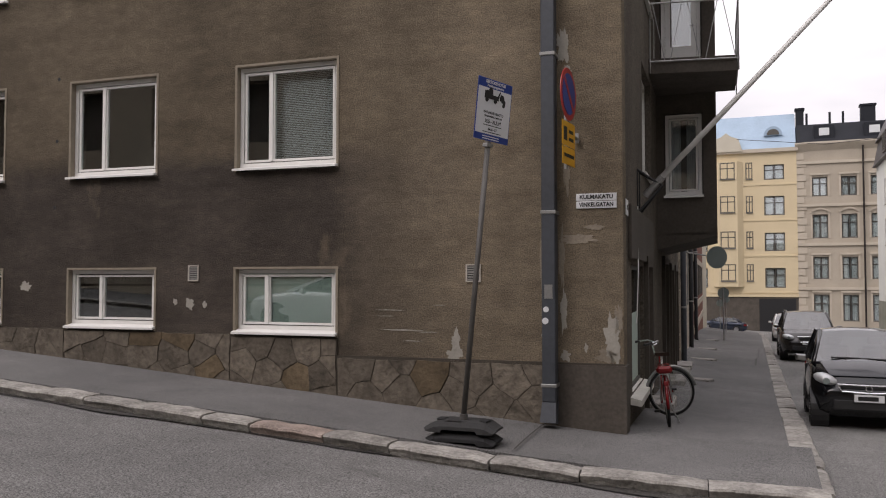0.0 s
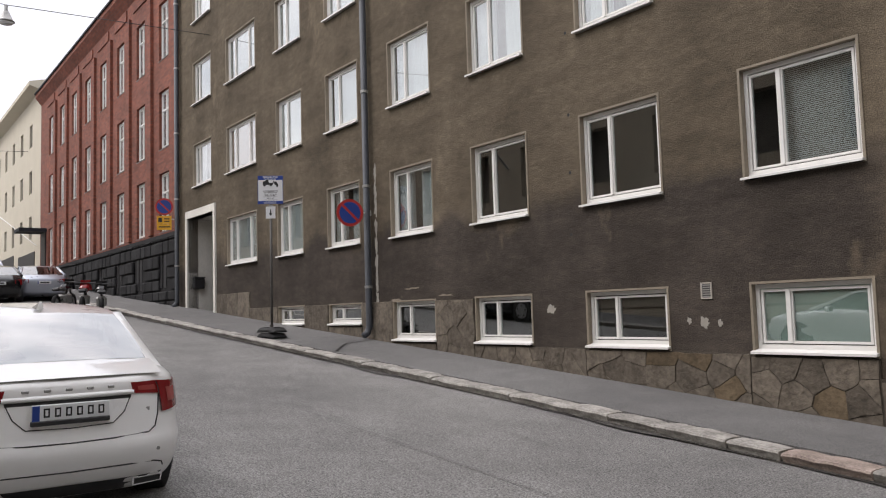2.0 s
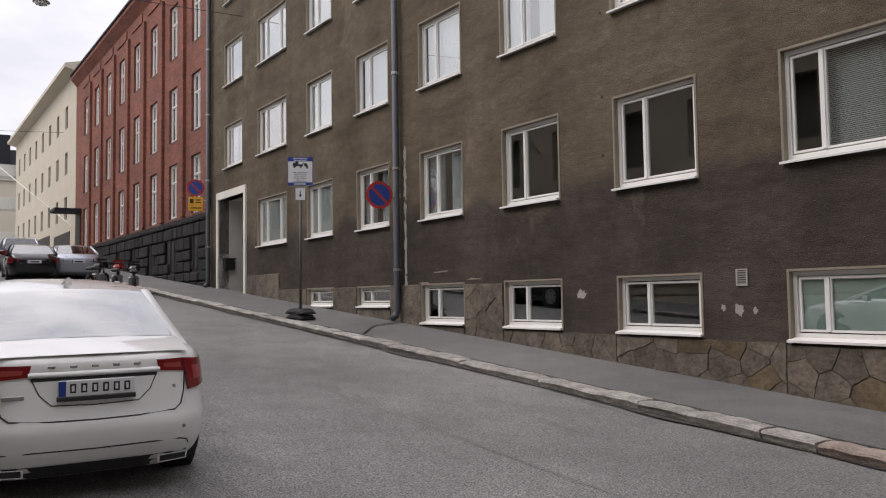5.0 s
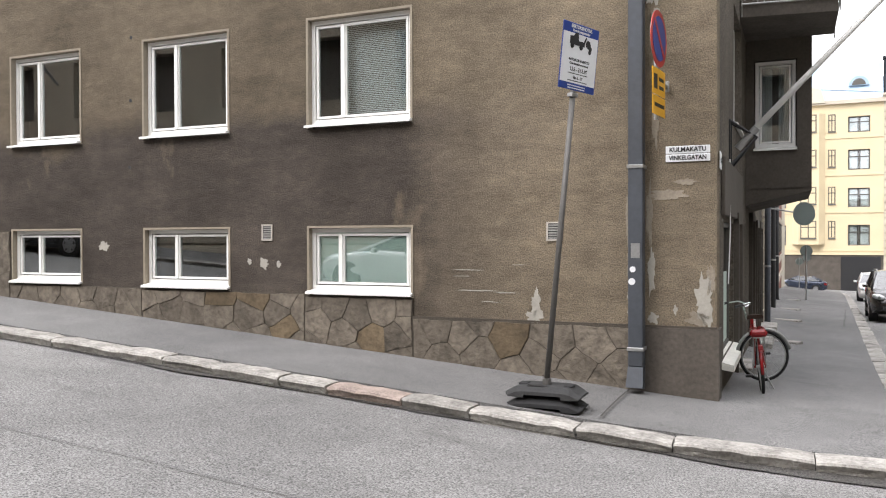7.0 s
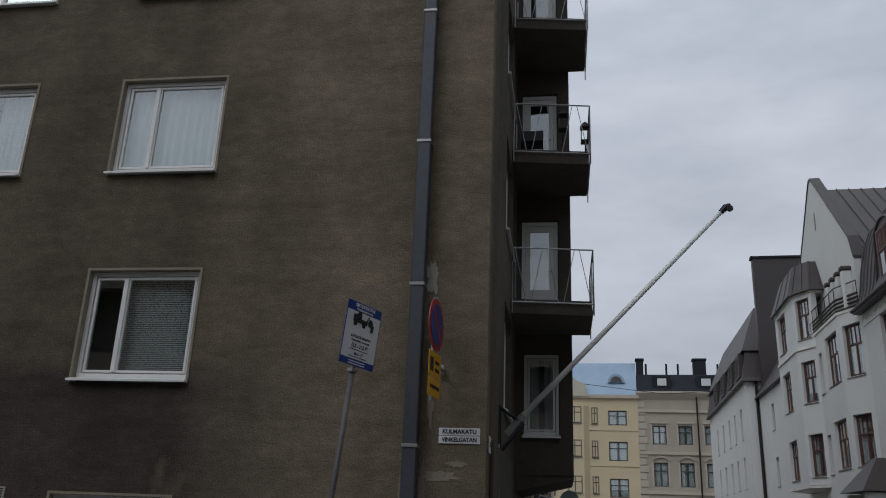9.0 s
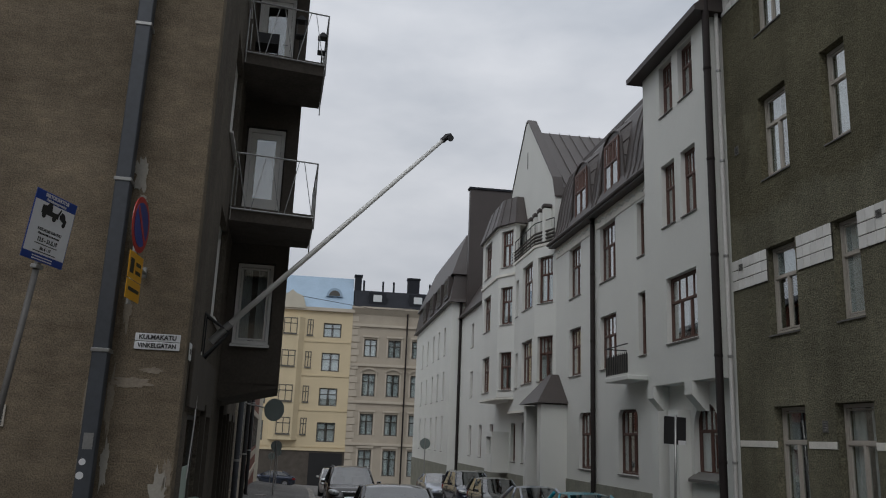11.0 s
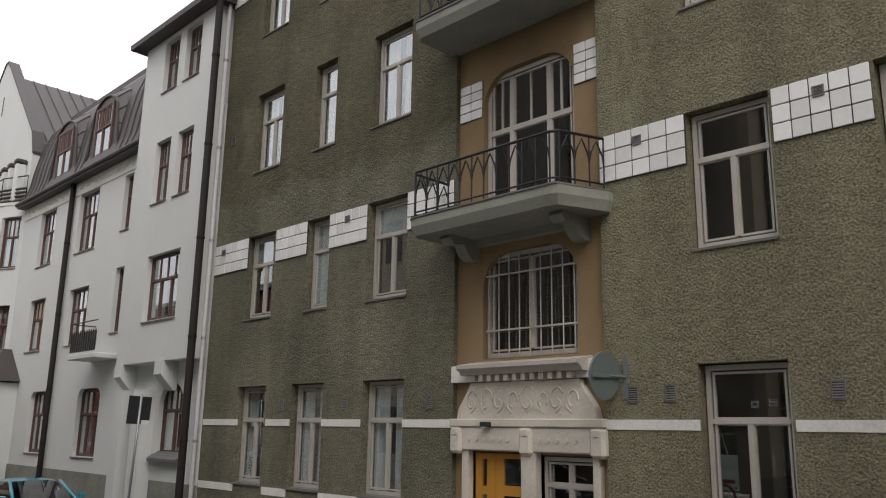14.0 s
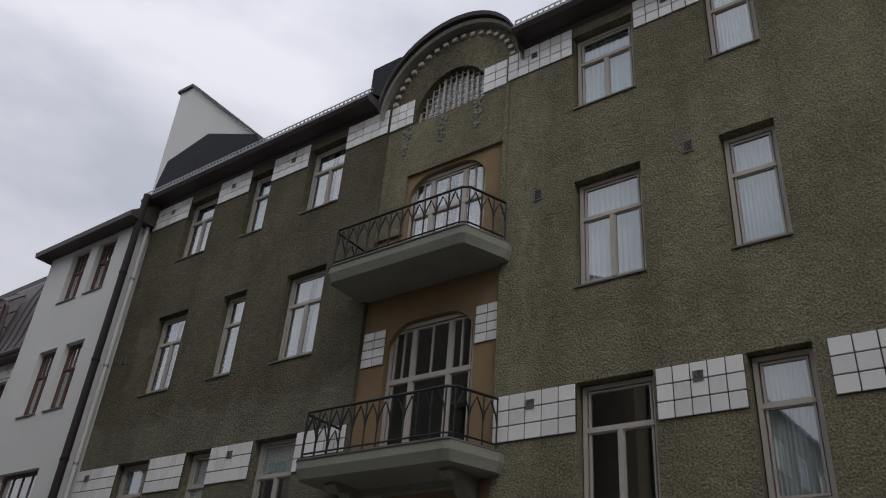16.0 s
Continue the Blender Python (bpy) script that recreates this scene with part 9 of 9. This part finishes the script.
def tow_sign(x, y, z, tilt, turn, label, arrow=False, height=3.3, foot_turn=0.0):
    base = Matrix.Translation((x, y, z))
    rubber_foot(base @ Matrix.Rotation(radians(foot_turn), 4, "Z"), "stacked grey rubber foot holding a sign pole")
    s = thing("tow_away_sign", base @ Matrix.Rotation(radians(tilt), 4, "Y") @ Matrix.Rotation(radians(turn), 4, "Z"), label, "sign", "tow-away signs")
    part("pole", Geo().tube([(0, 0.035, 0.2), (0, 0.035, height)], 0.03, 12), M_DARKPOLE, s, smooth=True)
    w_, h_ = 0.29, 0.66
    z0 = height - 0.1
    pn = part("panel", Geo().cbox(-w_, w_, -0.006, 0.002, z0, z0 + h_, 0.003), M_BLUE, s, "blue-edged white panel")
    part("white_field", Geo().box(-w_ + 0.012, w_ - 0.012, -0.008, -0.006, z0 + 0.07, z0 + h_ - 0.10), M_SIGNWHITE, pn)
    T = lambda zz: Matrix.Translation((0, -0.009, zz)) @ UP
    lettering("SIIRTOKEHOTUS", 0.047, T(z0 + h_ - 0.035), M_SIGNWHITE, pn, wide=0.95, depth=0.001)
    lettering("Flyttningsuppmaning", 0.034, T(z0 + h_ - 0.075), M_SIGNWHITE, pn, wide=1.0, depth=0.001)
    tow_truck(Matrix.Translation((0.0, -0.01, z0 + h_ - 0.19)), pn, 1.15)
    lettering("KATUALUE VARATTU", 0.036, T(z0 + 0.30), M_BLACK, pn, wide=0.95, depth=0.001)
    lettering("Gatuområdet reserverat", 0.03, T(z0 + 0.262), M_BLACK, pn, wide=1.0, depth=0.001)
    lettering("13.5 - 31.5.19", 0.055, T(z0 + 0.205), M_BLACK, pn, wide=0.92, depth=0.001)
    lettering("klo 6 - 17", 0.042, T(z0 + 0.125), M_BLACK, pn, wide=0.9, depth=0.001)
    for k in (0.165, 0.092):
        part("small_print", Geo().box(-0.16, 0.15, -0.0095, -0.008, z0 + k - 0.004, z0 + k + 0.004), M_BLACK, pn)
    for k in (0.02, 0.045):
        part("small_print", Geo().box(-0.15, 0.13, -0.0075, -0.006, z0 + k - 0.005, z0 + k + 0.005), M_SIGNWHITE, pn)
    part("clamp", Geo().cbox(-0.05, 0.05, -0.0, 0.07, z0 - 0.06, z0 - 0.02, 0.006), M_STEEL, s)
    if arrow:
        ap = part("arrow_plate", Geo().cbox(-0.11, 0.11, -0.004, 0.004, z0 - 0.34, z0 - 0.06, 0.003), M_SIGNWHITE, s)
        part("arrow", Geo().prism([(-0.012, z0 - 0.13), (0.012, z0 - 0.13), (0.012, z0 - 0.22), (0.04, z0 - 0.22), (0.0, z0 - 0.28), (-0.04, z0 - 0.22), (-0.012, z0 - 0.22)], -0.006, -0.004, 1), M_BLACK, ap)


tow_sign(-2.96, 8.22, pave_z(-2.96, 8.22) + 0.0, 5.5, 69.0, "leaning tow-away sign with blue edges on a steel pole", height=3.36, foot_turn=3)
tow_sign(-18.0, 7.22, pave_z(-18.0, 7.22), 0.6, 62.0, "tow-away sign with an arrow plate on a steel pole", True, height=3.2, foot_turn=8)


def no_parking(m, label, yellow=True, arm=0.4):
    """A round sign facing +x of m, with a bracket towards +y."""
    s = thing("no_parking_sign", m, label, "sign", "no parking signs")
    d = part("disc", Geo().disc((0, 0, 0), (1, 0, 0), 0.31, 0.008, 32), M_RED, s, "red-rimmed blue disc")
    part("blue_field", Geo().disc((0.006, 0, 0), (1, 0, 0), 0.245, 0.006, 32), M_BLUE, d)
    part("slash", Geo().prism([(-0.19, 0.15), (-0.15, 0.19), (0.19, -0.15), (0.15, -0.19)], 0.009, 0.012, 0), M_RED, d)
    part("back", Geo().disc((-0.007, 0, 0), (1, 0, 0), 0.30, 0.006, 32), M_SIGNGREY, s)
    if yellow:
        p = part("yellow_plate", Geo().cbox(-0.004, 0.004, -0.25, 0.25, -0.62, -0.33, 0.003), M_SIGNYELLOW, s, "yellow plate with dark marks")
        q = part("yellow_plate", Geo().cbox(-0.004, 0.004, -0.25, 0.25, -0.84, -0.63, 0.003), M_SIGNYELLOW, s)
        part("mark", Geo().box(0.004, 0.006, -0.2, -0.07, -0.56, -0.40), M_BLACK, p)
        for k in range(2):
            part("mark", Geo().box(0.004, 0.006, 0.0, 0.18, -0.46 - 0.09 * k, -0.42 - 0.09 * k), M_BLACK, p)
        part("mark", Geo().box(0.004, 0.006, -0.18, 0.2, -0.75, -0.71), M_BLACK, q)
        part("post", Geo().tube([(-0.03, 0, -0.88), (-0.03, 0, 0.3)], 0.025, 8), M_STEEL, s)
    part("bracket", Geo().tube([(-0.03, 0.0, -0.45 if yellow else 0.0), (-0.03, arm, -0.45 if yellow else 0.0)], 0.022, 8), M_STEEL, s)
    part("wall_plate", Geo().cbox(-0.06, 0.0, arm - 0.03, arm, (-0.45 if yellow else 0.0) - 0.06, (-0.45 if yellow else 0.0) + 0.06, 0.005), M_STEEL, s)


no_parking(Matrix.Translation((-2.03, 9.27, 3.96)) @ Matrix.Rotation(radians(-4), 4, "Z"), "no parking sign with yellow plates on a wall bracket", True, 0.45)
no_parking(Matrix.Translation((-16.45, 8.5, 3.98)) @ Matrix.Rotation(radians(-12), 4, "Z"), "round no parking sign on a bracket by the drainpipe", False, 0.5)
no_parking(Matrix.Translation((-29.75, 7.85, 5.75)) @ Matrix.Rotation(radians(-18), 4, "Z"), "no parking sign with yellow plates up the street", True, 0.45)

# temporary sign seen from behind, on the far pavement
zz = pave_z(8.45, 19.05)
rubber_foot(Matrix.Translation((8.45, 19.05, zz)), "stacked grey rubber foot holding a sign pole")
ts = thing("traffic_sign", Matrix.Translation((8.45, 19.05, zz)) @ Matrix.Rotation(radians(2), 4, "Y"), "black-backed rectangular sign on a grey pole", "sign")
part("pole", Geo().tube([(0, 0, 0.2), (0, 0, 3.2)], 0.03, 10), M_STEEL, ts, smooth=True)
part("panel", Geo().cbox(-0.28, 0.28, 0.03, 0.04, 2.5, 3.15, 0.003), M_PLASTIC, ts)
part("label", Geo().box(0.08, 0.27, 0.022, 0.028, 2.5, 2.6), M_SIGNWHITE, ts)
st = thing("steps", None, "reddish stone steps at the corner entrance", "steps", kind="structure")
for k in range(3):
    part("step", Geo(MG).cbox(-23.0 + 0.0, -21.3, -0.75 + 0.25 * k, 0.0, -1.2, -0.62 + 0.17 * k, 0.012), M_GRANITE_RED, st)
for k, (a, s_) in enumerate(((-20.4, 0.42), (-19.9, 0.36), (-21.0, 0.30))):
    b = thing("boulder", at(MG, a, -0.35, -0.62), "dark rough boulder by the wall", "stone", "stones by the wall")
    g = Geo()
    g.loft([[(s_ * q * math.cos(t) * (1 + 0.18 * noise.noise(Vector((math.cos(t), math.sin(t), zq * 3 + k)))), s_ * 0.7 * q * math.sin(t), zq * s_ * 1.5) for t in [2 * math.pi * i / 12 for i in range(12)]] for q, zq in ((0.9, 0.0), (1.0, 0.35), (0.85, 0.7), (0.4, 0.95))])
    part("stone", g, M_ROUGHGRANITE, b, smooth=True, angle=40)


# bicycle leaning by the shop
def bicycle(m):
    b = thing("bicycle", m, "red city bicycle with a brown saddle leaning by the shop", "bicycle")
    steer = Matrix.Translation((0.42, 0, 0)) @ Matrix.Rotation(radians(-72), 4, "Z") @ Matrix.Translation((-0.42, 0, 0))
    for x, nm in ((-0.54, "rear"), (0.54, "front")):
        sm = steer if x > 0 else None
        w_ = part("wheel", Geo(sm).torus((x, 0, 0.34), (0, 1, 0), 0.325, 0.02, 36, 8), M_TYRE, b, smooth=True)
        part("rim", Geo(sm).torus((x, 0, 0.34), (0, 1, 0), 0.298, 0.010, 36, 6), M_STEEL, w_, smooth=True)
        part("hub", Geo(sm).tube([(x, -0.05, 0.34), (x, 0.05, 0.34)], 0.025, 10), M_STEEL, w_)
        g = Geo(sm)
        for i in range(16):
            t = 2 * math.pi * i / 16
            g.tube([(x, 0.03 * (1 if i % 2 else -1), 0.34), (x + 0.295 * math.cos(t), 0, 0.34 + 0.295 * math.sin(t))], 0.0022, 4, False)
        part("spokes", g, M_STEEL, w_)
        part("mudguard", Geo(sm).tube([(x + 0.365 * math.cos(t), 0, 0.34 + 0.365 * math.sin(t)) for t in [math.pi * (0.05 + 0.9 * i / 12) + (0.25 if x < 0 else 0.0) for i in range(13)]], 0.022, 6), M_LAMPRED if x < 0 else M_STEEL, b, smooth=True)
    red = M_LAMPRED
    part("frame", Geo().tube([(0.36, 0, 0.86), (0.42, 0, 0.70), (-0.06, 0, 0.30)], 0.022, 8).tube([(-0.06, 0, 0.30), (-0.22, 0, 0.82)], 0.018, 8).tube([(0.40, 0, 0.78), (-0.17, 0, 0.55)], 0.018, 8).tube([(-0.06, 0.05, 0.30), (-0.54, 0.06, 0.34)], 0.011, 6).tube([(-0.06, -0.05, 0.30), (-0.54, -0.06, 0.34)], 0.011, 6).tube([(-0.20, 0.03, 0.72), (-0.54, 0.06, 0.34)], 0.009, 6).tube([(-0.20, -0.03, 0.72), (-0.54, -0.06, 0.34)], 0.009, 6), red, b, smooth=True)
    part("fork", Geo(steer).tube([(0.40, 0.0, 0.76), (0.44, 0.05, 0.66), (0.54, 0.06, 0.34)], 0.012, 6).tube([(0.40, 0.0, 0.76), (0.44, -0.05, 0.66), (0.54, -0.06, 0.34)], 0.012, 6), red, b, smooth=True)
    part("stem", Geo(steer).tube([(0.36, 0, 0.85), (0.33, 0, 1.02), (0.40, 0, 1.04)], 0.014, 6), M_CHROME, b)
    part("handlebar", Geo(steer).tube([(0.18, -0.29, 1.07), (0.34, -0.20, 1.09), (0.41, 0, 1.05), (0.34, 0.20, 1.09), (0.18, 0.29, 1.07)], 0.012, 8), M_CHROME, b, smooth=True)
    for s in (1, -1):
        part("grip", Geo(steer).tube([(0.10, s * 0.31, 1.06), (0.22, s * 0.27, 1.075)], 0.018, 8), M_PLASTIC, b)
    part("seat_post", Geo().tube([(-0.22, 0, 0.80), (-0.25, 0, 0.92)], 0.014, 8), M_CHROME, b)
    part("saddle", Geo().loft([[(-0.40, -0.10, 0.93), (-0.40, 0.10, 0.93), (-0.40, 0.09, 0.98), (-0.40, -0.09, 0.98)], [(-0.28, -0.09, 0.92), (-0.28, 0.09, 0.92), (-0.28, 0.07, 0.97), (-0.28, -0.07, 0.97)], [(-0.10, -0.02, 0.93), (-0.10, 0.02, 0.93), (-0.10, 0.018, 0.965), (-0.10, -0.018, 0.965)]]), M_WOOD, b, "worn brown saddle", fix=True)
    part("carrier", Geo().tube([(-0.24, 0.06, 0.72), (-0.82, 0.06, 0.74), (-0.82, -0.06, 0.74), (-0.24, -0.06, 0.72)], 0.008, 6).tube([(-0.56, 0.07, 0.36), (-0.74, 0.06, 0.74)], 0.007, 6).tube([(-0.56, -0.07, 0.36), (-0.74, -0.06, 0.74)], 0.007, 6), M_STEEL, b)
    part("bag", Geo().cbox(-0.84, -0.44, -0.10, 0.10, 0.745, 0.84, 0.03), M_LAMPRED, b, "bright red rack bag")
    part("rear_light", Geo().cbox(-0.93, -0.89, -0.03, 0.03, 0.60, 0.66, 0.008), M_LAMPRED, b)
    part("crank", Geo().disc((-0.06, 0.06, 0.30), (0, 1, 0), 0.09, 0.01, 20), M_STEEL, b)
    part("pedal", Geo().cbox(-0.02, 0.08, 0.08, 0.16, 0.13, 0.16, 0.008), M_PLASTIC, b)
    part("pedal", Geo().cbox(-0.18, -0.08, -0.16, -0.08, 0.44, 0.47, 0.008), M_PLASTIC, b)
    part("kickstand", Geo().tube([(-0.15, -0.04, 0.28), (-0.22, -0.16, 0.0)], 0.010, 6), M_STEEL, b)


bx, by_ = -1.19, 11.55
bicycle(Matrix.Translation((bx, by_, pave_z(bx, by_) + 0.03)) @ Matrix.Rotation(radians(99), 4, "Z") @ Matrix.Rotation(radians(-5), 4, "X"))

# mirror and signs by the row houses
mr = thing("traffic_mirror", MB @ Matrix.Translation((14.6, -1.05, 2.42)), "grey-green mirror seen from behind over the pavement", "mirror")
part("disc", Geo().disc((0, 0, 0), (1, 0.6, 0.05), 0.32, 0.03, 26), M_SIGNGREY, mr)
part("arm", Geo().tube([(0, 0, 0), (0.1, 1.05, 0.2)], 0.025, 6), M_STEEL, mr)
for k, (a, b, h_, r_) in enumerate(((30.0, -1.3, 2.5, 0.26), (62.0, -1.2, 2.6, 0.3), (48.0, -1.55, 2.5, 0.25))):
    p0 = MB @ Vector((a, b, 0))
    z_ = pave_z(p0.x, p0.y)
    s = thing("road_sign", Matrix.Translation((p0.x, p0.y, z_)), "grey road sign seen from behind on a pole", "sign", "road signs farther off")
    part("pole", Geo().tube([(0, 0, 0), (0, 0, h_)], 0.03, 8), M_STEEL, s)
    part("disc", Geo().disc((0, 0.03, h_ - r_), (0, 1, 0), r_, 0.01, 20), M_SIGNGREY, s)
p0 = (8.2, 62.0)
s = thing("road_sign", Matrix.Translation((*p0, pave_z(*p0))), "grey road sign seen from behind on a pole", "sign", "road signs farther off")
part("pole", Geo().tube([(0, 0, 0), (0, 0, 4.0)], 0.04, 8), M_STEEL, s)
part("disc", Geo().disc((0, 0.03, 3.6), (0, 1, 0), 0.4, 0.01, 20), M_SIGNGREY, s)
for a, b in ((9.0, -0.5), (15.6, -0.55), (21.0, -0.55), (28.5, -0.6)):
    p0 = MB @ Vector((a, b, 0))
    g_ = thing("gutter_stone", Matrix.Translation((p0.x, p0.y, pave_z(p0.x, p0.y) + 0.04)) @ Matrix.Rotation(radians(-20), 4, "Z"), "pale worn gutter stone on the pavement", "stone", "gutter stones")
    part("slab", Geo().cbox(-0.45, 0.45, -0.16, 0.16, -0.05, 0.04, 0.015), M_GRANITE, g_)

# street lamps hung on wires over the street
for x, y0, y1, z0, zm, z1, lx in ((-26.0, -3.3, 8.4, 11.4, 10.9, 11.0, 2.44), (-60.0, -3.3, 6.8, 13.5, 12.9, 13.2, 1.7)):
    w_ = thing("hanging_lamp", None, "white street lamp hanging from a thin wire", "street lamp", "hanging street lamps")
    part("wire", Geo().tube([(x, y0, z0), (x, lx, zm), (x, y1, z1)], 0.012, 5), M_IRON, w_)
    part("stem", Geo().tube([(x, lx, zm), (x, lx, zm - 0.25)], 0.05, 8), M_STEEL, w_)
    part("shade", Geo().tube([(x, lx, zm - 0.2), (x, lx, zm - 0.45), (x, lx, zm - 0.5)], [0.08, 0.19, 0.24], 16), M_STEEL, w_, smooth=True)
    part("bowl", Geo().tube([(x, lx, zm - 0.5), (x, lx, zm - 0.56), (x, lx, zm - 0.6)], [0.2, 0.17, 0.06], 16), M_SIGNWHITE, w_, smooth=True)
la = thing("flagpole", None, "grey flagpole with a dark tip reaching over the street", "flagpole")
part("pole", Geo().tube([(-24.8, -3.26, 7.44), (-24.8, 0.4, 10.49)], 0.05, 8), M_STEEL, la)
part("finial", Geo().tube([(-24.8, 0.38, 10.47), (-24.8, 0.56, 10.62)], [0.07, 0.05], 8), M_IRON, la)
wr = thing("overhead_wire", None, "thin dark wire strung across the side street", "wire")
part("cable", Geo().tube([(-1.6, 60.0, 11.6), (4.0, 60.5, 11.0), (9.4, 61.0, 11.4)], 0.02, 5), M_IRON, wr)

# repairs and joints in the asphalt
def seam(pts, w_, label, name="asphalt_joint", lift=0.016, mat=M_PATCH):
    g = Geo()
    rows = []
    for i in range(len(pts) - 1):
        (x0, y0), (x1, y1) = pts[i], pts[i + 1]
        n = max(2, int(math.hypot(x1 - x0, y1 - y0) / 0.25))
        for k in range(n + (1 if i == len(pts) - 2 else 0)):
            t = k / n
            x, y = x0 + (x1 - x0) * t, y0 + (y1 - y0) * t
            d = Vector((x1 - x0, y1 - y0)).normalized()
            j = 0.05 * noise.noise(Vector((x * 1.3, y * 1.3, 7)))
            px, py = x - d.y * j, y + d.x * j
            ww = w_ * (0.6 + 0.7 * abs(noise.noise(Vector((x * 2.5, y * 2.5, 3)))))
            rows.append([(px - d.y * ww, py + d.x * ww), (px + d.y * ww, py - d.x * ww)])
    return rows


for pts, w_, f in (([(-32, 3.3), (-18, 4.0), (-8, 4.6), (-2.0, 4.9)], 0.007, road_z), ([(-0.6, 7.0), (-0.9, 5.0), (-0.2, 3.0)], 0.03, road_z)):
    g = Geo()
    g.loft([[(x, y, f(x, y) + 0.019) for x, y in r_] for r_ in seam(pts, w_, "")], False, False, False)
    structure("asphalt_joint", g, M_PATCH, "dark crack along the asphalt", "crack")
g = Geo()
g.loft([[(x, y, pave_z(x, y) + 0.035 + 0.03 * max(0, y - KERB_A - 0.3)) for x, y in r_] for r_ in seam([(-2.36, 8.08), (-2.40, 8.8), (-2.43, 9.6)], 0.014, "")], False, False, False)
structure("asphalt_joint", g, M_DARKSTRIP, "dark drain joint across the pavement", "crack")
g = Geo()
g.loft([[(x, y, pave_z(x, y) + 0.04 + 0.03 * max(0, y - kerb_a(x) - 0.3)) for x, y in r_] for r_ in seam([(-14.9, 7.3), (-16.0, 8.1), (-16.4, 8.9)], 0.05, "")], False, False, False)
structure("asphalt_joint", g, M_PATCH, "dark drain joint across the pavement", "crack")
# dark strip below the kerb: gutter dirt and the kerb's shadow in one colour
g = Geo()
rows = []
for i in range(150):
    x = 0.4 - 0.3 * i
    y = kerb_a(x) + 0.055
    wid = 0.07 + 0.22 * max(0.0, noise.noise(Vector((x * 0.7, 1.3, 0.4)))) + 0.05 * noise.noise(Vector((x * 3.1, 2.0, 0)))
    rows.append([(x, y + 0.03, road_z(x, y) + 0.045), (x, y - 0.03, road_z(x, y) + 0.03), (x, y - 0.03 - wid, road_z(x, y - wid) + 0.016)])
g.loft(rows, False, False, False)
structure("gutter_dark_strip", g, M_DARKSTRIP, "dark strip of dirt and painted kerb shade along the kerb", "dirt")


def west_z(x, y):
    return pave_z(x, y) + 0.03 * max(0.0, kerb_left(y) - 0.3 - x) + 0.012


for pts, w_ in (([(-1.1, 12.4), (0.3, 12.3)], 0.012), ([(-1.1, 17.2), (0.25, 17.4)], 0.015), ([(-1.05, 22.0), (0.2, 21.8)], 0.018),
                ([(-1.2, 9.95), (-0.2, 9.4), (0.3, 8.5)], 0.014), ([(-0.2, 25.0), (-0.15, 34.0)], 0.02)):
    g = Geo()
    g.loft([[(x, y, west_z(x, y)) for x, y in r_] for r_ in seam(pts, w_, "")], False, False, False)
    structure("asphalt_joint", g, M_DARKSTRIP, "dark tarred joint in the pavement", "crack")
